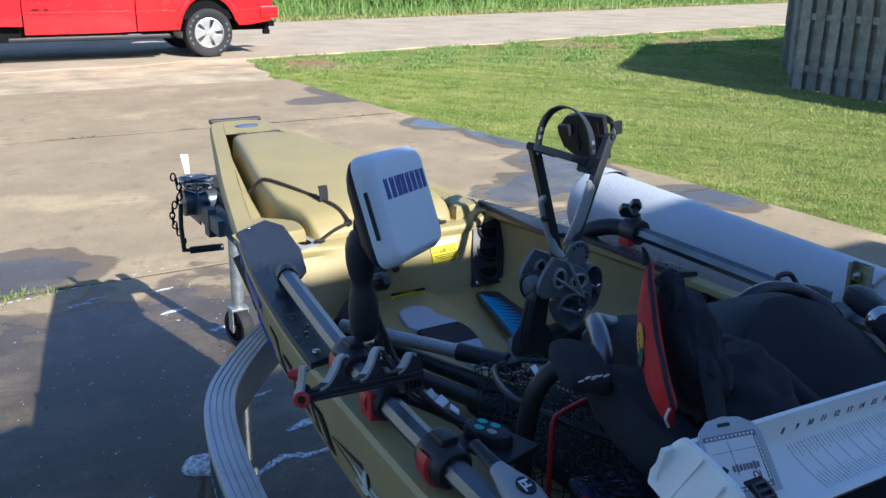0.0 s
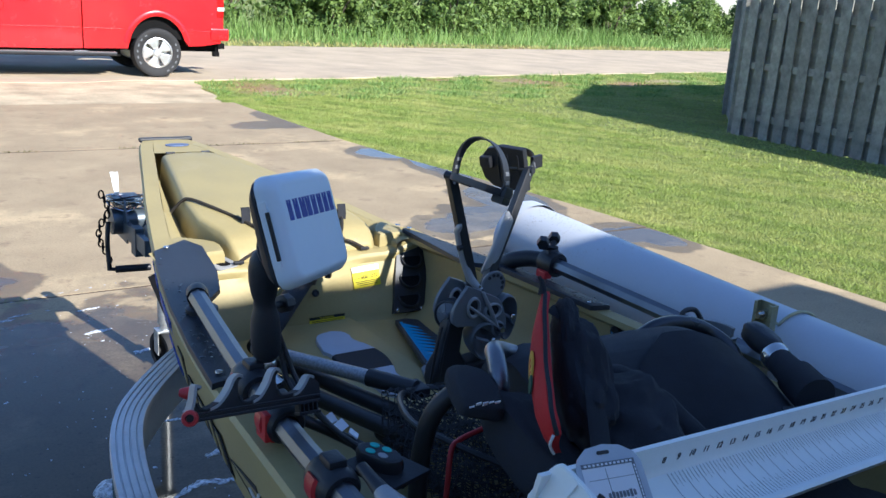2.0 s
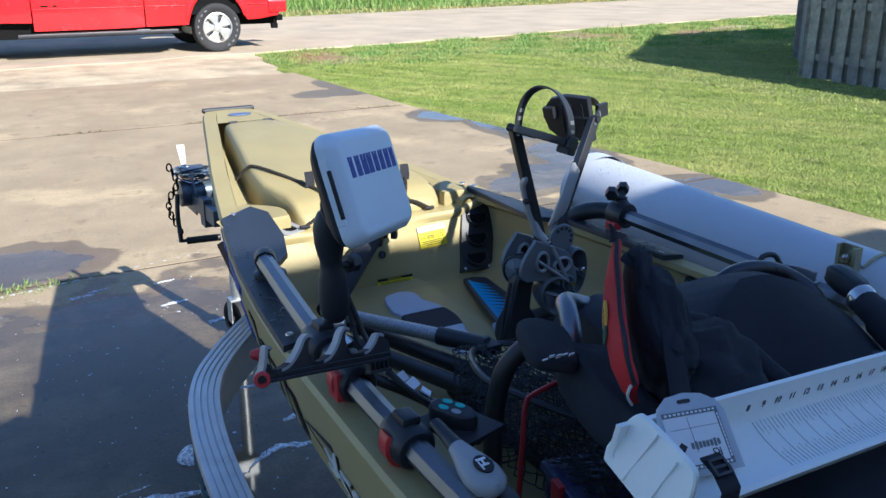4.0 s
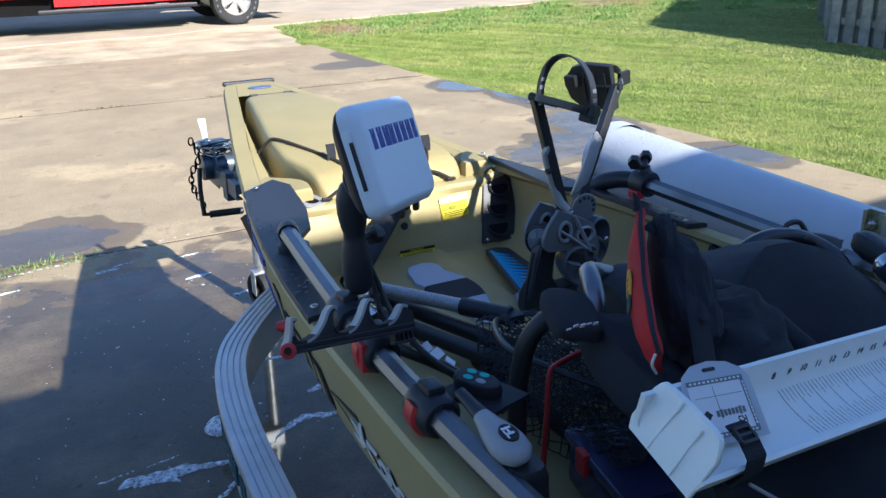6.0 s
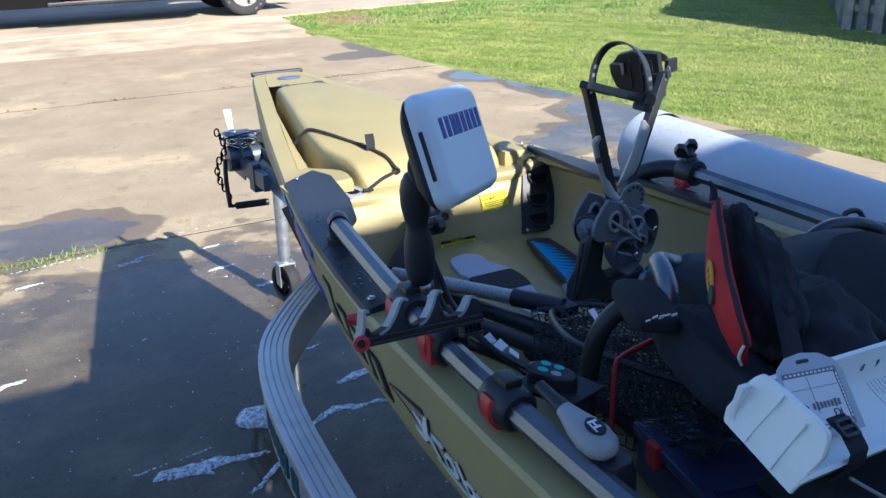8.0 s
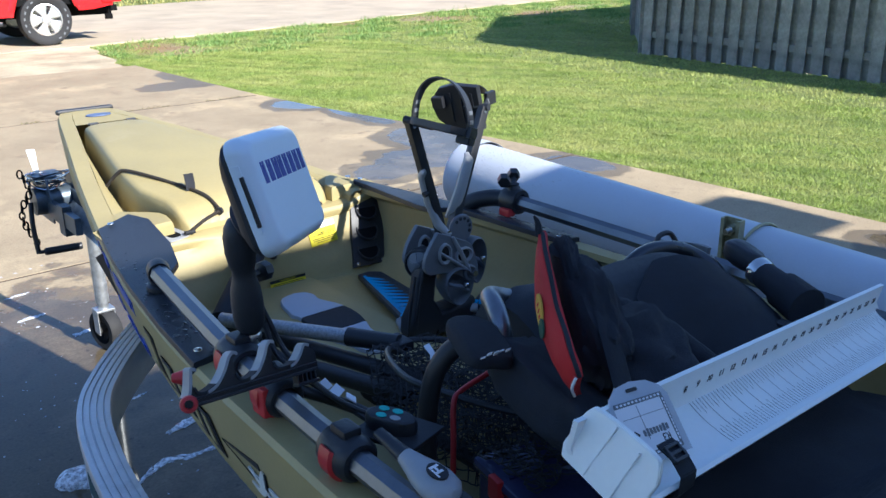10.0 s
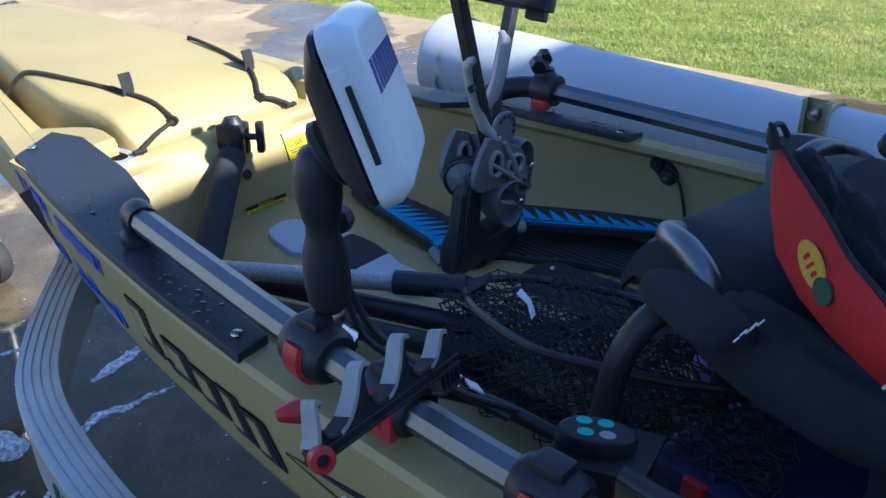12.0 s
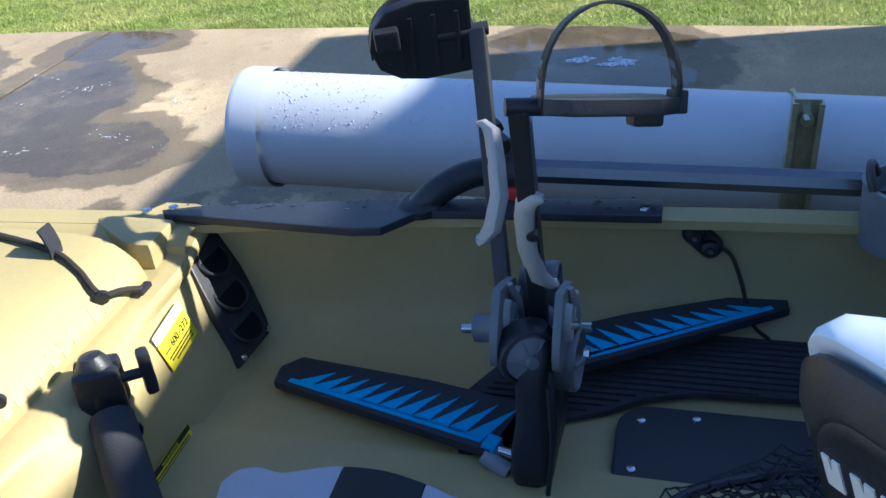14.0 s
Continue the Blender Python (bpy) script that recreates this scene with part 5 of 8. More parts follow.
def bulkhead_pose(x, z, out=0.0, tilt=0.0, reach=0.02):
    along = Vector((2 * reach, bulk_y(x + reach, z) - bulk_y(x - reach, z), 2 * reach * math.tan(tilt)))
    return plane_pose(on_bulkhead(x, z, out), along, (0, bulk_y(x, z + 0.018) - bulk_y(x, z - 0.018), 0.036))


def cup_plate(sx):
    """A black plate with three cup recesses on the bulkhead corner."""
    c = (XC + sx * 0.29, 0.882)
    m = plane_pose(Vector((c[0] - 0.008 * sx, 1.834, c[1])), (1, -0.1 * sx, 0), (0, 0.46, 0.89))
    k = sx * 0.018
    bm = bmesh.new()
    out = [(-0.043 + k * -0.9, -0.085), (0.043 + k * -0.9, -0.085), (0.05 + k * 1.1, 0.085), (-0.043 + k * 1.1, 0.085)]
    prism(bm, out, m @ Matrix.Translation((0, 0, -0.03)), 0.038, 0.004)
    pl = part("cup_plate", bm, BLACK, KAYAK, "black plate with three rod cups")
    for i, v in enumerate((0.05, 0.0, -0.048)):
        bm = bmesh.new()
        o = m @ Vector((k * v * 12, v, 0.008))
        n = (m.to_3x3() @ Vector((0, 0.35, 1))).normalized()
        lathe(bm, [(0.0295, -0.002), (0.029, 0.003), (0.0275, 0.0045), (0.0255, 0.004), (0.0245, 0.001)], o, n, 28, caps=False)
        part("cup_ring", bm, BLACK, pl)
        # A flush dark disc stands for the shade inside the cup.
        bm = bmesh.new()
        lathe(bm, [(0.025, 0.0016), (0.012, 0.0012), (0.0, 0.001)], o, n, 20)
        part("cup_shade", bm, DARK, pl)
    for u, v in ((-0.036, 0.078), (0.036, -0.078), (-0.03, -0.078)):
        bm = bmesh.new()
        lathe(bm, [(0.005, 0.0), (0.004, 0.002), (0.0, 0.003)], m @ Vector((u + k * v * 11, v, 0.008)), m.to_3x3() @ Vector((0, 0, 1)), 10)
        part("screw", bm, STEEL, pl)


cup_plate(1)
cup_plate(-1)

# capacity and warning labels, screw plug
m = bulkhead_pose(1.163, 0.892, 0.0065, radians(1), 0.036)
bm = bmesh.new()
prism(bm, rounded(0.078, 0.038, 0.002), m, 0.0012)
cap_label = part("capacity_label", bm, YELLOW, KAYAK, "yellow capacity label with black numbers")
bm = bmesh.new()
prism(bm, rounded(0.078, 0.013, 0.002, y0=0.0265), m, 0.0012)
part("label_header", bm, PAPER, cap_label)
words("label_text", "600", 0.0135, m @ Matrix.Translation((-0.016, 0.002, 0.0016)), INK, cap_label)
words("label_text", "272", 0.0135, m @ Matrix.Translation((0.013, 0.002, 0.0016)), INK, cap_label)
for u, v, w in ((-0.027, 0.0045, 0.016), (0.0095, 0.0055, 0.004), (0, -0.004, 0.066), (0, -0.0085, 0.06), (0.004, -0.013, 0.05)):
    bm = bmesh.new()
    prism(bm, rounded(w, 0.0016, 0.0006, x0=u, y0=v), m @ Matrix.Translation((0, 0, 0.0013)), 0.0005)
    part("label_line", bm, INK, cap_label)
m = bulkhead_pose(1.041, 0.817, 0.005, 0.0, 0.04)
bm = bmesh.new()
prism(bm, rounded(0.092, 0.02, 0.001), m, 0.001)
wl = part("warning_label", bm, YELLOW, KAYAK, "yellow and black warning label")
bm = bmesh.new()
prism(bm, rounded(0.092, 0.007, 0.0008, y0=0.0065), m @ Matrix.Translation((0, 0, 0.001)), 0.0006)
part("label_header", bm, INK, wl)
words("label_text", "WARNING", 0.0065, m @ Matrix.Translation((-0.02, 0.0042, 0.0022)), YELLOW, wl, 0.0003, 1.3)
for v in (-0.001, -0.0045, -0.0078):
    bm = bmesh.new()
    prism(bm, rounded(0.08, 0.0014, 0.0004, y0=v), m @ Matrix.Translation((0, 0, 0.0011)), 0.0004)
    part("label_line", bm, INK, wl)
bm = bmesh.new()
lathe(bm, [(0.009, 0.0), (0.009, 0.004), (0.006, 0.006), (0.005, 0.003), (0.0, 0.003)], on_bulkhead(1.014, 0.884), (0, -0.9, 0.4), 16)
part("drain_plug", bm, BLACK, KAYAK, "small black screw plug")
# Near cup plate's top drawn again; its pale grey is sunlight on black.
bm = bmesh.new()
cp = plane_pose((0.812, 1.9, 0.9555), (0.96, 0.28, 0), (-0.28, 0.96, 0.08))
prism(bm, rounded(0.062, 0.08, 0.012), cp, 0.004, 0.001)
corner = part("lit_cup_plate_top", bm, PALEGREY, KAYAK, "screwed top of the near cup plate with a dark hole, sunlight painted as grey")
bm = bmesh.new()
prism(bm, rounded(0.03, 0.036, 0.012, y0=-0.012), cp @ Matrix.Translation((0, 0, 0.003)), 0.0016)
part("plate_hole", bm, DARK, corner)
bm = bmesh.new()
lathe(bm, [(0.005, 0.0), (0.004, 0.0015), (0.0, 0.002)], cp @ Vector((0.004, 0.028, 0.004)), (0, 0, 1), 10)
part("screw", bm, STEEL, corner)
# faint grey lettering on the lid's rear slope, as bars
def lid_letters():
    lid = [ob for ob in KAYAK.children if ob.name.startswith("hatch_lid")][0]
    shift = place_of(lid)
    tree = BVHTree.FromPolygons([v.co for v in lid.data.vertices], [list(p.vertices) for p in lid.data.polygons])

    def on_slope(x, z, out):
        return tree.ray_cast(Vector((x, 1.8, z)) - shift, Vector((0, 1, 0)))[0] + shift - Vector((0, 0.7, -0.7)) * out
    for i in range(14):
        x, w = 0.885 + i * 0.0205, 0.006 if i in (5, 9) else 0.013
        shape = [(x + a, z) for a, z in ((0, 0.967), (w, 0.967), (w, 0.975), (w + 0.001, 0.983), (0.003, 0.983), (0.001, 0.975))]
        bm = bmesh.new()
        loft(bm, [[on_slope(u, z, 0.0) for u, z in shape], [on_slope(u, z, 0.0006) for u, z in shape]])
        part("grey_letter_bar", bm, FAINT, lid)


lid_letters()


def bungee(points, tab_at, label):
    b = thing("bungee_cord", points[-1], label, "cord", "hatch bungees")
    bm = bmesh.new()
    tube(bm, points[:-1], 0.0042, 8, 6)
    part("cord", bm, CORD, b)
    joint = Vector(points[-2])
    bm = bmesh.new()
    tube(bm, [joint, (joint + Vector(points[-1])) / 2 + Vector((0, 0, 0.004)), points[-1]], 0.004, 8, 4)
    part("cord", bm, CORD, b)
    bm = bmesh.new()
    lathe(bm, [(0.0035, -0.004), (0.0085, -0.003), (0.0085, 0.003), (0.0035, 0.004)], joint, (0.8, 0.5, 0.1), 14)
    part("joint_ring", bm, BLACK, b)
    bm = bmesh.new()
    box(bm, Vector(points[-1]) - Vector((0.012, 0.005, 0.003)), Vector(points[-1]) + Vector((0.012, 0.005, 0.004)), 0.002)
    part("foot", bm, BLACK, b, "small black cord foot")
    t = Vector(tab_at)
    bm = bmesh.new()
    rings = []
    for s, (dz, dy) in enumerate(((-0.004, 0), (0.01, -0.001), (0.024, 0.002), (0.034, 0.006))):
        rings.append([t + Vector(v) for v in ((-0.011, dy - 0.0015, dz), (0.011, dy - 0.0015, dz), (0.011, dy + 0.0015, dz), (-0.011, dy + 0.0015, dz))])
    loft(bm, rings)
    part("pull_tab", bm, FABRIC, b, "black webbing pull tab")


bungee([(0.795, 2.235, 0.99), (0.818, 2.205, 1.03), (0.835, 2.18, 1.042), (0.87, 2.09, 1.036), (0.905, 1.99, 1.0255), (0.922, 1.94, 1.0165), (0.93, 1.905, 0.999), (0.93, 1.888, 0.99), (0.847, 1.868, 0.962)], (0.908, 1.985, 1.025), "dark bungee cord holding the hatch lid down")
bungee([(1.208, 2.235, 0.99), (1.185, 2.205, 1.03), (1.17, 2.17, 1.041), (1.165, 2.06, 1.033), (1.153, 1.97, 1.0225), (1.135, 1.925, 1.01), (1.12, 1.9, 0.996), (1.116, 1.887, 0.987), (1.172, 1.872, 0.962)], (1.152, 1.962, 1.021), "dark bungee cord on the hatch lid")

# foam standing pad, ribbed mat and hatch plate on the cockpit floor
def standing_pad():
    p = thing("foam_pad", (1.03, 1.55, 0.8), "grey foam foot pad with dark middle on the cockpit floor", "pad")
    out = [(1.012, 1.724), (1.034, 1.712), (1.042, 1.688), (1.038, 1.662), (1.046, 1.637), (1.058, 1.6), (1.06, 1.545), (1.048, 1.492), (1.035, 1.455), (1.035, 1.42), (1.023, 1.386), (1.003, 1.366), (0.98, 1.366), (0.965, 1.39), (0.964, 1.42), (0.952, 1.455), (0.945, 1.5), (0.946, 1.55), (0.952, 1.6), (0.945, 1.62), (0.95, 1.645), (0.957, 1.682), (0.974, 1.713)]
    sm = smooth_path([(x, y, 0) for x, y in out] + [(out[0][0], out[0][1], 0)], 3)[:-1]
    for name, y0, y1, mt, lab in (("pad_end", 1.592, 1.8, EVA, ""), ("pad_middle", 1.494, 1.592, EVAD, "dark middle panel"), ("pad_end", 1.3, 1.494, EVA, "")):
        bm = bmesh.new()
        prism(bm, [(q.x, q.y) for q in sm][::-1], Matrix.Translation((0, 0, 0.79)), 0.033, 0.007)
        bmesh.ops.bisect_plane(bm, geom=bm.verts[:] + bm.edges[:] + bm.faces[:], plane_co=(1, y0 + 0.0008, 0), plane_no=(0, -1, 0), clear_outer=True)
        bmesh.ops.bisect_plane(bm, geom=bm.verts[:] + bm.edges[:] + bm.faces[:], plane_co=(1, y1 - 0.0008, 0), plane_no=(0, 1, 0), clear_outer=True)
        bmesh.ops.holes_fill(bm, edges=[e for e in bm.edges if e.is_boundary])
        part(name, bm, mt, p, lab)


standing_pad()


def ribbed_mat():
    p = thing("deck_mat", (1.3, 1.2, 0.8), "black ribbed rubber deck mat in the cockpit", "mat")
    out = [(1.1, 1.47), (1.2, 1.5), (1.31, 1.44), (1.385, 1.3), (1.39, 0.98), (1.29, 0.98), (1.264, 1.08), (1.258, 1.21), (1.24, 1.27), (1.212, 1.31), (1.19, 1.36)]
    bm = bmesh.new()
    prism(bm, out[::-1], Matrix.Translation((0, 0, 0.799)), 0.008, 0.002)
    part("mat_base", bm, EVAD, p)
    for i in range(16):
        x = 1.205 + i * 0.0115
        y1 = interp([(1.1, 1.46), (1.2, 1.49), (1.31, 1.43), (1.385, 1.3)], x)
        y0 = interp([(1.2, 1.335), (1.24, 1.27), (1.258, 1.21), (1.264, 1.1), (1.29, 0.99), (1.39, 0.985)], x)
        bm = bmesh.new()
        box(bm, (x, y0 + 0.01, 0.806), (x + 0.007, y1 - 0.012, 0.8105), 0.001, seg=1)
        part("rib", bm, EVAD, p)
    q = thing("hatch_plate", (1.12, 1.15, 0.8), "black screwed hatch plate in the cockpit floor", "hatch")
    bm = bmesh.new()
    prism(bm, rounded(0.34, 0.42, 0.04, 5, 1.05, 1.09), Matrix.Translation((0, 0, 0.799)), 0.014, 0.004)
    part("plate", bm, BLACK, q)
    for x, y in ((1.192, 1.272), (1.203, 1.21), (1.203, 1.06), (1.112, 1.279), (1.02, 1.272), (1.005, 1.16)):
        bm = bmesh.new()
        lathe(bm, [(0.006, 0.0), (0.005, 0.002), (0.0, 0.003)], (x, y, 0.813), (0, 0, 1), 10)
        part("screw", bm, STEEL, q)


ribbed_mat()

# cleat with its cord on the far wall
def cleat():
    c = thing("cord_cleat", (1.42, 1.21, 0.93), "black cord cleat screwed to the cockpit wall", "cleat")
    m = plane_pose((1.424, 1.211, 0.929), (0, -0.75, -0.66), (0, -0.66, 0.75))
    bm = bmesh.new()
    prism(bm, rounded(0.058, 0.032, 0.014), m, 0.012, 0.003)
    part("base", bm, BLACK, c)
    for u in (-0.014, 0.014):
        bm = bmesh.new()
        lathe(bm, [(0.012, 0), (0.012, 0.008), (0.008, 0.012), (0.0, 0.012)], m @ Vector((u, 0, 0.011)), m.to_3x3() @ Vector((0, 0, 1)), 16)
        part("boss", bm, BLACK, c)
        bm = bmesh.new()
        lathe(bm, [(0.004, 0), (0.003, 0.002), (0, 0.002)], m @ Vector((u, 0, 0.0235)), m.to_3x3() @ Vector((0, 0, 1)), 10)
        part("screw", bm, STEEL, c)
    bm = bmesh.new()
    tube(bm, [(1.412, 1.195, 0.925), (1.404, 1.175, 0.915), (1.398, 1.16, 0.88), (1.393, 1.15, 0.845), (1.386, 1.14, 0.82), (1.37, 1.12, 0.812)], 0.0028, 7, 5)
    part("cord", bm, CORD, c)


cleat()


# ---- articulated tube mount lying against the bulkhead ----
def arm_tube():
    a = thing("tube_mount", (1.0, 1.8, 0.8), "black foam covered tube arm with ball clamp and tee knob", "mount arm")
    top, low = Vector((1.008, 1.832, 0.938)), Vector((0.812, 1.665, 0.832))
    d = (top - low).normalized()
    bm = bmesh.new()
    tube(bm, [low, low + (top - low) * 0.5, top - d * 0.03], [0.0245, 0.0235], 20)
    part("foam_tube", bm, EVAD, a)
    bm = bmesh.new()
    lathe(bm, [(0.016, -0.035), (0.019, -0.02), (0.022, 0.0), (0.0225, 0.02), (0.02, 0.038), (0.012, 0.05), (0.0, 0.052)], top, (0.1, 0.12, 0.98), 20)
    part("clamp_body", bm, BLACK, a)
    for s in (-1, 1):
        bm = bmesh.new()
        box(bm, (-0.009 + s * 0.011, -0.024, -0.018), (0.009 + s * 0.011, 0.024, 0.04), 0.006, Matrix.Translation(top) @ Matrix.Rotation(0.5, 4, "Z"))
        part("clamp_half", bm, BLACK, a)
    bm = bmesh.new()
    ball(bm, top + Vector((0.003, 0.004, 0.036)), 0.0145, 16, 10)
    part("ball", bm, BLACK, a)
    s = top + Vector((0.01, -0.014, 0.016))
    e = s + Vector((0.018, -0.026, 0.0))
    bm = bmesh.new()
    cyl(bm, s, e, 0.006, seg=12)
    part("knob_stem", bm, BLACK, a)
    bm = bmesh.new()
    box(bm, (-0.009, -0.007, -0.028), (0.009, 0.007, 0.028), 0.005, Matrix.Translation(e) @ Matrix.Rotation(0.7, 4, "Z"))
    part("tee_knob", bm, BLACK, a, "black tee knob")


arm_tube()


# ---- fish finder on its ball arm ----
def fish_finder():
    tl, trr, br, bl = Vector((0.576, 1.086, 1.323)), Vector((0.731, 1.179, 1.309)), Vector((0.748, 1.154, 1.196)), Vector((0.586, 1.027, 1.206))
    u = (trr - tl + br - bl).normalized()
    mid = (tl + trr + br + bl) / 4 + u * 0.004 + Vector((0.55, -0.76, 0.34)).normalized() * 0.009 + (bl - tl).normalized() * 0.004
    m = plane_pose(mid, u, tl - bl + trr - br) @ Matrix.Rotation(radians(4), 4, "Y")
    f = thing("fish_finder", mid, "fish finder under a pale sun cover on a ball arm", "fish finder")
    W, H = 0.174, 0.15

    def ring(w, h, r, z, n=5):
        return [m @ Vector((x, y, z)) for x, y in rounded(w, h, r, n)]
    bm = bmesh.new()
    loft(bm, [ring(W + 0.004, H + 0.004, 0.02, -0.022), ring(W + 0.006, H + 0.006, 0.02, -0.017), ring(W + 0.003, H + 0.003, 0.02, -0.006), ring(W - 0.012, H - 0.012, 0.018, 0.005), ring(W - 0.03, H - 0.026, 0.016, 0.008)])
    part("sun_cover", bm, COVER, f, "pale blue white plastic sun cover")
    for sx in (-1, 1):
        bm = bmesh.new()
        box(bm, (sx * (W / 2 + 0.001) - 0.003, -0.045, -0.022), (sx * (W / 2 + 0.001) + 0.003, 0.045, -0.008), 0.002, m)
        lug = part("cover_lip", bm, COVER, f)
        bm = bmesh.new()
        box(bm, (sx * (W / 2 + 0.003) - 0.0025, -0.036, -0.0125), (sx * (W / 2 + 0.003) + 0.0025, 0.03, -0.0075), 0.001, m)
        part("slot", bm, INK, lug)
    for i, wd in enumerate((0.009, 0.0105, 0.0125, 0.0105, 0.0105, 0.0105, 0.0105, 0.009)):
        bm = bmesh.new()
        x = -0.066 + i * 0.0176
        k = 0.028
        wd *= 1.2
        prism(bm, [(x + a, 0.012 + b) for a, b in ((0, 0), (wd, 0), (wd, k), (wd * 0.62, k), (wd * 0.5, k * 0.45), (wd * 0.38, k), (0, k))], m @ Matrix.Translation((0, 0, 0.0078)), 0.0009)
        part("letter_block", bm, NAVY, f)
    # black housing behind the cover
    bm = bmesh.new()
    loft(bm, [ring(W - 0.006, H - 0.004, 0.02, -0.026), ring(W - 0.003, H - 0.001, 0.022, -0.032), ring(W - 0.01, H - 0.01, 0.024, -0.042), ring(W - 0.034, H - 0.028, 0.024, -0.052), ring(W - 0.04, H - 0.034, 0.022, -0.0505), ring(W - 0.05, H - 0.044, 0.02, -0.056)])
    inv = m.inverted()
    for v in bm.verts:
        q = inv @ v.co
        if q.z < -0.028:
            k = interp([(-H / 2, 0.62), (-0.035, 0.85), (-0.01, 1.05), (0.005, 1.02), (H / 2, 0.42)], q.y)
            v.co = m @ Vector((q.x, q.y, -0.028 + (q.z + 0.028) * k))
    body = part("housing", bm, BLACK, f, "black moulded housing")
    tree = BVHTree.FromPolygons([v.co for v in body.data.vertices], [list(p.vertices) for p in body.data.polygons])
    shift = place_of(body)
    aim = (m.to_3x3() @ Vector((0, 0, 1))).normalized()

    def on_back(x, y, out):
        return tree.ray_cast(m @ Vector((x, y, -0.2)) - shift, aim)[0] + shift - aim * out
    for i, wd in enumerate((0.009, 0.0115, 0.013, 0.0115, 0.011, 0.011, 0.011, 0.009)):
        x = 0.06 - i * 0.0148
        shape = [(x - a, 0.03 + b) for a, b in ((0, -0.0105), (wd, -0.0105), (wd, 0.0095), (wd * 0.6, 0.0095), (wd * 0.5, 0.001), (wd * 0.4, 0.0095), (0, 0.0095))]
        bm = bmesh.new()
        loft(bm, [[on_back(u, v, 0.0) for u, v in shape], [on_back(u, v, 0.0009) for u, v in shape]])
        part("letter_block", bm, WHITE, body)
    bm = bmesh.new()
    c = m @ Vector((0.058, -0.024, -0.05))
    back = m.to_3x3() @ Vector((0, -0.3, -1))
    lathe(bm, [(0.0075, -0.006), (0.0085, 0.006), (0.0085, 0.011), (0.007, 0.013), (0.0045, 0.0135), (0, 0.012)], c, back, 18)
    part("socket_cap", bm, REDP, f, "red socket cap")
    bm = bmesh.new()
    lathe(bm, [(0.013, -0.004), (0.013, 0.03), (0.008, 0.034)], m @ Vector((0.03, -0.05, -0.042)), back, 16)
    part("plug", bm, BLACK, f)
    # swivel disc and ball arm
    hub = m @ Vector((-0.012, -0.03, -0.056))
    bm = bmesh.new()
    lathe(bm, [(0.032, 0.002), (0.034, 0.008), (0.03, 0.012), (0.012, 0.016), (0.012, 0.022)], hub, back, 28)
    part("mount_disc", bm, BLACK, f)
    bt, bmid, bb = Vector((0.613, 1.14, 1.2)), Vector((0.622, 1.15, 1.118)), Vector((0.622, 1.145, 1.045))
    bm = bmesh.new()
    tube(bm, [hub, (hub + bt) / 2 + Vector((0, 0, -0.004)), bt], 0.01, 12, 4)
    ball(bm, bt, 0.014)
    part("ball_stud", bm, BLACK, f)
    bm = bmesh.new()
    ball(bm, bb - Vector((0, 0, 0.006)), 0.015)
    part("ball_stud", bm, STEEL, f)
    bm = bmesh.new()
    d = bb - bt
    prof = [(0.004, -0.02), (0.013, -0.016), (0.0185, -0.006), (0.0215, 0.008), (0.0215, 0.03), (0.0185, 0.048), (0.0155, 0.058), (0.0165, 0.07), (0.0205, 0.084), (0.0222, 0.105), (0.0222, 0.125), (0.02, 0.142), (0.013, 0.152), (0.009, 0.154)]
    lathe(bm, prof, bt + d.normalized() * 0.002, d, 22)
    arm = part("ball_arm", bm, BLACK, f, "black double socket arm")
    bm = bmesh.new()
    lathe(bm, [(0.005, 0), (0.006, 0.018), (0.014, 0.02), (0.015, 0.034), (0.011, 0.04), (0, 0.041)], bmid + Vector((0.012, 0.006, 0.006)), (0.85, 0.4, -0.1), 8)
    part("arm_knob", bm, BLACK, arm)
    bm = bmesh.new()
    lathe(bm, [(0.024, -0.012), (0.025, 0.0), (0.018, 0.006), (0.01, 0.014), (0.009, 0.024)], bb - Vector((0, 0, 0.03)), (0, 0, 1), 20)
    part("arm_base", bm, STEEL, f)
    # cables from the housing down to the rail
    for k, off in enumerate((0.0, 0.014)):
        bm = bmesh.new()
        p0 = m @ Vector((0.0 + off, -0.055, -0.055))
        tube(bm, [(0.64 + off * 0.5, 1.16, 1.075), (0.648 + off * 0.5, 1.155, 1.05), (0.655 + off, 1.13, 1.0), (0.685, 1.06 - off, 0.965), (0.72 + off, 1.0, 0.93)], 0.0042, 8, 6)
        part("cable", bm, BLACK, f)


fish_finder()


# ---- clamps, holders and controls on the near rail ----
def rail_point(y):
    p = [(0.62, -0.2, 0.99), (0.6, 0.4, 0.99), (0.592, 0.85, 1.0), (0.6, 1.14, 1.012), (0.63, 1.49, 1.03)]
    return Vector((interp([(q[1], q[0]) for q in p], y), y, interp([(q[1], q[2]) for q in p], y)))


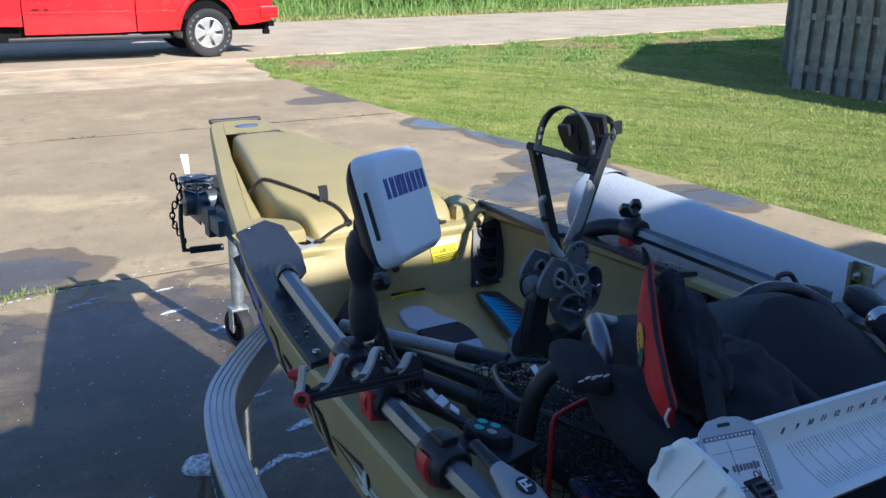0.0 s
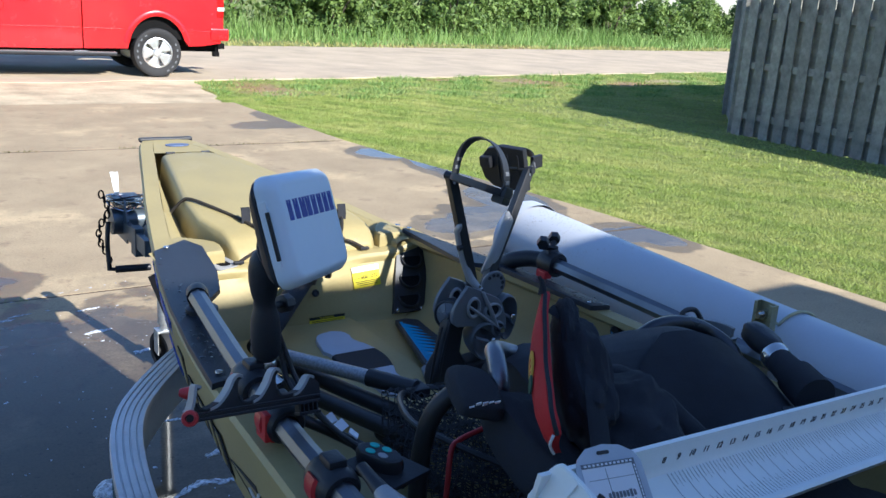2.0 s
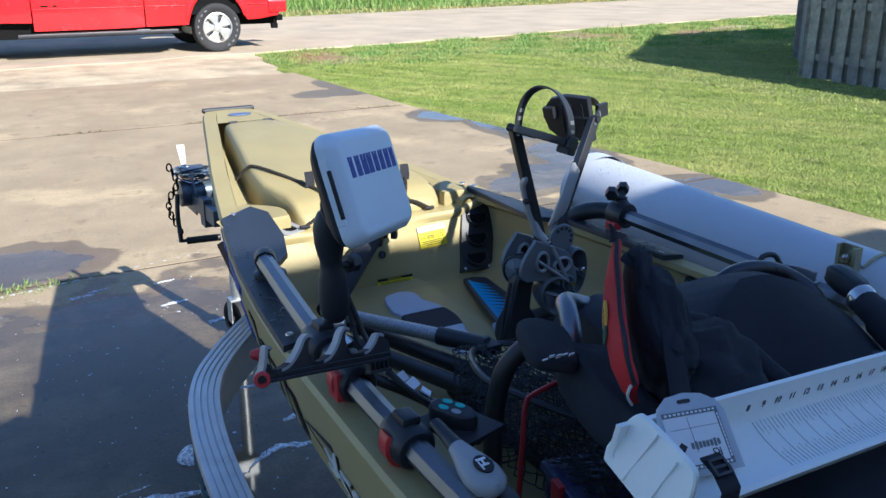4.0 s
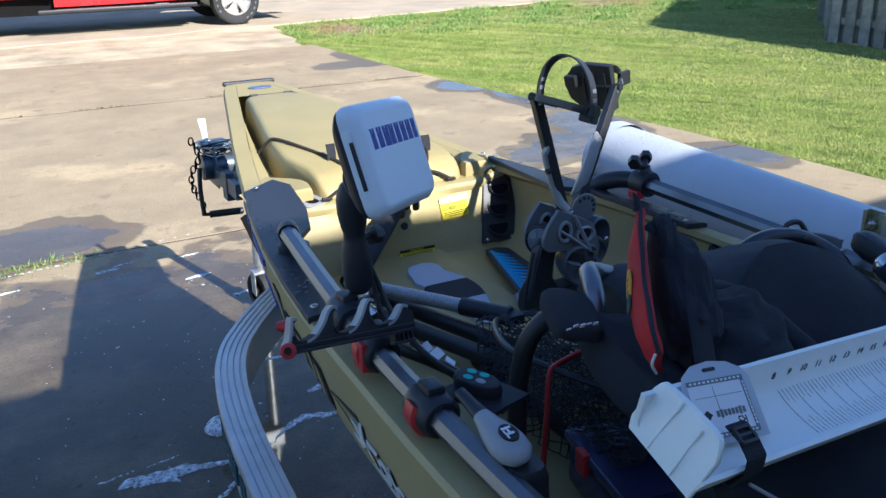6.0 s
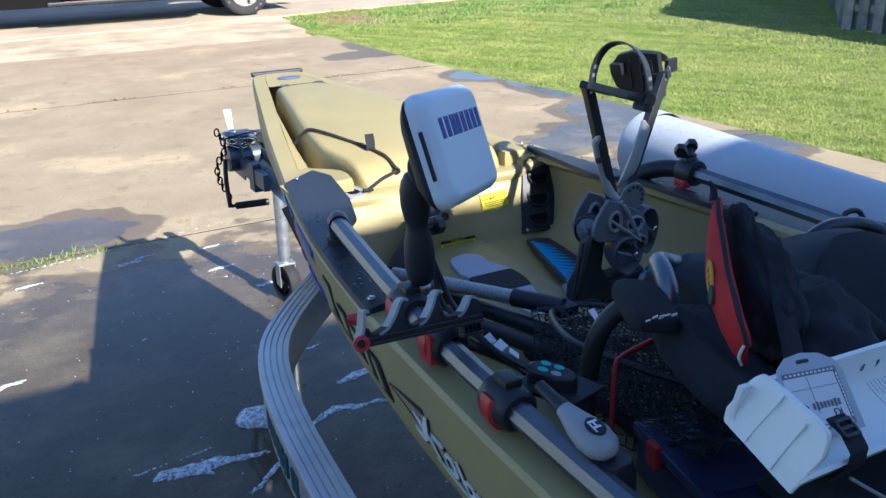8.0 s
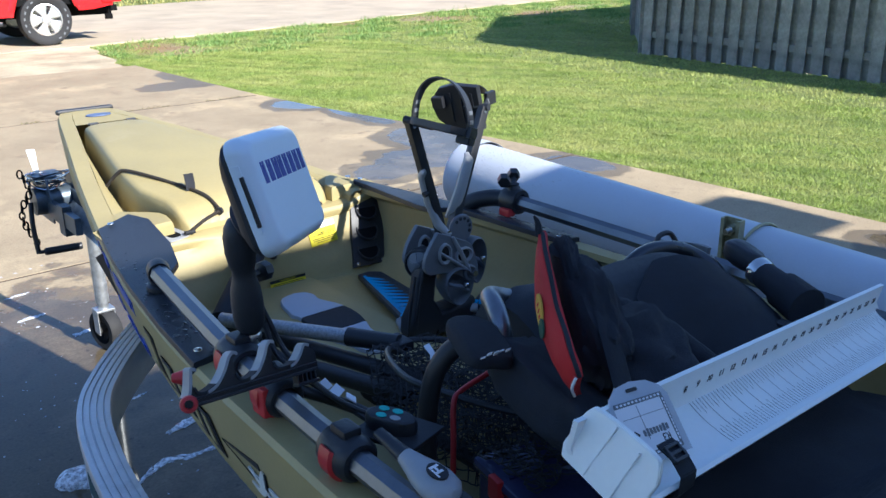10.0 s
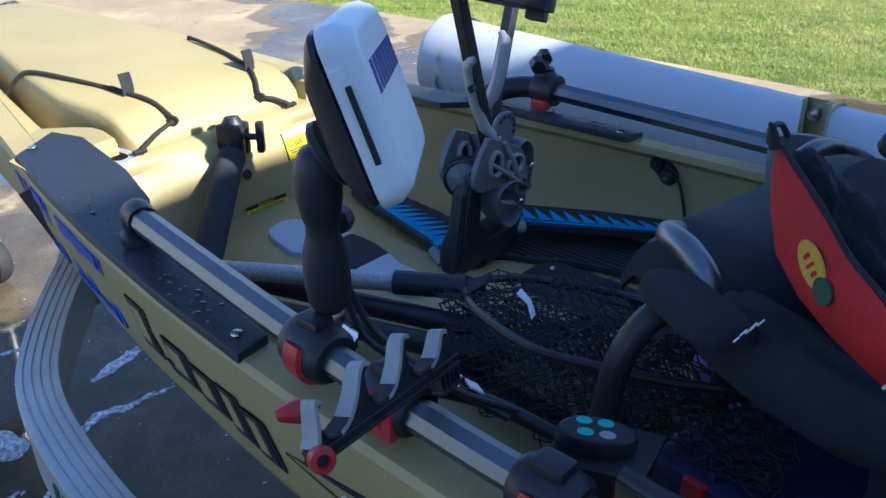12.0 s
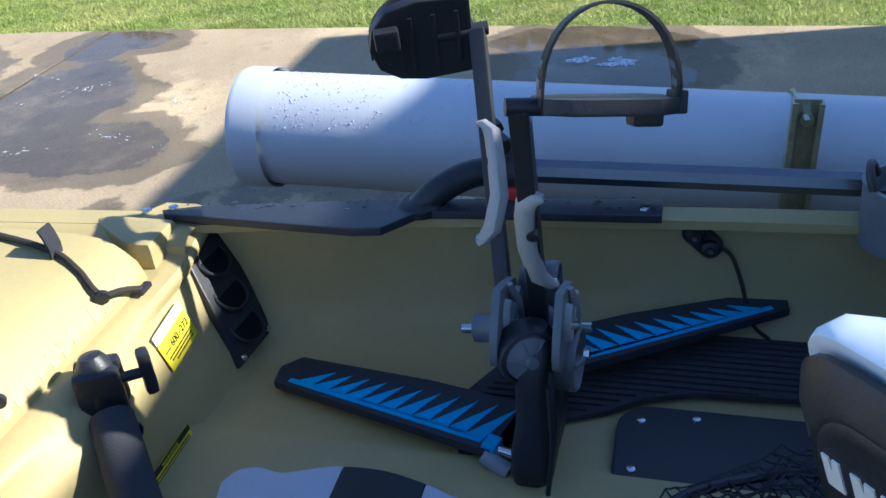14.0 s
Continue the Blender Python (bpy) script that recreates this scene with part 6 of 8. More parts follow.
def rail_clamp(y, label, latch=True, size=1.0):
    p = rail_point(y)
    c = thing("rail_clamp", p, label, "clamp", "rail clamps")
    d = (rail_point(y + 0.05) - rail_point(y - 0.05)).normalized()
    bm = bmesh.new()
    r = 0.0165
    lathe(bm, [(r, -0.03), (0.026 * size, -0.03), (0.031 * size, -0.024), (0.0325 * size, -0.012), (0.0315 * size, 0.0), (0.0325 * size, 0.012), (0.031 * size, 0.024), (0.026 * size, 0.03), (r, 0.03)], p, d, 26, caps=False)
    part("collar", bm, BLACK, c)
    if latch:
        bm = bmesh.new()
        rows = []
        for a in range(150, 251, 10):
            n = Vector((math.cos(radians(a)), 0, math.sin(radians(a))))
            o = p + Vector((n.x, 0, n.z)) * 0.0325 * size
            o2 = p + Vector((n.x, 0, n.z)) * 0.0375 * size
            w = 0.013
            rows.append([o - d * w, o2 - d * (w - 0.003), o2 + d * (w - 0.003), o + d * w])
        loft(bm, rows)
        part("latch", bm, REDP, c, "red clamp latch")
    bm = bmesh.new()
    box(bm, (-0.012, -0.016, 0.022), (0.013, 0.016, 0.036), 0.005, Matrix.Translation(p))
    part("saddle", bm, BLACK, c)
    return c


rail_clamp(1.145, "black rail clamp with red latch under the fish finder arm", size=0.92)
rail_clamp(1.035, "black rail clamp carrying the rod rack", size=0.9)
rail_clamp(0.862, "black rail clamp with red latch carrying the keypad plate", size=0.88)


def rod_rack():
    r = thing("rod_rack", (0.55, 0.985, 1.04), "grey and black rod rack with curved prongs across the rail", "rack")
    start, end = Vector((0.453, 0.976, 1.068)), Vector((0.636, 1.004, 1.047))
    along = (end - start).normalized()
    m = plane_pose(start, along, (0.0, 0.32, 0.95))          # x along the rack, y up and a little back
    if m.to_3x3().col[1].z < 0:
        m = plane_pose(start, along, (0.0, -0.32, -0.95))
    length = (end - start).length
    # each prong: foot of its ramp, tip, height of the tip, height of the cradle before it
    prongs = ((-0.003, 0.009, 0.036, 0.004), (0.025, 0.067, 0.042, 0.005), (0.085, 0.122, 0.0435, 0.006), (0.146, 0.174, 0.028, 0.0065))
    crest, ramps, backs = [], [], []
    for foot, tip, tall, base in prongs:
        run, rise = tip - foot, tall - base
        up = smooth_path([(foot, base, 0), (foot + run * 0.3, base + rise * 0.13, 0), (foot + run * 0.62, base + rise * 0.5, 0), (foot + run * 0.82, base + rise * 0.86, 0), (tip, tall, 0), (tip + 0.006, tall - 0.002, 0), (tip + 0.006, tall - 0.005, 0)], 3)
        down = smooth_path([(tip + 0.0005, tall - 0.008, 0), (tip - 0.001, base + rise * 0.4, 0), (tip + 0.003, base + 0.003, 0), (tip + 0.011, base, 0)], 3)
        ramps.append(up)
        backs.append(down)
        crest += up + (down if tip < 0.17 else [Vector((length + 0.002, tall - 0.012, 0))])
    out = [(-0.004, -0.006)] + [(p.x, p.y) for p in crest] + [(length + 0.003, -0.006)]
    bm = bmesh.new()
    prism(bm, out[::-1], m @ Matrix.Translation((0, 0, -0.0055)), 0.011)
    part("cradle", bm, BLACK, r, "black moulded cradle")
    bm = bmesh.new()
    for y0, y1 in ((-0.009, -0.005), (-0.001, 0.002)):
        box(bm, (-0.004, y0, -0.008), (length + 0.002, y1, 0.008), 0.0015, m)
    part("bar", bm, BLACK, r, "black rack bar with a slotted web")

    def strip(line, wide, thick, lift):
        rings = []
        for i, p in enumerate(line):
            g = (line[min(i + 1, len(line) - 1)] - line[max(i - 1, 0)]).normalized()
            n = Vector((-g.y, g.x, 0))
            w = wide[0] + (wide[1] - wide[0]) * i / (len(line) - 1)
            rings.append([m @ (p + n * a + Vector((0, 0, b))) for a, b in ((-thick, -w), (lift, -w), (lift, w), (-thick, w))])
        bm = bmesh.new()
        loft(bm, rings)
        return bm
    for k in range(4):
        prong = part("prong", strip(ramps[k], (0.0085, 0.0058), 0.003, 0.0008), PALEGREY, r, "grey curved prong")
        if k < 3:
            part("cradle_pad", strip(backs[k][4:] + ramps[k + 1][:4], (0.008, 0.008), 0.001, 0.0016), EVAD, r, "black rubber cradle pad")
        if k:
            bm = bmesh.new()
            x, y = prongs[k][1] - 0.006, prongs[k][2] - 0.011
            lathe(bm, [(0.0022, 0), (0.0022, 0.0008), (0, 0.0008)], m @ Vector((x, y, 0.0055)), m.to_3x3() @ Vector((0, 0, 1)), 10)
            part("pin_hole", bm, INK, prong)
    at, axis = (0.451, 0.964, 1.07), (-0.35, -0.85, 0.35)
    bm = bmesh.new()
    lathe(bm, [(0.0045, -0.006), (0.0093, -0.006), (0.0105, 0.001), (0.0095, 0.005), (0.0055, 0.006), (0.0042, 0.0)], at, axis, 24, caps=False)
    ring = part("end_ring", bm, REDP, r, "red rubber end ring")
    bm = bmesh.new()
    lathe(bm, [(0.0047, 0.0), (0.0047, 0.002), (0.0, 0.002)], at, axis, 16)
    part("ring_core", bm, INK, ring)
    bm = bmesh.new()
    lathe(bm, [(0.0, -0.002), (0.0098, 0.0), (0.0094, 0.004), (0.0062, 0.015), (0.0045, 0.018), (0, 0.0185)], (0.47, 1.008, 1.08), (-0.85, 0.45, 0.05), 18)
    part("end_cone", bm, REDP, r, "red rubber cone")
    bm = bmesh.new()
    for k in range(5):
        box(bm, (length - 0.034 + k * 0.007, -0.02, -0.002), (length - 0.032 + k * 0.007, -0.007, 0.009), 0.0006, m)
    box(bm, (length - 0.036, -0.023, -0.002), (length - 0.001, -0.019, 0.011), 0.001, m)
    part("base_ribs", bm, BLACK, r)
    bm = bmesh.new()
    box(bm, (0.566, 1.012, 0.985), (0.576, 1.045, 1.026), 0.003)
    part("release", bm, REDP, r, "red release tab")


rod_rack()


def keypad():
    k = thing("keypad", (0.65, 0.86, 1.0), "black oval remote keypad with green buttons on a plate", "keypad")
    bm = bmesh.new()
    m = plane_pose((0.66, 0.866, 1.0), (0.5, -0.86, -0.06), (0.85, 0.5, 0.12))
    prism(bm, [(-0.045, -0.026), (0.04, -0.03), (0.06, 0.026), (-0.02, 0.034)], m, 0.006, 0.002)
    part("bracket", bm, BLACK, k)
    bm = bmesh.new()
    out = [(0.034 * math.cos(a), 0.0165 * math.sin(a)) for a in np.linspace(0, 2 * np.pi, 24, endpoint=False)]
    m2 = m @ Matrix.Translation((0, 0, 0.006))
    loft(bm, [[m2 @ Vector((x * s, y * s, z)) for x, y in out] for s, z in ((0.97, 0), (1.0, 0.004), (1.0, 0.012), (0.93, 0.018), (0.8, 0.02))])
    part("body", bm, BLACK, k)
    for i, (u, v) in enumerate(((-0.012, 0.007), (0.006, 0.007), (-0.01, -0.006), (0.008, -0.006))):
        bm = bmesh.new()
        prism(bm, [(u + 0.007 * math.cos(a), v + 0.0045 * math.sin(a)) for a in np.linspace(0, 2 * np.pi, 12, endpoint=False)], m2 @ Matrix.Translation((0, 0, 0.0195)), 0.0015, 0.0004)
        part("button", bm, TEAL if i != 3 else PALEGREY, k)


keypad()


def steering_lever():
    s = thing("steering_lever", (0.62, 0.72, 0.95), "grey teardrop steering lever on a black post", "lever")
    tip, neck = Vector((0.611, 0.684, 1.02)), Vector((0.603, 0.81, 1.046))
    d = (tip - neck).normalized()
    side = Vector((0, 0, 1)).cross(d).normalized()
    up = d.cross(side) * -1 if d.cross(side).z < 0 else d.cross(side)
    rings = []
    for t, w, h in ((0.0, 0.0075, 0.006), (0.024, 0.0085, 0.007), (0.046, 0.0105, 0.009), (0.064, 0.0155, 0.011), (0.08, 0.0205, 0.014), (0.097, 0.0235, 0.015), (0.113, 0.0215, 0.014), (0.123, 0.0135, 0.01), (0.127, 0.004, 0.003)):
        o = neck + d * t
        rings.append([o + side * w * math.cos(a) + up * (h * math.sin(a)) for a in np.linspace(0, 2 * np.pi, 20, endpoint=False)])
    bm = bmesh.new()
    loft(bm, rings[2:])
    part("grip", bm, PALEGREY, s, "grey teardrop grip")
    bm = bmesh.new()
    loft(bm, rings[:3])
    part("stem", bm, BLACK, s)
    bm = bmesh.new()
    o = neck + d * 0.096 + up * 0.0145
    prism(bm, [(0.0135 * math.cos(a), 0.0105 * math.sin(a)) for a in np.linspace(0, 2 * np.pi, 20, endpoint=False)], plane_pose(o, d, side * -1 if d.cross(side * -1).z > 0 else side), 0.0022, 0.0006)
    badge = part("badge", bm, INK, s, "black oval badge")
    bm = bmesh.new()
    pm = plane_pose(o, d, side * -1 if d.cross(side * -1).z > 0 else side)
    for a0, a1, b0, b1 in ((-0.008, -0.005, -0.006, 0.006), (-0.006, 0.003, -0.001, 0.0015), (0.001, 0.004, -0.006, 0.005), (-0.004, 0.009, -0.006, -0.004)):
        box(bm, (a0, b0, 0.0021), (a1, b1, 0.0028), 0, pm)
    part("badge_mark", bm, PAPER, badge)
    bm = bmesh.new()
    loft(bm, [[Vector((x, y, z)) for x, y in rounded(w, l, 0.012, 3, 0.618, 0.7)] for z, w, l in ((0.9, 0.042, 0.056), (0.97, 0.044, 0.06), (1.0, 0.042, 0.058), (1.012, 0.036, 0.05))])
    part("post", bm, BLACK, s, "black clamp post")


steering_lever()


# reflector-taped cable end, two dark rods, landing net
def rods():
    for a, b in (((0.81, 1.63, 0.835), (0.935, 1.19, 0.85)), ((0.762, 1.57, 0.835), (0.885, 1.16, 0.85))):
        r = thing("paddle_shaft", a, "dark tubular paddle shaft lying on the cockpit floor", "paddle", "paddle shafts")
        e = Vector(a) + (Vector(b) - Vector(a)) * 1.0
        bm = bmesh.new()
        tube(bm, [a, b], 0.0155, 14)
        part("shaft", bm, BLACK, r)
        bm = bmesh.new()
        d = (e - Vector(a)).normalized()
        cyl(bm, e - d * 0.04, e + d * 0.02, 0.018, seg=14, bevel=0.003)
        part("ferrule", bm, BLACK, r)


rods()


def landing_net():
    n = thing("landing_net", (0.95, 1.2, 0.82), "black landing net with silver patterned handle in the cockpit", "net")
    a, b, c = Vector((0.775, 1.585, 0.872)), Vector((0.905, 1.34, 0.884)), Vector((0.952, 1.25, 0.888))
    bm = bmesh.new()
    tube(bm, [a, b], 0.0135, 16)
    part("handle", bm, CARBON, n, "silver patterned handle tube")
    bm = bmesh.new()
    tube(bm, [b, (b + c) / 2, c], [0.0175, 0.0165], 14)
    box(bm, (-0.02, -0.02, -0.012), (0.02, 0.03, 0.008), 0.005, Matrix.Translation(c))
    part("yoke", bm, BLACK, n, "black yoke")
    hoop = [c, (0.87, 1.17, 0.925), (0.82, 1.05, 0.945), (0.835, 0.965, 0.948), (0.87, 0.9, 0.94), (0.93, 0.82, 0.935), (1.0, 0.86, 0.92), (1.06, 0.97, 0.9), (1.07, 1.08, 0.89), (1.03, 1.2, 0.887), (0.985, 1.25, 0.886), c]
    bm = bmesh.new()
    tube(bm, hoop, 0.0055, 8, 5)
    part("hoop", bm, BLACK, n)
    # knotted mesh, sagging in folds
    rnd = random.Random(21)
    bm = bmesh.new()
    nu, nv = 40, 44
    for layer in range(4):
        grid = {}
        ph = layer * 3.7
        for i in range(nu + 1):
            for j in range(nv + 1):
                x, y = 0.80 + 0.29 * i / nu, 0.8 + 0.47 * j / nv
                q = math.hypot((x - 0.95) / 0.14, (y - 1.04) / 0.235)
                if q < 1.0 + 0.12 * noise.noise((x * 9, y * 9, ph)):
                    z = 0.828 + 0.02 * layer + 0.03 * noise.noise((x * 12, y * 12, ph)) + 0.014 * noise.noise((x * 38, y * 38, ph))
                    z += 0.03 * max(0, 1 - q)
                    grid[i, j] = Vector((x + 0.014 * noise.noise((x * 28, y * 28, ph)), y + 0.014 * noise.noise((x * 28, y * 28, ph + 5)), max(z, 0.818)))
        for (i, j), p in grid.items():
            if (i + j) % 2:
                continue
            for di, dj in ((1, 1), (1, -1)):
                q = grid.get((i + di, j + dj))
                if q:
                    tube(bm, [p, (p + q) / 2 + Vector((0, 0, -0.0015)), q], 0.0012, 3)
    tagged(part("netting", bm, NET, n, "black knotted netting", 0), kind="stuff")
    bm = bmesh.new()
    loft(bm, [[Vector((0.927 + dx, 1.118 + dy, 0.905 + dz)) for dx, dy, dz in ((-0.007, 0, 0), (0.007, 0.003, 0), (0.007, 0.004, 0.002), (-0.007, 0.001, 0.002))], [Vector((0.934 + dx, 1.13 + dy, 0.918 + dz)) for dx, dy, dz in ((-0.006, 0, 0), (0.006, 0.003, 0), (0.006, 0.004, 0.002), (-0.006, 0.001, 0.002))], [Vector((0.935 + dx, 1.147 + dy, 0.926 + dz)) for dx, dy, dz in ((-0.007, 0, 0), (0.007, 0.003, 0), (0.007, 0.004, 0.002), (-0.007, 0.001, 0.002))]])
    part("care_tag", bm, PAPER, n, "white care tag")


landing_net()


def red_rod():
    r = thing("red_tube_frame", (0.83, 0.95, 0.82), "thin red bent tube frame in the cockpit", "tube")
    bm = bmesh.new()
    tube(bm, [(0.985, 0.962, 0.975), (0.9, 0.957, 0.963), (0.845, 0.955, 0.953), (0.828, 0.95, 0.94), (0.815, 0.935, 0.89), (0.8, 0.92, 0.81)], 0.0042, 10, 4)
    part("tube", bm, REDP, r)


red_rod()


def taped_cable():
    c = thing("taped_cable", (0.7, 1.05, 0.93), "black cable bundle with white reflective tape ends", "cable")
    bm = bmesh.new()
    tube(bm, [(0.62, 1.1, 0.99), (0.66, 1.085, 0.965), (0.7, 1.06, 0.945), (0.735, 1.02, 0.925), (0.76, 0.96, 0.9)], 0.0085, 10, 5)
    part("bundle", bm, BLACK, c)
    for i, (x, y, z) in enumerate(((0.69, 1.075, 0.956), (0.702, 1.058, 0.952), (0.716, 1.042, 0.944), (0.672, 1.092, 0.962))):
        bm = bmesh.new()
        box(bm, (-0.012, -0.008, -0.001), (0.012, 0.008, 0.001), 0.0, Matrix.Translation((x, y, z + 0.008)) @ Euler((0.6, 0.3 * i - 0.4, 0.5 * i)).to_matrix().to_4x4())
        part("tape_end", bm, PAPER, c, "white reflective tape")


taped_cable()


# ---- pedal drive lying in the cockpit ----
def lump(bm, c, r, seed, amount=0.12, scale=6.0, u=28, v=18, power=0.8, m=None):
    """A soft cushion-like body with folds."""
    t = bmesh.new()
    bmesh.ops.create_uvsphere(t, u_segments=u, v_segments=v, radius=1.0)
    for w in t.verts:
        p = w.co.copy()
        q = Vector([math.copysign(abs(a) ** power, a) for a in p])
        n = noise.noise(Vector((p.x * 1.6 + seed, p.y * 1.6, p.z * 1.6)) * scale / 6) + 0.5 * noise.noise(Vector((p.x * 4 + seed, p.y * 4, p.z * 4)) * scale / 6)
        q *= 1 + amount * n
        w.co = Vector((q.x * r[0], q.y * r[1], q.z * r[2]))
    if m is not None:
        bmesh.ops.transform(t, matrix=m, verts=t.verts)
    bmesh.ops.translate(t, vec=Vector(c), verts=t.verts)
    merge(bm, t)
    return bm


def strap_loop(bm, a, b, top, width_axis, w=0.013, t=0.0018, n=14):
    """A flat strap arching from a over top to b."""
    a, b, top = Vector(a), Vector(b), Vector(top)
    k = Vector(width_axis).normalized()
    mid = (a + b) / 2
    rings = []
    pts = []
    for i in range(n + 1):
        s = math.pi * i / n
        pts.append(mid + (a - mid) * math.cos(s) + (top - mid) * math.sin(s) ** 0.8)
    for i, p in enumerate(pts):
        d = (pts[min(i + 1, n)] - pts[max(i - 1, 0)]).normalized()
        o = d.cross(k).normalized()
        rings.append([p - k * w - o * t, p + k * w - o * t, p + k * w + o * t, p - k * w + o * t])
    loft(bm, rings)
    return pts


def pedal_drive():
    d = thing("pedal_drive", (1.12, 1.4, 0.8), "grey and black kayak pedal drive with two printed fins", "pedal drive")
    ax0, ax1 = Vector((1.203, 1.333, 0.934)), Vector((1.206, 1.48, 0.916))
    axis = (ax1 - ax0).normalized()
    c = (ax0 + ax1) / 2
    bm = bmesh.new()
    cyl(bm, ax0 - axis * 0.002, ax1 + axis * 0.002, 0.006, seg=14)
    part("axle", bm, STEEL, d, "steel axle")
    for p, s in ((ax0, 1), (ax1, -1)):
        bm = bmesh.new()
        lathe(bm, [(0.012, 0.012), (0.0165, 0.014), (0.0175, 0.034), (0.026, 0.045), (0.028, 0.05)], p, axis * s, 20, caps=False)
        part("hub", bm, GREY, d)
    # side plates: open spider shapes with a ring boss
    out = [(1.126, 1.03), (1.156, 1.018), (1.185, 1.004), (1.208, 0.991), (1.222, 0.96), (1.228, 0.935), (1.222, 0.912), (1.205, 0.91), (1.18, 0.93), (1.14, 0.944), (1.105, 0.948), (1.092, 0.966), (1.1, 0.995)]
    for y0 in (1.352, 1.416):
        m = plane_pose((0, y0 + 0.009, 0), (1, 0, 0), (0, 0, 1))
        bm = bmesh.new()
        sm = smooth_path([(x, z, 0) for x, z in out + out[:1]], 3)[:-1]
        prism(bm, [(q.x, q.y) for q in sm], m, 0.009, 0.003)
        plate = part("side_plate", bm, GREY, d, "grey side plate")
        for x, z, rx, rz in ((1.188, 0.972, 0.02, 0.015), (1.14, 0.985, 0.014, 0.02)):
            bm = bmesh.new()
            loft(bm, [[Vector((x + rx * k * math.cos(a), y0 - h, z + rz * k * math.sin(a))) for a in np.linspace(0, 2 * np.pi, 22, endpoint=False)] for k, h in ((1.12, -0.001), (1.08, 0.006), (0.95, 0.007), (0.8, 0.004), (0.7, -0.004))], caps=False)
            ringp = part("boss_ring", bm, PALEGREY, plate)
            bm = bmesh.new()
            prism(bm, [(x + rx * 0.8 * math.cos(a), z + rz * 0.8 * math.sin(a)) for a in np.linspace(0, 2 * np.pi, 18, endpoint=False)], m @ Matrix.Translation((0, 0, 0.009)), 0.0012)
            part("boss_hole", bm, BLACK, plate)
        for a0, a1 in (((1.2, 0.936), (1.128, 0.99)), ((1.2, 0.936), (1.16, 1.015))):
            bm = bmesh.new()
            tube(bm, [(a0[0], y0 - 0.002, a0[1]), ((a0[0] + a1[0]) / 2, y0 - 0.006, (a0[1] + a1[1]) / 2), (a1[0], y0 - 0.001, a1[1])], [0.007, 0.0045], 10, 4, 0.6)
            part("spider_arm", bm, PALEGREY, plate)
    # oval guards with a raised rim and a hollow middle
    for x, y, z, rx, rz, lean in ((1.172, 1.35, 0.91, 0.033, 0.04, 0.25), (1.246, 1.382, 0.94, 0.024, 0.05, 0.1)):
        bm = bmesh.new()
        rings = []
        for k, h in ((0.8, -0.036), (0.95, -0.022), (1.0, 0.0), (1.0, 0.006), (0.94, 0.009), (0.88, 0.004), (0.77, -0.014), (0.45, -0.026), (0.02, -0.029)):
            rings.append([Vector((x + rx * k * math.cos(a) * (1 + 0.22 * math.sin(a)), y - h - lean * rx * k * math.cos(a) * 0.4, z + rz * k * math.sin(a))) for a in np.linspace(0, 2 * np.pi, 28, endpoint=False)])
        loft(bm, rings)
        cup = part("guard_cup", bm, GREY, d, "grey hollow guard cup")
        bm = bmesh.new()
        tube(bm, [(x - rx * 0.8, y - 0.004, z + rz * 0.3), (x, y - 0.008, z + rz * 0.05), (x + rx * 0.75, y - 0.004, z - rz * 0.35)], [0.0045, 0.0075, 0.0045], 10, 0, 0.6)
        part("cup_strut", bm, GREY, cup)
        bm = bmesh.new()
        lathe(bm, [(0.0065, 0.0), (0.0065, 0.006), (0.004, 0.008), (0.0, 0.008)], (x + rx * 0.3, y - 0.012, z + rz * 0.1), (0, -1, 0), 6)
        part("bolt", bm, STEEL, cup)
    # adjuster sector with its row of holes
    bm = bmesh.new()
    lathe(bm, [(0.0, -0.004), (0.028, -0.004), (0.03, 0.0), (0.028, 0.004), (0.0, 0.004)], (1.222, 1.4, 1.008), (0, -1, 0), 26)
    sector = part("adjuster_sector", bm, GREY, d)
    for k in range(6):
        a = radians(-20 + k * 30)
        bm = bmesh.new()
        lathe(bm, [(0.0038, 0.0), (0.0038, 0.0012), (0.0, 0.0012)], (1.222 + 0.021 * math.cos(a), 1.3965, 1.008 + 0.021 * math.sin(a)), (0, -1, 0), 10)
        part("sector_hole", bm, BLACK, sector)
    # chain drum with a pale domed cap
    face = Vector((-0.86, -0.5, 0.1)).normalized()
    o = Vector((1.108, 1.388, 0.962))
    bm = bmesh.new()
    lathe(bm, [(0.0, -0.026), (0.026, -0.026), (0.031, -0.022), (0.0325, 0.0), (0.031, 0.006), (0.028, 0.007), (0.027, 0.003), (0.0, 0.003)], o, face, 28)
    drum = part("drum", bm, BLACK, d)
    bm = bmesh.new()
    lathe(bm, [(0.0265, 0.003), (0.025, 0.006), (0.012, 0.011), (0.007, 0.012), (0.006, 0.018), (0.0, 0.019)], o, face, 24)
    cap = part("drum_cap", bm, GREY, drum, "grey ribbed cap")
    for k in range(6):
        a = radians(k * 60 + 12)
        ua, ub = axes(face)
        q = ua * math.cos(a) + ub * math.sin(a)
        bm = bmesh.new()
        tube(bm, [o + face * 0.0065 + q * 0.024, o + face * 0.012 + q * 0.008], 0.0014, 6)
        part("cap_rib", bm, GREY, cap)
    # mast and foot, black, standing on the floor
    bm = bmesh.new()
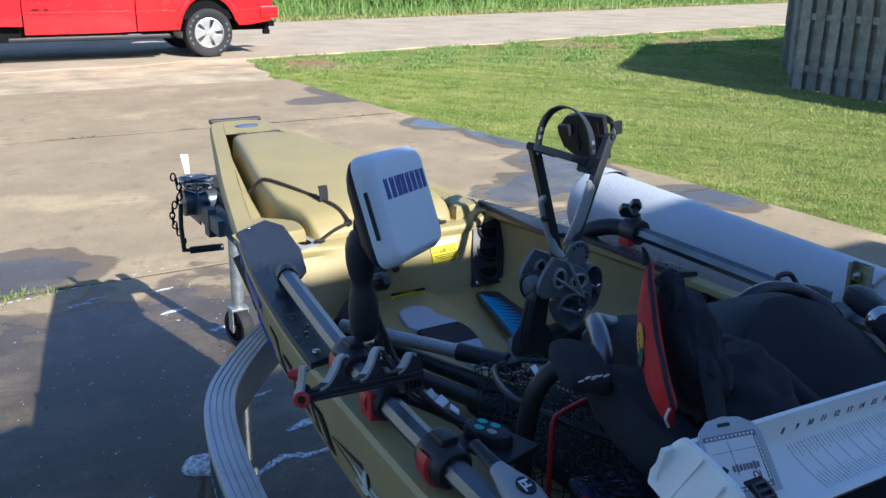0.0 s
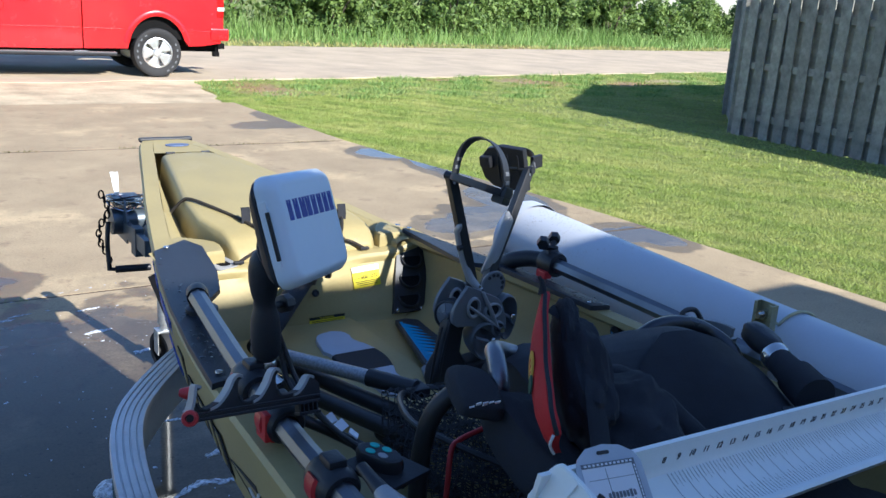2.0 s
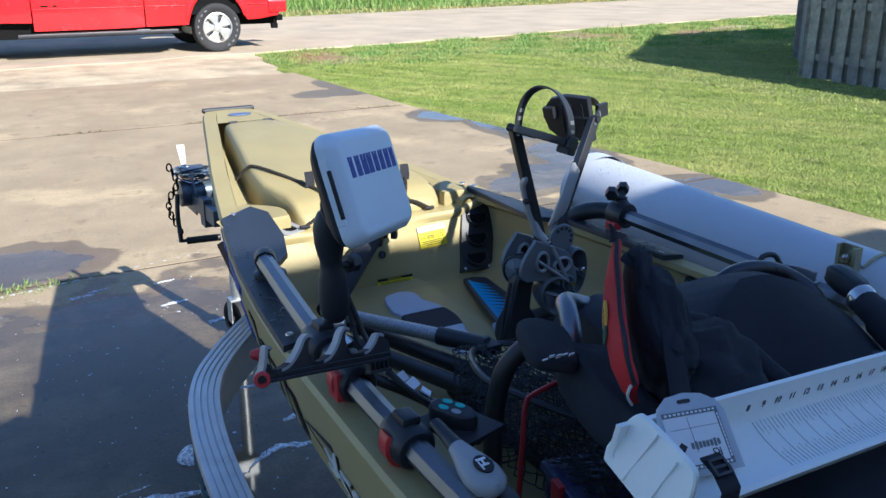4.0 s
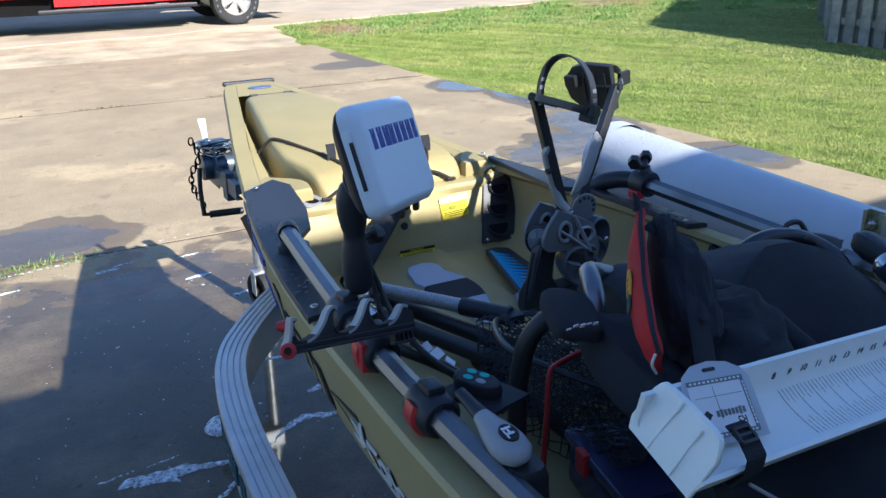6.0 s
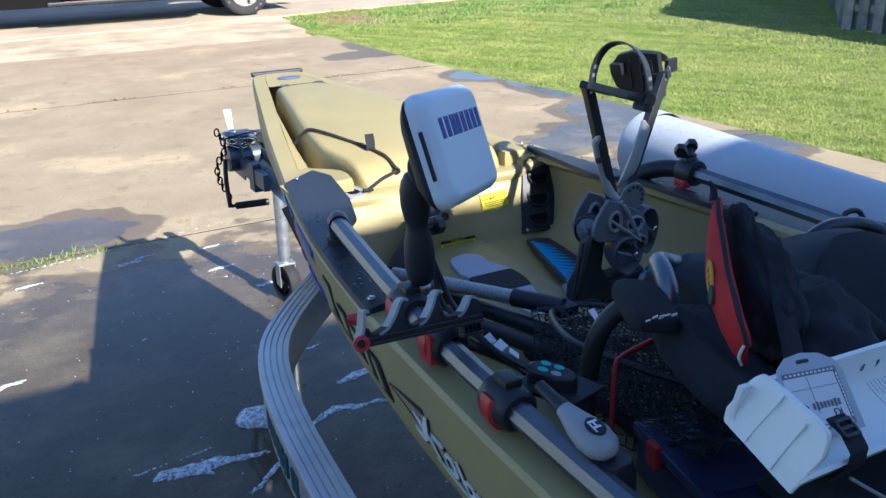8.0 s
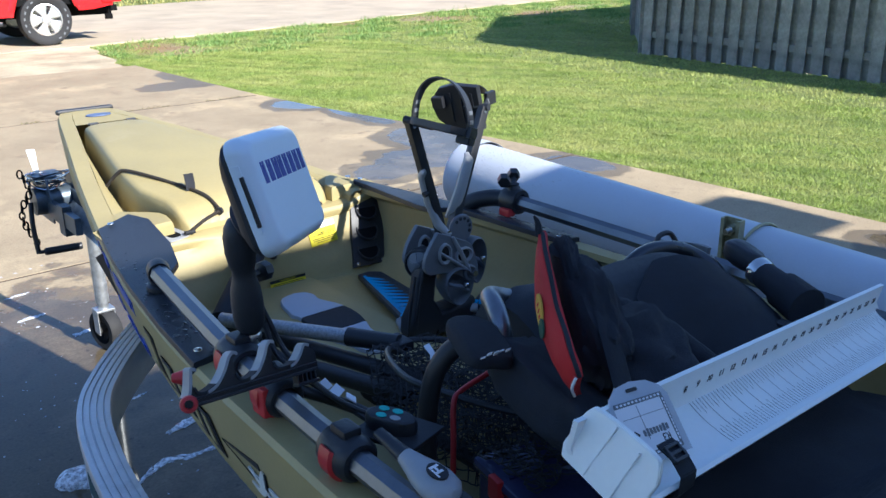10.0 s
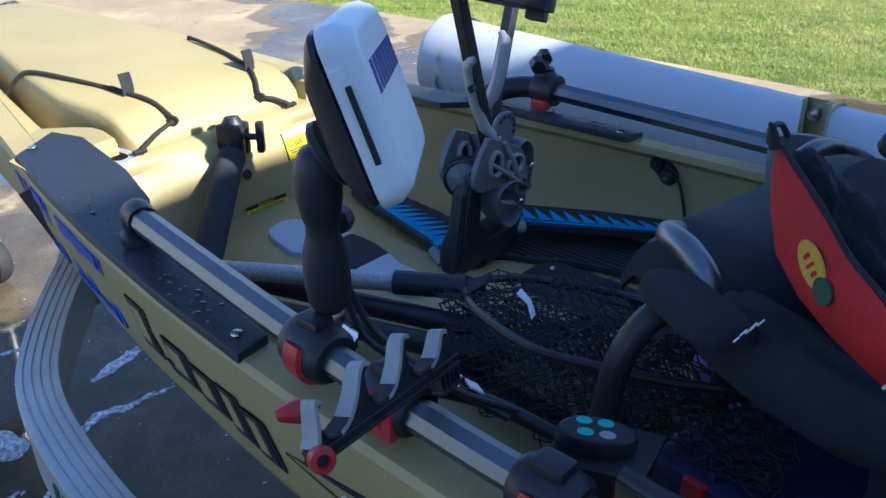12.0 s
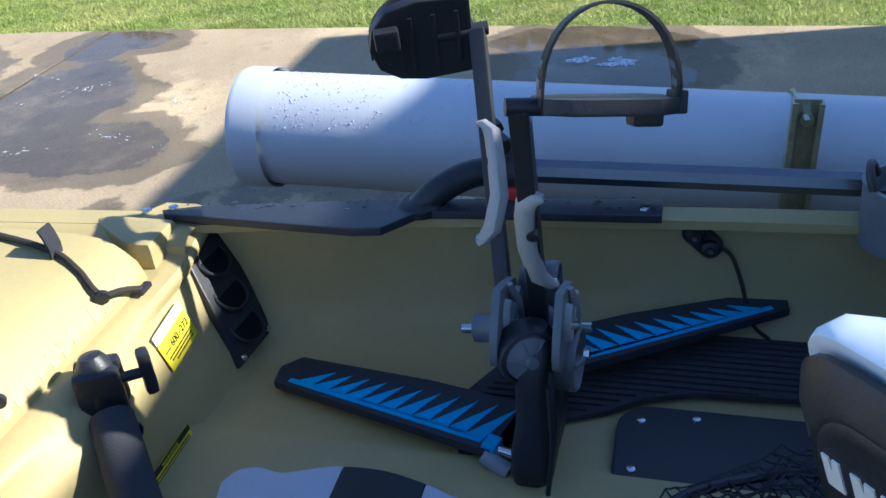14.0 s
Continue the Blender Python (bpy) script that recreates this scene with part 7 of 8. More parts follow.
    loft(bm, [[Vector((x, y, z)) for x, y in rounded(w, l, 0.011, 4, cx, cy)] for z, w, l, cx, cy in ((0.8, 0.03, 0.02, 1.1, 1.39), (0.808, 0.06, 0.034, 1.1, 1.386), (0.83, 0.085, 0.046, 1.105, 1.381), (0.855, 0.08, 0.046, 1.105, 1.381), (0.885, 0.05, 0.034, 1.105, 1.383), (0.93, 0.046, 0.034, 1.112, 1.384), (0.97, 0.05, 0.044, 1.125, 1.386), (0.985, 0.03, 0.03, 1.13, 1.386))])
    part("mast", bm, BLACK, d, "black mast foot")
    bm = bmesh.new()
    loft(bm, [[Vector((x, y, z)) for y, z in rounded(l, h, 0.01, 3, 1.384, cz)] for x, l, h, cz in ((1.13, 0.05, 0.05, 0.835), (1.17, 0.056, 0.05, 0.838), (1.215, 0.05, 0.045, 0.845), (1.235, 0.03, 0.03, 0.85))])
    part("spine", bm, BLACK, d)
    for x, z0, z1 in ((1.055, 0.82, 0.95), (1.075, 0.83, 0.955)):
        bm = bmesh.new()
        tube(bm, [(x, 1.362, z0), (x + 0.004, 1.357, (z0 + z1) / 2), (x + 0.02, 1.362, z1)], 0.0028, 8, 4)
        part("drive_cable", bm, BLACK, d)
    for p0, p1 in (((1.086, 1.41, 0.815), (1.092, 1.44, 0.83)), ((1.21, 1.375, 0.845), (1.23, 1.355, 0.846))):
        bm = bmesh.new()
        cyl(bm, p0, p1, 0.0105, 0.009, 14, 0.002)
        part("fin_hub", bm, PALEGREY, d)
    # crank arms with hooked adjusting levers
    arms = (((1.178, 1.385, 0.955), (1.088, 1.384, 1.247), [(1.168, 1.366, 1.014), (1.162, 1.372, 1.019), (1.15, 1.382, 1.035), (1.134, 1.389, 1.078), (1.122, 1.389, 1.116), (1.114, 1.386, 1.138), (1.11, 1.376, 1.148), (1.108, 1.368, 1.148)]),
            ((1.208, 1.43, 0.955), (1.35, 1.476, 1.228), [(1.24, 1.464, 1.014), (1.241, 1.458, 1.019), (1.243, 1.447, 1.034), (1.254, 1.44, 1.07), (1.273, 1.446, 1.106), (1.288, 1.452, 1.131), (1.294, 1.462, 1.138), (1.295, 1.47, 1.137)]))
    for lo, hi, lever in arms:
        lo, hi = Vector(lo), Vector(hi)
        g = (hi - lo).normalized()
        m = plane_pose(lo, g, (0, 1, 0))
        L = (hi - lo).length
        bm = bmesh.new()
        box(bm, (0, -0.009, -0.0095), (L, 0.009, 0.0095), 0.0025, m)
        arm = part("crank_arm", bm, BLACK, d, "black square crank arm")
        bm = bmesh.new()
        cyl(bm, m @ Vector((L - 0.01, -0.0095, 0)), m @ Vector((L - 0.01, 0.0095, 0)), 0.004, seg=10)
        part("bolt", bm, STEEL, arm)
        bm = bmesh.new()
        wide = 1.1 if lo.y < 1.4 else 1.3
        tube(bm, lever, [0.0055 * wide, 0.0085 * wide, 0.012 * wide, 0.0115 * wide, 0.011 * wide, 0.0105 * wide, 0.008, 0.0045], 12, 0, 0.7)
        lv = part("adjust_lever", bm, PALEGREY, d, "grey hooked adjusting lever")
        bm = bmesh.new()
        cyl(bm, Vector(lever[1]) + Vector((0, -0.008, 0.002)), Vector(lever[1]) + Vector((0, 0.008, 0.002)), 0.0035, seg=10)
        part("lever_pin", bm, STEEL, lv)
        bm = bmesh.new()
        cyl(bm, m @ Vector((L * 0.52, -0.004, 0.008)), m @ Vector((L * 0.52, -0.004, 0.018)), 0.006, seg=12)
        part("adjust_pin", bm, BLACK, arm)
    # pedals: the near one lies along -y, the far one along +y
    for hub, out_dir, face, s in (((1.088, 1.384, 1.247), (0.32, -0.94, -0.1), (0.3, 0.1, 1.0), 1), ((1.35, 1.476, 1.228), (-0.33, 0.94, -0.06), (0.93, 0.3, 0.25), -1)):
        hub = Vector(hub)
        o = Vector(out_dir).normalized()
        f = Vector(face)
        f = (f - o * f.dot(o)).normalized()
        q = o.cross(f).normalized()
        pd = new("pedal")
        pd.parent = d
        pd.location = hub - place_of(d)
        bm = bmesh.new()
        cyl(bm, hub - o * 0.012, hub + o * 0.05, 0.008, seg=12)
        part("spindle", bm, BLACK, pd)
        m = plane_pose(hub + o * (0.078 if s > 0 else 0.066), o, q)
        bm = bmesh.new()
        out = [(-0.062, -0.03), (-0.03, -0.04), (0.036, -0.036), (0.053, -0.02), (0.053, 0.025), (0.032, 0.042), (-0.04, 0.04), (-0.062, 0.025)] if s > 0 else [(-0.06, -0.046), (0.0, -0.05), (0.034, -0.042), (0.052, -0.022), (0.058, 0.004), (0.05, 0.03), (0.028, 0.046), (-0.002, 0.052), (-0.06, 0.05)]
        zz = -0.008
        prism(bm, out, m @ Matrix.Translation((0, 0, zz)), 0.014, 0.004)
        part("foot_plate", bm, BLACK, pd)
        for k in range(3 if s < 0 else 0):
            bm = bmesh.new()
            z0 = zz + 0.0125
            box(bm, (-0.046 + k * 0.026, -0.032, z0), (-0.041 + k * 0.026, 0.034, z0 + 0.0035), 0.001, m)
            part("grip_rib", bm, BLACK, pd)
        bm = bmesh.new()
        box(bm, (0.022, -0.026, zz + 0.012), (0.05, 0.0, zz + 0.027), 0.004, m)
        part("heel_block", bm, BLACK, pd)
        a, b = m @ Vector((-0.062, 0.01, 0)), m @ Vector((0.056, 0.01, 0))
        top = (a + b) / 2 + Vector((0.005, 0, 0.088)) if s > 0 else (a + b) / 2 + f * 0.07 + Vector((0.0, 0, 0.02))
        bm = bmesh.new()
        pts = strap_loop(bm, a, b, top, q if s > 0 else o.cross(top - (a + b) / 2), 0.0105, 0.0013, 18)
        strap = part("strap", bm, BLACK, pd, "black perforated foot strap")
        for i in (1, 2, len(pts) - 3, len(pts) - 2):
            bm = bmesh.new()
            tg = (pts[i + 1] - pts[i - 1]).normalized()
            box(bm, (-0.0035, -0.006, -0.0025), (0.0035, 0.006, 0.0025), 0, plane_pose(pts[i], tg, q))
            part("strap_hole", bm, GREY, strap)
        bm = bmesh.new()
        if s > 0:
            box(bm, (-0.006, -0.012, -0.014), (0.006, 0.012, 0.006), 0.002, plane_pose(b, o, q))
        else:
            box(bm, (-0.012, -0.014, -0.004), (0.02, 0.014, 0.006), 0.002, plane_pose(pts[3], (0.9, 0.2, 0.1), (0, 0, 1)))
        part("buckle", bm, BLACK, strap)
    # fins with their printed teeth
    for base, tip, w0, w1, sgn in (((1.09, 1.432, 0.832), (1.19, 1.735, 0.812), 0.088, 0.056, 1), ((1.222, 1.37, 0.845), (1.388, 1.098, 0.845), 0.08, 0.045, -1)):
        base, tip = Vector(base), Vector(tip)
        x = (tip - base).normalized()
        across = Vector((1, 0, 0)) if sgn > 0 else Vector((0.7, 0.7, 0))
        m = plane_pose(base, x, across - x * across.dot(x))
        if m.to_3x3().col[2].z < 0:
            m = plane_pose(base, x, -(across - x * across.dot(x)))
            flip = -1
        else:
            flip = 1
        L = (tip - base).length
        bm = bmesh.new()
        out = [(0, 0), (L, 0), (L + 0.012, w1 * 0.5), (L - 0.004, w1), (L * 0.4, w0 * 0.92), (0.0, w0)]
        out = [(a, b * flip) for a, b in out]
        prism(bm, out if flip > 0 else out[::-1], m @ Matrix.Translation((0, 0, -0.006)), 0.012, 0.003)
        fin = part("fin", bm, SATIN, d, "black flexible fin with turquoise teeth")
        teeth = 11
        bm = bmesh.new()
        prism(bm, [(a, b * flip) for a, b in ((0.015, 0.008), (L - 0.02, 0.006), (L - 0.02, 0.013), (0.015, 0.018))][::flip], m @ Matrix.Translation((0, 0, 0.0061)), 0.001)
        part("tooth_band", bm, CYAN, fin)
        for k in range(teeth):
            a0 = 0.015 + (L - 0.045) * k / teeth
            step = (L - 0.045) / teeth
            ht = (w0 * 0.84 + (w1 * 0.74 - w0 * 0.84) * k / teeth)
            bm = bmesh.new()
            prism(bm, [(a, b * flip) for a, b in ((a0, 0.012), (a0 + step * 0.96, 0.012), (a0 - step * 0.55, ht))][::flip], m @ Matrix.Translation((0, 0, 0.0061)), 0.001)
            part("tooth", bm, CYAN, fin)
        bm = bmesh.new()
        cyl(bm, m @ Vector((-0.03, 0.012 * flip, 0)), m @ Vector((0.03, 0.012 * flip, 0)), 0.006, seg=10)
        part("fin_mast", bm, STEEL, fin)
        bm = bmesh.new()
        box(bm, (-0.006, 0.002, -0.008), (0.012, 0.024, 0.009), 0.003, m if flip > 0 else m @ Matrix.Diagonal((1, -1, 1, 1)))
        part("fin_clip", bm, CYAN, fin)


pedal_drive()


# ---- clamp on the far rail, cup, rod tube, grab bar ----
def far_clamp():
    c = thing("accessory_clamp", (1.44, 1.47, 1.01), "black two-pronged accessory clamp on the far rail", "clamp")
    p = Vector((1.428, 1.462, 1.014))
    bm = bmesh.new()
    lathe(bm, [(0.0165, -0.022), (0.027, -0.022), (0.03, -0.012), (0.03, 0.012), (0.027, 0.022), (0.0165, 0.022)], p, (0.06, -1, -0.02), 22, caps=False)
    part("collar", bm, BLACK, c)
    bm = bmesh.new()
    box(bm, p + Vector((-0.034, -0.02, -0.03)), p + Vector((-0.012, 0.012, -0.012)), 0.004)
    part("latch", bm, REDP, c, "red latch")
    bm = bmesh.new()
    lathe(bm, [(0.016, 0.024), (0.014, 0.03), (0.011, 0.034), (0.012, 0.038)], p, (0, 0, 1), 16)
    part("stem", bm, BLACK, c)
    for s in (-1, 1):
        tip = p + Vector((s * 0.024, 0.016 + s * 0.01, 0.047))
        bm = bmesh.new()
        tube(bm, [p + Vector((0, 0.004, 0.03)), p + Vector((s * 0.01, 0.01 + s * 0.003, 0.036)), tip], [0.008, 0.007], 8, 4)
        prong = part("prong", bm, BLACK, c)
        bm = bmesh.new()
        cyl(bm, tip + Vector((-0.008, -0.008, -0.002)), tip + Vector((0.006, 0.008, 0.004)), 0.014, 0.014, 6, 0.002)
        part("hex_knob", bm, BLACK, prong)



far_clamp()


def cup_holder():
    h = thing("cup_holder", (1.39, 1.0, 0.98), "grey open-sided cup holder on the far gunwale", "cup holder")
    bm = bmesh.new()
    o = Vector((1.4, 0.985, 0.95))
    rings = []
    for a in np.linspace(radians(-20), radians(290), 24):
        q = Vector((math.cos(a), math.sin(a), 0))
        rings.append([o + q * r + Vector((0, 0, z)) for r, z in ((0.043, 0.0), (0.048, 0.0), (0.052, 0.075), (0.054, 0.08), (0.047, 0.08), (0.046, 0.076))])
    loft(bm, rings)
    part("wall", bm, GREY, h)
    bm = bmesh.new()
    lathe(bm, [(0.047, 0), (0.047, 0.006), (0, 0.006)], o, (0, 0, 1), 24)
    part("floor", bm, GREY, h)
    bm = bmesh.new()
    tube(bm, [(1.375, 1.03, 1.03), (1.385, 1.035, 1.048), (1.41, 1.03, 1.05), (1.42, 1.02, 1.03)], 0.005, 8, 4)
    part("clip", bm, BLACK, h)


cup_holder()


def grab_bar():
    b = thing("grab_bar", (1.2, 0.87, 1.06), "black curved grab tube beside the seat", "bar")
    bm = bmesh.new()
    tube(bm, [(1.12, 0.915, 1.05), (1.155, 0.915, 1.082), (1.198, 0.915, 1.094), (1.25, 0.91, 1.09), (1.29, 0.898, 1.074), (1.31, 0.862, 1.05), (1.315, 0.83, 1.0)], 0.0125, 12, 5)
    part("tube", bm, TUBE, b)
    bm = bmesh.new()
    tube(bm, [(1.15, 0.905, 1.05), (1.22, 0.9, 1.055), (1.29, 0.885, 1.04)], 0.004, 8, 4)
    for k in range(7):
        bm2 = Vector((1.17 + k * 0.018, 0.904 - k * 0.003, 1.052))
        cyl(bm, bm2, bm2 + Vector((0, 0, 0.028)), 0.0016, seg=6)
    part("lacing", bm, CORD, b)


grab_bar()


def rod_tube():
    r = thing("rod_holder_tube", (1.3, 0.7, 1.06), "black foam covered rod holder tube with flared cap", "rod holder")
    a, b = Vector((1.345, 0.802, 1.054)), Vector((1.305, 0.699, 1.038))
    d = (b - a).normalized()
    bm = bmesh.new()
    tube(bm, [a, a + d * 0.03, a + d * 0.08, (a + b) / 2, b], [0.021, 0.023, 0.026, 0.03, 0.032], 18)
    part("tube", bm, FABRIC, r)
    bm = bmesh.new()
    lathe(bm, [(0.02, 0.01), (0.0235, 0.004), (0.0245, -0.008), (0.022, -0.012)], a, d, 20, caps=False)
    part("collar", bm, STEEL, r, "bright collar ring")
    bm = bmesh.new()
    lump(bm, (0, 0, 0), (0.025, 0.036, 0.019), 3.0, 0.12, 6, 28, 18, 0.7, Euler((0.3, 0.2, 0.1)).to_matrix().to_4x4())
    bmesh.ops.translate(bm, vec=a - d * 0.045 + Vector((-0.002, 0.0, 0.008)), verts=bm.verts)
    part("flared_cap", bm, BLACK, r)


rod_tube()


# ---- seat with cloth, life vest, arm pad ----
def seat():
    s = thing("kayak_seat", (1.1, 0.7, 0.85), "black mesh kayak seat with aluminium frame", "seat")
    bm = bmesh.new()
    tube(bm, [(1.0, 0.935, 1.06), (0.94, 0.938, 1.075), (0.895, 0.935, 1.093), (0.868, 0.92, 1.104), (0.852, 0.893, 1.103), (0.84, 0.868, 1.088), (0.836, 0.858, 1.06)], 0.0135, 16, 5)
    part("frame_tube", bm, ALU, s, "bare aluminium frame tube")
    def cushion(x, q):
        """Height of the sagging cloth at x, q of the way from its front edge to the back."""
        z = interp([(0.885, 1.085), (0.93, 1.1), (1.0, 1.1), (1.1, 1.108), (1.17, 1.112), (1.22, 1.096), (1.27, 1.062), (1.33, 1.02)], x)
        z -= 0.055 * max(0.0, 1 - q / 0.16) ** 2.2
        z -= 0.2 * max(0.0, q - 0.3) ** 1.3
        return z + 0.004 * noise.noise((x * 9, q * 4, 0)) + 0.0025 * noise.noise((x * 26, q * 12, 5))

    def front(x):
        return 0.972 - 0.235 * (x - 0.93)
    bm = bmesh.new()
    rings = []
    for q in [0, 0.02, 0.05, 0.09, 0.14, 0.2] + [0.28 + 0.08 * i for i in range(10)]:
        ring = [Vector((x, front(x) - 0.27 * q, cushion(x, q))) for x in np.linspace(0.888, 1.33, 22)]
        rings.append(ring + [Vector((p.x, p.y, min(p.z - 0.02, 1.035))) for p in ring[::-1]])
    loft(bm, rings)
    part("seat_cloth", bm, MESHF, s, "black ribbed mesh seat cloth")
    bm = bmesh.new()
    rings = []
    for i in range(12):
        q = 0.3 + 0.7 * i / 11
        lo = 1.06 - 0.05 * i / 11 + 0.06 * max(0, 1 - i / 3.0)
        ring = [Vector((x, front(x) - 0.27 * q, cushion(x, q) + 0.007 + 0.004 * noise.noise((x * 14, q * 6, 3)))) for x in np.linspace(lo, 1.3, 12)]
        rings.append(ring + [p - Vector((0, 0, 0.012)) for p in ring[::-1]])
    loft(bm, rings)
    part("backrest", bm, FABRIC, s, "black fabric backrest folded down")
    for x in (0.95, 1.25):
        for y in (0.7, 0.88):
            bm = bmesh.new()
            cyl(bm, (x, y, 0.8), (x, y, 1.03), 0.012, seg=10)
            part("leg", bm, BLACK, s)


seat()


def life_vest():
    v = thing("life_vest", (0.95, 0.68, 1.12), "black life vest with a red side panel on the seat", "life vest")
    rows = (((0.877, 0.838, 1.216), (0.873, 0.833, 1.214)), ((0.869, 0.835, 1.192), (0.851, 0.806, 1.203)), ((0.859, 0.829, 1.168), (0.829, 0.775, 1.186)), ((0.848, 0.812, 1.13), (0.806, 0.742, 1.164)),
            ((0.828, 0.78, 1.108), (0.784, 0.706, 1.15)), ((0.805, 0.742, 1.094), (0.77, 0.684, 1.138)), ((0.794, 0.708, 1.082), (0.768, 0.674, 1.124)), ((0.794, 0.692, 1.074), (0.772, 0.672, 1.112)))
    right = Vector((-0.5, -0.8, 0.35)).normalized()
    up = Vector((-0.72, -0.05, 0.1)).normalized()
    rings = []
    for k, (p, q) in enumerate(rows):
        p, q = Vector(p), Vector(q)
        bulge = 0.14 * (q - p).length
        ring = [p.lerp(q, a) + up * (bulge * math.sin(math.pi * a) + 0.0015 * math.sin(k * 2.1 + a * 5)) for a in np.linspace(0, 1, 9)]
        rings.append(ring + [w - up * 0.012 for w in ring[::-1]])
    bm = bmesh.new()
    loft(bm, rings)
    panel = part("red_panel", bm, REDF, v, "red nylon side panel")
    bm = bmesh.new()
    tube(bm, [Vector(q) + Vector((0.003, -0.001, 0.001)) for _, q in rows], 0.0028, 8, 4)
    part("piping", bm, FABRIC, panel)
    bm = bmesh.new()
    tube(bm, [Vector(rows[-1][0]) + up * 0.002, Vector(rows[-1][0]).lerp(Vector(rows[-1][1]), 0.5) + up * 0.008, Vector(rows[-1][1]) + up * 0.002], 0.0018, 6, 4)
    part("pale_hem", bm, PAPER, panel)
    o = Vector((0.819, 0.762, 1.139)) + up * 0.0125
    m = plane_pose(o, Vector((0.09, 0.13, 0.13)), right * -1)
    if m.to_3x3().col[2].dot(up) < 0:
        m = plane_pose(o, Vector((0.09, 0.13, 0.13)), right)
    bm = bmesh.new()
    prism(bm, [(0.022 * math.cos(a) + 0.012, 0.0135 * math.sin(a)) for a in np.linspace(0, 2 * np.pi, 22, endpoint=False)], m, 0.0025, 0.0008)
    badge = part("patch", bm, GOLD, panel, "gold embroidered patch")
    bm = bmesh.new()
    prism(bm, [(0.012 * math.cos(a) - 0.012, 0.011 * math.sin(a) - 0.002) for a in np.linspace(0, 2 * np.pi, 16, endpoint=False)], m @ Matrix.Translation((0, 0, 0.0012)), 0.002, 0.0006)
    part("patch_shape", bm, mat("dark green thread", (0.02, 0.07, 0.04), 0.7, bump=0.3, fine=500), badge)
    for u, w, a in ((0.02, 0.004, 0.0085), (0.012, 0.003, 0.011), (0.004, 0.004, 0.008)):
        bm = bmesh.new()
        prism(bm, rounded(w, a, 0.0012, x0=u), m @ Matrix.Translation((0, 0, 0.0024)), 0.0005)
        part("patch_bar", bm, REDF, badge)
    # padded bodies and folds
    for c, r, seed, rot, nm in (((0.882, 0.752, 1.12), (0.032, 0.085, 0.05), 1.0, (0.55, 0.1, -0.4), "front_pad"), ((0.93, 0.715, 1.075), (0.065, 0.085, 0.035), 4.0, (0.3, -0.1, -0.4), "back_pad"), ((0.893, 0.802, 1.165), (0.016, 0.05, 0.03), 7.0, (0.75, 0.1, -0.4), "shoulder_pad")):
        bm = bmesh.new()
        lump(bm, c, r, seed, 0.2, 8.0, 40, 26, 0.8, Euler(rot).to_matrix().to_4x4())
        part(nm, bm, FABRIC, v)
    bm = bmesh.new()
    tube(bm, [(0.955, 0.83, 1.085), (0.985, 0.8, 1.088), (1.012, 0.745, 1.068), (1.034, 0.69, 1.035), (1.045, 0.665, 1.01)], [0.02, 0.026], 16, 6)
    for w in bm.verts:
        w.co += Vector((0.5, 0.5, 1)) * 0.006 * noise.noise(w.co * 26)
    part("rolled_side", bm, FABRIC, v)
    bm = bmesh.new()
    tube(bm, [(0.965, 0.735, 1.05), (0.99, 0.7, 1.046), (1.005, 0.675, 1.025)], [0.008, 0.014], 10, 5)
    part("red_lining", bm, REDF, v, "red lining under the roll")
    bm = bmesh.new()
    tube(bm, [(0.885, 0.83, 1.195), (0.9, 0.8, 1.178), (0.885, 0.745, 1.158), (0.852, 0.695, 1.128), (0.828, 0.652, 1.088)], 0.015, 8, 6, 0.25)
    part("shoulder_strap", bm, FABRIC, v)
    bm = bmesh.new()
    tube(bm, [(0.876, 0.838, 1.212), (0.877, 0.842, 1.226), (0.874, 0.846, 1.235)], [0.006, 0.0015], 8, 3)
    part("zip_pull", bm, FABRIC, v)
    bm = bmesh.new()
    tube(bm, [(0.835, 0.672, 1.104), (0.828, 0.662, 1.094), (0.815, 0.656, 1.082)], 0.002, 6, 3)
    part("white_cord", bm, PAPER, v)


life_vest()


def arm_pad():
    a = thing("arm_pad", (0.78, 0.85, 1.0), "black padded armrest on a bent black tube", "armrest")
    bm = bmesh.new()
    tube(bm, [(0.8, 0.87, 1.08), (0.775, 0.888, 1.066), (0.757, 0.9, 1.035), (0.75, 0.907, 0.99), (0.748, 0.91, 0.94), (0.745, 0.905, 0.87), (0.74, 0.9, 0.8)], 0.0135, 12, 5)
    part("tube", bm, BLACK, a)
    bm = bmesh.new()
    m = Matrix.Translation((0.79, 0.85, 1.092)) @ Euler((0.12, 0.18, -0.35)).to_matrix().to_4x4()
    lump(bm, (0, 0, -0.008), (0.034, 0.055, 0.013), 2.0, 0.08, 6, 28, 16, 0.55)
    bmesh.ops.transform(bm, matrix=m, verts=bm.verts)
    pad = part("pad", bm, FABRIC, a)
    for k in range(5):
        bm = bmesh.new()
        mm = plane_pose((0.742 + k * 0.009, 0.797 - k * 0.001, 1.097 + (k % 2) * 0.002), (1, -0.1, 0.1), (-0.1, -0.5, 0.85))
        box(bm, (0, 0, 0), (0.007, 0.0025 + (k % 3) * 0.002, 0.0015), 0.0004, mm)
        part("logo_bar", bm, PAPER, pad)
    bm = bmesh.new()
    lump(bm, (0.828, 0.76, 1.035), (0.045, 0.115, 0.04), 5.0, 0.12, 7, 36, 22, 0.7, Euler((0.15, 0.3, -0.1)).to_matrix().to_4x4())
    part("skirt", bm, FABRIC, a)


arm_pad()


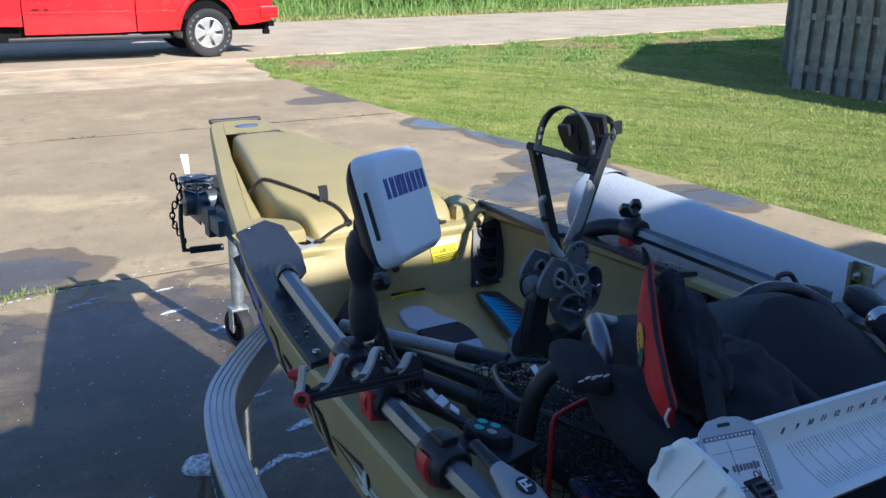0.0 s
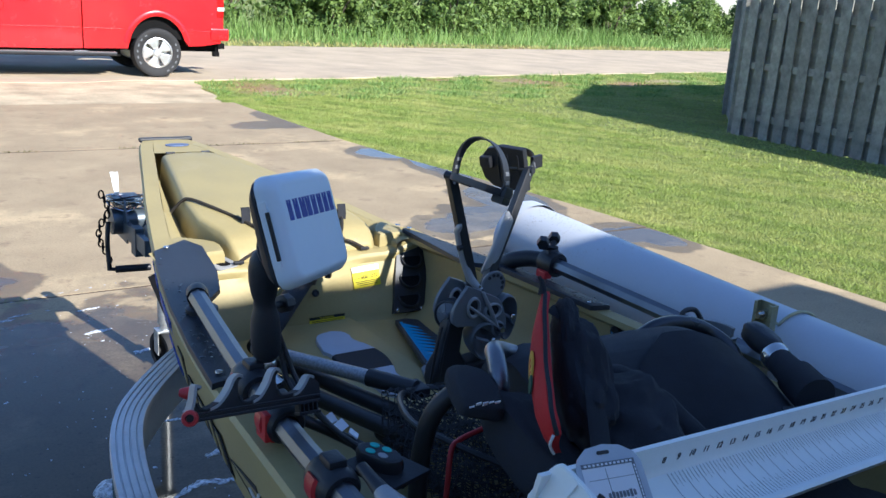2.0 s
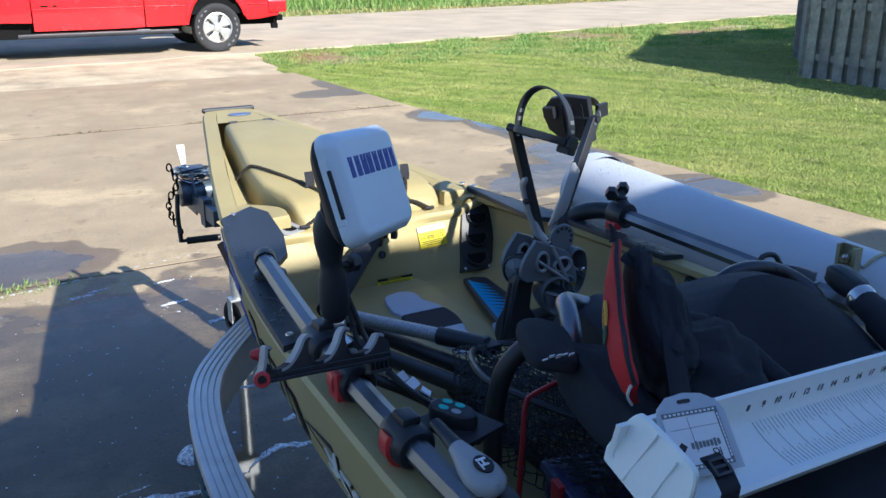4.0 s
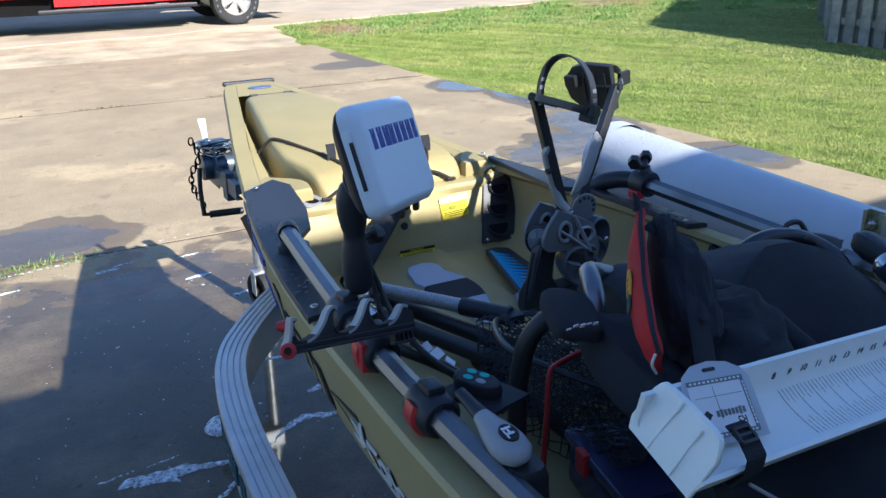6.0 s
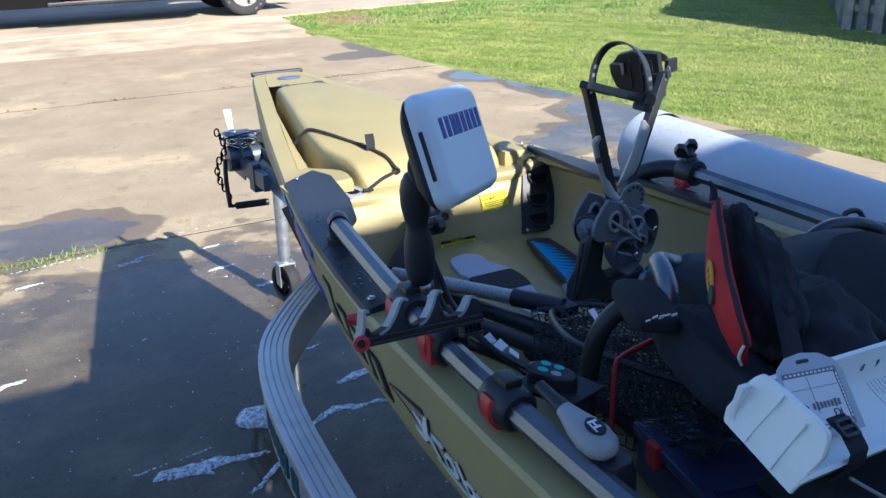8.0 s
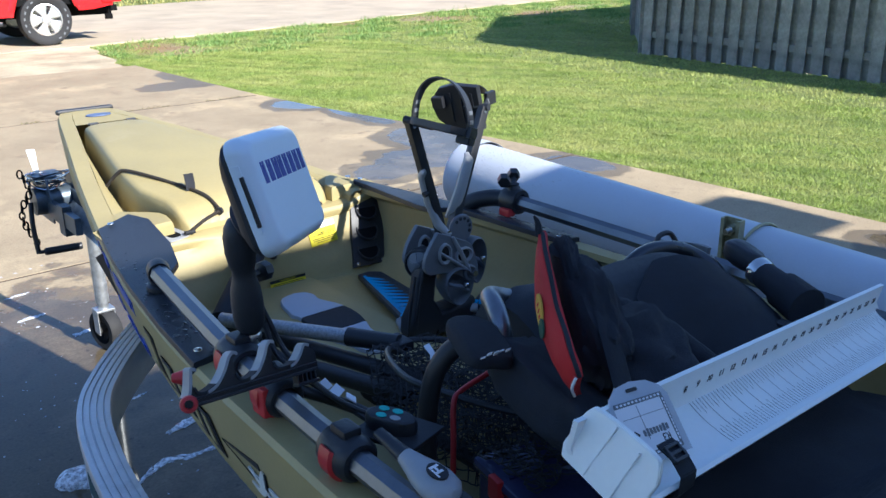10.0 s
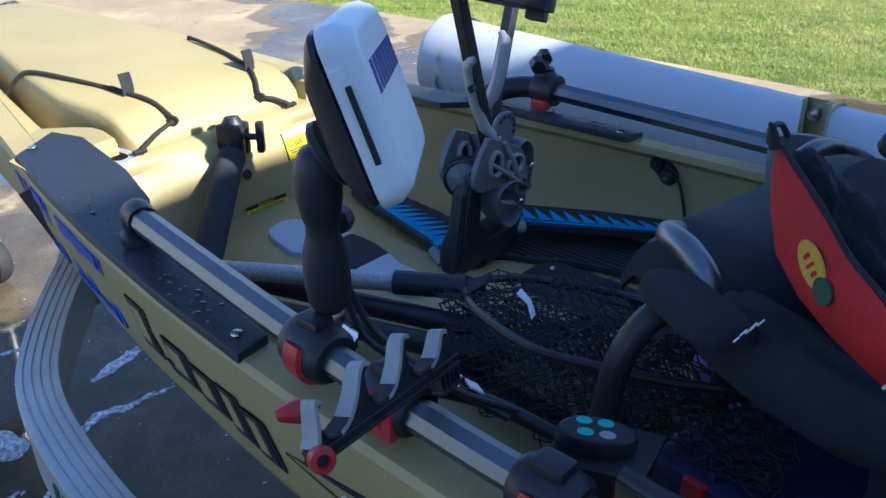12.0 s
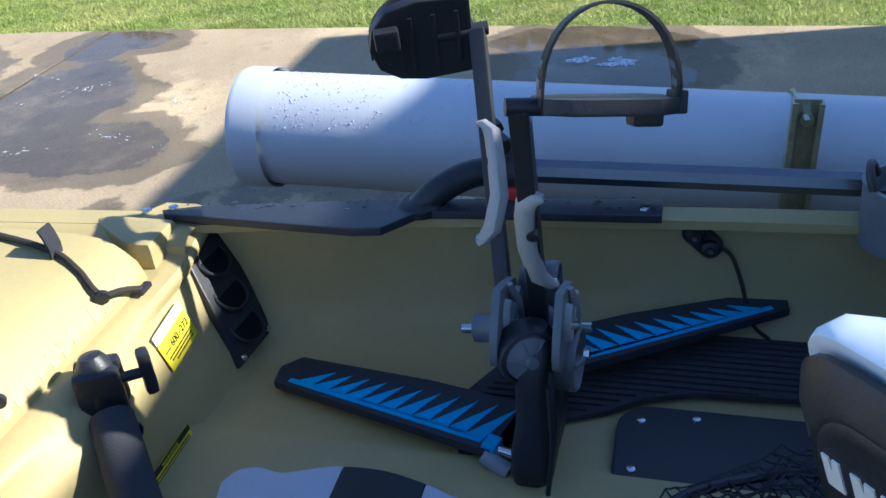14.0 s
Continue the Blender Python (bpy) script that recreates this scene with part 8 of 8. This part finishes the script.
# ---- clear tackle box under the netting ----
def tackle_box():
    t = thing("tackle_box", (0.8, 0.68, 0.8), "clear blue plastic tackle box with red latches", "tackle box")
    m = Matrix.Translation((0.886, 0.705, 0.8)) @ Matrix.Rotation(radians(-11), 4, "Z")
    bm = bmesh.new()
    box(bm, (-0.1, -0.17, 0.004), (0.1, 0.17, 0.068), 0.012, m)
    part("body", bm, TUBCLEAR, t)
    bm = bmesh.new()
    box(bm, (-0.105, -0.175, 0.069), (0.105, 0.175, 0.087), 0.008, m)
    lid = part("lid", bm, TUBCLEAR, t)
    for k in range(3):
        bm = bmesh.new()
        box(bm, (-0.09, -0.12 + k * 0.11, 0.086), (0.09, -0.113 + k * 0.11, 0.09), 0.001, m)
        part("lid_rib", bm, TUBCLEAR, lid)
    for v in (0.11, -0.11):
        bm = bmesh.new()
        box(bm, (-0.111, v - 0.013, 0.055), (-0.1, v + 0.013, 0.089), 0.003, m)
        part("latch", bm, REDP, t, "red latch")
    bm = bmesh.new()
    rnd = random.Random(8)
    for i in range(46):
        x, y = 0.815 + 0.1 * rnd.random(), 0.775 + 0.1 * rnd.random()
        a = rnd.uniform(0, 6.28)
        p = [Vector((x + 0.014 * math.cos(a + k * 1.05), y + 0.014 * math.sin(a + k * 1.05), 0.895 + 0.006 * rnd.random())) for k in range(6)]
        tube(bm, p, 0.0012, 4, wrap=True)
    net = thing("net_bag", (0.83, 0.82, 0.91), "loose black net bag lying on the tackle box", "net")
    tagged(part("netting", bm, NET, net, "", 0), kind="stuff")


tackle_box()


# ---- measuring trough across the seat ----
def measuring_board():
    d = Vector((0.992, 0.081, -0.094)).normalized()
    v = Vector((0, -0.93, -0.37))
    v = (v - d * v.dot(d)).normalized()
    o = Vector((0.688, 0.606, 1.074))
    m = plane_pose(o, d, -v)          # x along the board, y towards its far edge, z up out of the trough
    b = thing("measuring_board", o, "cream plastic fish measuring trough with printed inch scale", "measuring board")
    prof = [(0.015, 0.044), (0.009, 0.046), (0.003, 0.016), (-0.005, 0.008), (-0.07, 0.008), (-0.078, 0.012), (-0.084, 0.03), (-0.089, 0.029), (-0.082, 0.006), (-0.074, 0.003), (-0.003, 0.003), (0.008, 0.012)]
    bm = bmesh.new()
    loft(bm, [[m @ Vector((x, y, z)) for y, z in prof] for x in (0.0, 0.2, 0.4, 0.6, 0.775)])
    part("trough", bm, CREAM, b)
    bm = bmesh.new()
    out = [(-0.084, 0.001), (0.008, 0.001), (0.0145, 0.012), (0.0152, 0.046), (0.012, 0.056), (0.004, 0.0605), (-0.02, 0.0665), (-0.05, 0.073), (-0.07, 0.0765), (-0.079, 0.073), (-0.0865, 0.055)]
    edge = [(q.x, q.y) for q in smooth_path([(a, b, 0) for a, b in out[3:]], 3)]

    def lean(y):
        return 0.07 + 0.3 * max(0.0, min(1.0, (y + 0.075) / 0.088))
    loft(bm, [[m @ Vector((x + lean(y) * z, y, z)) for y, z in out[:3] + edge] for x in (-0.002, 0.0045)])
    bmesh.ops.recalc_face_normals(bm, faces=bm.faces)
    bmesh.ops.bevel(bm, geom=[e for e in bm.edges if e.calc_face_angle(0) > 1.0], offset=0.0012, segments=2, affect="EDGES")
    stop = part("end_stop", bm, CREAM, b, "cream end stop")
    for y in (-0.056, -0.022):
        bm = bmesh.new()
        box(bm, (-0.0045, y - 0.0012, 0.004), (0.002, y + 0.0012, 0.066), 0.0008, m @ Matrix.Rotation(math.atan(lean(y)), 4, "Y") @ Matrix.Translation((-0.001, 0, 0)))
        part("stop_rib", bm, CREAM, stop)
    inch = 0.0274
    x8 = 0.208
    bm = bmesh.new()
    for k in range(0, 4 * 23):
        x = x8 + k * inch / 4
        if x > 0.765:
            break
        w = 0.00042 if k % 4 == 0 else 0.00034
        spans = ((-0.0055, -0.069),) if k % 4 == 0 else ((-0.0055, -0.022 - 0.004 * (k % 4 == 2)), (-0.05 + 0.004 * (k % 4 == 2), -0.069))
        for y1, y0 in spans:
            ys = [y1 + (y0 - y1) * i / 5 for i in range(6)]
            rows = [[m @ Vector((x + 5.0 * (q + 0.038) ** 2 + s * w, q, 0.0083)) for s in (-1, 1)] for q in ys]
            vs = [[bm.verts.new(p) for p in r] for r in rows]
            for r0, r1 in zip(vs, vs[1:]):
                bm.faces.new((r0[0], r1[0], r1[1], r0[1]))
    tagged(part("tick_print", bm, INK, b, "black printed tick marks", 0), kind="stuff")
    lip = m @ Matrix.Translation((0, 0.0045, 0.021)) @ Matrix.Rotation(radians(79), 4, "X")
    for n in range(8, 31):
        x = x8 + (n - 8) * inch
        if x > 0.765:
            break
        words("digit", str(n), 0.0125, lip @ Matrix.Translation((x - (0.0045 if n < 10 else 0.009), -0.002, 0.0012)), INK, b, 0.0002)
    # card in a clear sleeve, held by a strap
    c = thing("score_card", m @ Vector((0.06, -0.04, 0.002)), "white printed card in a clear sleeve on the trough", "card")
    r3 = m.to_3x3()
    cm = plane_pose(m @ Vector((0.091, -0.02, 0.033)), r3 @ Vector((0.07, -0.006, 0)), r3 @ Vector((-0.016, 0.0515, 0.025)))
    dome = [(-0.046, -0.036), (0.05, -0.036), (0.05, 0.026), (0.043, 0.037), (0.025, 0.046), (0.0, 0.049), (-0.025, 0.046), (-0.04, 0.036), (-0.046, 0.024)]
    bm = bmesh.new()
    prism(bm, dome, cm, 0.0012)
    part("card_back", bm, SLEEVE, c, "clear grey sleeve")
    bm = bmesh.new()
    prism(bm, rounded(0.078, 0.06, 0.001), cm @ Matrix.Translation((0, 0, 0.0012)), 0.0008)
    card = part("card", bm, PAPER, c, "white printed card")
    cz = cm @ Matrix.Translation((0, 0, 0.002))
    for x0, y0, w, h in ((0, 0.0275, 0.078, 0.005), (0, -0.0275, 0.078, 0.005), (0.0368, 0, 0.0045, 0.05)):
        bm = bmesh.new()
        prism(bm, rounded(w, h, 0.0008, x0=x0, y0=y0), cz, 0.0004)
        border = part("border_band", bm, GREY, card, "grey printed border")
        for k in range(12):
            bm = bmesh.new()
            u = -0.43 + 0.86 * k / 11
            prism(bm, rounded(0.0035 if w > h else 0.0022, 0.0022 if w > h else 0.003, 0.0004, x0=x0 + (u * w if w > h else 0), y0=y0 + (u * h if h > w else 0)), cz @ Matrix.Translation((0, 0, 0.0004)), 0.0002)
            part("border_bar", bm, PAPER, border)
    for k in range(8):
        bm = bmesh.new()
        prism(bm, rounded(0.0038, 0.0085 if k in (1, 6) else 0.0065, 0.001, x0=0.026 - k * 0.0052, y0=-0.006), cz, 0.0004)
        part("brand_bar", bm, GREY, card)
    bm = bmesh.new()
    prism(bm, [(-0.018, -0.006), (-0.024, -0.001), (-0.033, -0.006), (-0.024, -0.011)], cz, 0.0004)
    part("brand_mark", bm, INK, card)
    for x0, y0, w, h in ((0.0, 0.012, 0.066, 0.0005), (-0.006, 0.005, 0.0005, 0.036)):
        bm = bmesh.new()
        box(bm, (x0 - w / 2, y0 - h / 2, 0), (x0 + w / 2, y0 + h / 2, 0.0003), 0, cz)
        part("ruled_line", bm, GREY, card)
    words("card_text", "R3", 0.012, cz @ Matrix.Rotation(math.pi, 4, "Z") @ Matrix.Translation((-0.026, 0.012, 0.0002)), INK, card, 0.0003)
    bm = bmesh.new()
    prism(bm, rounded(0.018, 0.004, 0.0018, x0=-0.002, y0=0.04), cm @ Matrix.Translation((0, 0, 0.0013)), 0.0006)
    part("sleeve_slot", bm, INK, c)
    s = thing("webbing_strap", m @ Vector((0.05, -0.1, 0)), "black webbing strap with buckle round the trough", "strap")
    bm = bmesh.new()
    ring = [(-0.052, 0.05), (-0.07, 0.05), (-0.088, 0.042), (-0.094, 0.026), (-0.088, 0.002), (-0.07, -0.003), (0.005, -0.003), (-0.05, -0.0035), (-0.088, -0.02), (-0.105, -0.06)]
    rings = [[m @ Vector((x, y, z)) for x, z_ in ((0.052, 0), (0.08, 0)) for z in (z0,)] + [m @ Vector((0.08, y + 0.0015, z0 + 0.0015)), m @ Vector((0.052, y + 0.0015, z0 + 0.0015))] for y, z0 in ring]
    loft(bm, rings)
    part("webbing", bm, FABRIC, s)
    bm = bmesh.new()
    bmx = m @ Matrix.Translation((0.064, -0.066, 0.051)) @ Matrix.Rotation(radians(10), 4, "X") @ Matrix.Scale(0.6, 4)
    for lo, hi in (((-0.02, -0.016, 0), (0.02, -0.01, 0.006)), ((-0.02, 0.01, 0), (0.02, 0.016, 0.006)), ((-0.02, -0.016, 0), (-0.014, 0.016, 0.006)), ((0.014, -0.016, 0), (0.02, 0.016, 0.006)), ((-0.018, -0.003, 0.001), (0.018, 0.003, 0.005))):
        box(bm, lo, hi, 0.0015, bmx)
    part("buckle", bm, BLACK, s, "black plastic buckle")
    bm = bmesh.new()
    tube(bm, [m @ Vector((0.07, -0.095, 0.01)), m @ Vector((0.12, -0.125, -0.01)), m @ Vector((0.18, -0.14, -0.03)), m @ Vector((0.24, -0.15, -0.03))], 0.002, 6, 4)
    part("cord", bm, PALEGREY, s, "thin pale cord")


measuring_board()


def gear_bag():
    g = thing("gear_bag", (1.0, 0.25, 0.8), "black fabric gear bag behind the measuring trough", "bag")
    bm = bmesh.new()
    lump(bm, (1.0, 0.3, 0.895), (0.25, 0.2, 0.09), 3.3, 0.14, 8, 40, 26, 0.55)
    part("body", bm, FABRIC, g)
    bm = bmesh.new()
    lump(bm, (1.1, 0.53, 0.862), (0.27, 0.2, 0.088), 3.0, 0.16, 7, 40, 26, 0.6)
    part("side_pocket", bm, FABRIC, g)
    bm = bmesh.new()
    tube(bm, [(0.82, 0.4, 0.95), (0.86, 0.42, 0.98), (0.95, 0.43, 0.99), (1.05, 0.42, 0.97)], 0.012, 8, 5, 0.4)
    part("handle", bm, FABRIC, g)
    for x, y, z in ((0.84, 0.46, 0.91), (0.89, 0.48, 0.9)):
        bm = bmesh.new()
        ball(bm, (x, y, z), 0.005, 10, 6)
        part("stud", bm, STEEL, g)


gear_bag()


def small_ball():
    bm = bmesh.new()
    lump(bm, (1.0, 0.905, 0.885), (0.022, 0.03, 0.026), 2.2, 0.06, 6, 24, 16, 0.9)
    solid("bait_tub", bm, mat("violet bait tub", (0.32, 0.22, 0.5), 0.4, var=0.2, big=40), "small violet bait tub among the netting", "tub")


small_ball()


# ---- soap foam on the wet slab, and drawn white glare on the puddles ----
def foam():
    rnd = random.Random(31)
    bm = bmesh.new()

    def blob(x, y, a, b, turn, h=0.005, ragged_=0.6):
        n = 34
        ph = rnd.uniform(0, 50)
        rings = []
        for s, z in ((1.0, 0.0004), (0.96, h * 0.35), (0.8, h * 0.7), (0.45, h), (0.15, h * 1.05)):
            ring = []
            for k in range(n):
                t = 2 * math.pi * k / n
                q = 1 + ragged_ * (noise.noise((math.cos(t) * 1.3 + ph, math.sin(t) * 1.3, 0)) + 0.6 * noise.noise((math.cos(t) * 3.5 + ph, math.sin(t) * 3.5, 4)))
                u, w = a * s * q * math.cos(t), b * s * q * math.sin(t)
                ring.append((x + u * math.cos(turn) - w * math.sin(turn), y + u * math.sin(turn) + w * math.cos(turn), z))
            rings.append(ring)
        loft(bm, rings)
    blob(0.72, 2.626, 0.07, 0.055, 0.3, 0.03, 0.15)
    blob(0.75, 2.585, 0.045, 0.035, 0.3, 0.02, 0.2)

    def streak(points, w, n, h=0.008):
        """A drifting line of foam: many soft blobs along a bent line."""
        line = smooth_path([(x, y, 0) for x, y in points], 12)
        for k in range(n):
            p = line[int((len(line) - 1) * k / n)]
            q = line[min(len(line) - 1, int((len(line) - 1) * k / n) + 2)]
            a = math.atan2(q.y - p.y, q.x - p.x)
            e = math.sin(math.pi * (k + 0.5) / n) ** 0.5
            blob(p.x + rnd.gauss(0, w * 0.25), p.y + rnd.gauss(0, w * 0.25), w * rnd.uniform(0.8, 2.2) * e, w * rnd.uniform(0.35, 0.8) * e, a + rnd.gauss(0, 0.25), h * rnd.uniform(0.6, 1), 0.3)
    streak([(0.38, 2.448), (0.47, 2.44), (0.557, 2.434)], 0.03, 26, 0.008)
    streak([(0.54, 2.44), (0.62, 2.425), (0.7, 2.415)], 0.016, 16)
    streak([(0.86, 2.486), (0.955, 2.546), (1.06, 2.53), (1.2, 2.52)], 0.016, 34, 0.004)
    streak([(0.587, 2.233), (0.66, 2.29), (0.725, 2.358), (0.86, 2.48)], 0.011, 36, 0.006)
    streak([(1.06, 2.72), (1.14, 2.74), (1.22, 2.77)], 0.026, 16)
    streak([(0.9, 3.05), (1.02, 3.02), (1.1, 3.03)], 0.012, 14, 0.004)
    for x, y, w in ((0.61, 4.31, 0.03), (0.7, 4.36, 0.02), (1.0, 4.33, 0.025), (0.16, 4.25, 0.025), (0.02, 3.29, 0.03), (0.98, 4.02, 0.03), (1.12, 3.72, 0.035), (0.45, 2.2, 0.014), (0.36, 2.5, 0.012), (0.5, 2.52, 0.01), (0.62, 2.12, 0.02)):
        streak([(x - 0.05, y - 0.01), (x, y), (x + 0.06, y + 0.01)], w * 0.6, 7, 0.004)
    streak([(0.1, 4.46), (0.5, 4.53), (1.3, 4.7)], 0.008, 60, 0.002)
    for i in range(230):
        x, y = rnd.uniform(-0.3, 1.3), rnd.uniform(1.9, 4.5)
        s = rnd.uniform(0.001, 0.0032) * (2.4 if i % 7 == 0 else 1)
        blob(x, y, s * rnd.uniform(0.8, 2.0), s, rnd.uniform(0, 3), 0.0015, 0.3)
    # Thin strokes draw the pale sheen streaks on this puddle.
    for cx, cy in ((3.6, 3.75), (3.95, 3.55), (3.35, 4.1), (4.1, 4.2), (3.75, 4.5), (4.3, 4.6)):
        turn = rnd.uniform(0, 3)
        for k in range(20):
            u, w = rnd.gauss(0, 0.13), rnd.gauss(0, 0.02)
            s = rnd.uniform(0.0015, 0.0045)
            blob(cx + u * math.cos(turn) - w * math.sin(turn), cy + u * math.sin(turn) + w * math.cos(turn), s * rnd.uniform(1.5, 5), s * 0.6, turn + rnd.gauss(0, 0.4), 0.0015, 0.4)
    # White blobs here draw the sky's glare on the puddle.
    for i in range(5):
        blob(4.6 + rnd.gauss(0, 0.045), 1.5 + i * 0.05 + rnd.gauss(0, 0.03), rnd.uniform(0.03, 0.09), rnd.uniform(0.015, 0.05), 1.5 + rnd.gauss(0, 0.4), 0.008, 0.7)
    solid("foam_and_glare", bm, FOAM, "white soap foam drifting on the wet concrete, with white patches drawing puddle glare", "foam", kind="stuff")


foam()
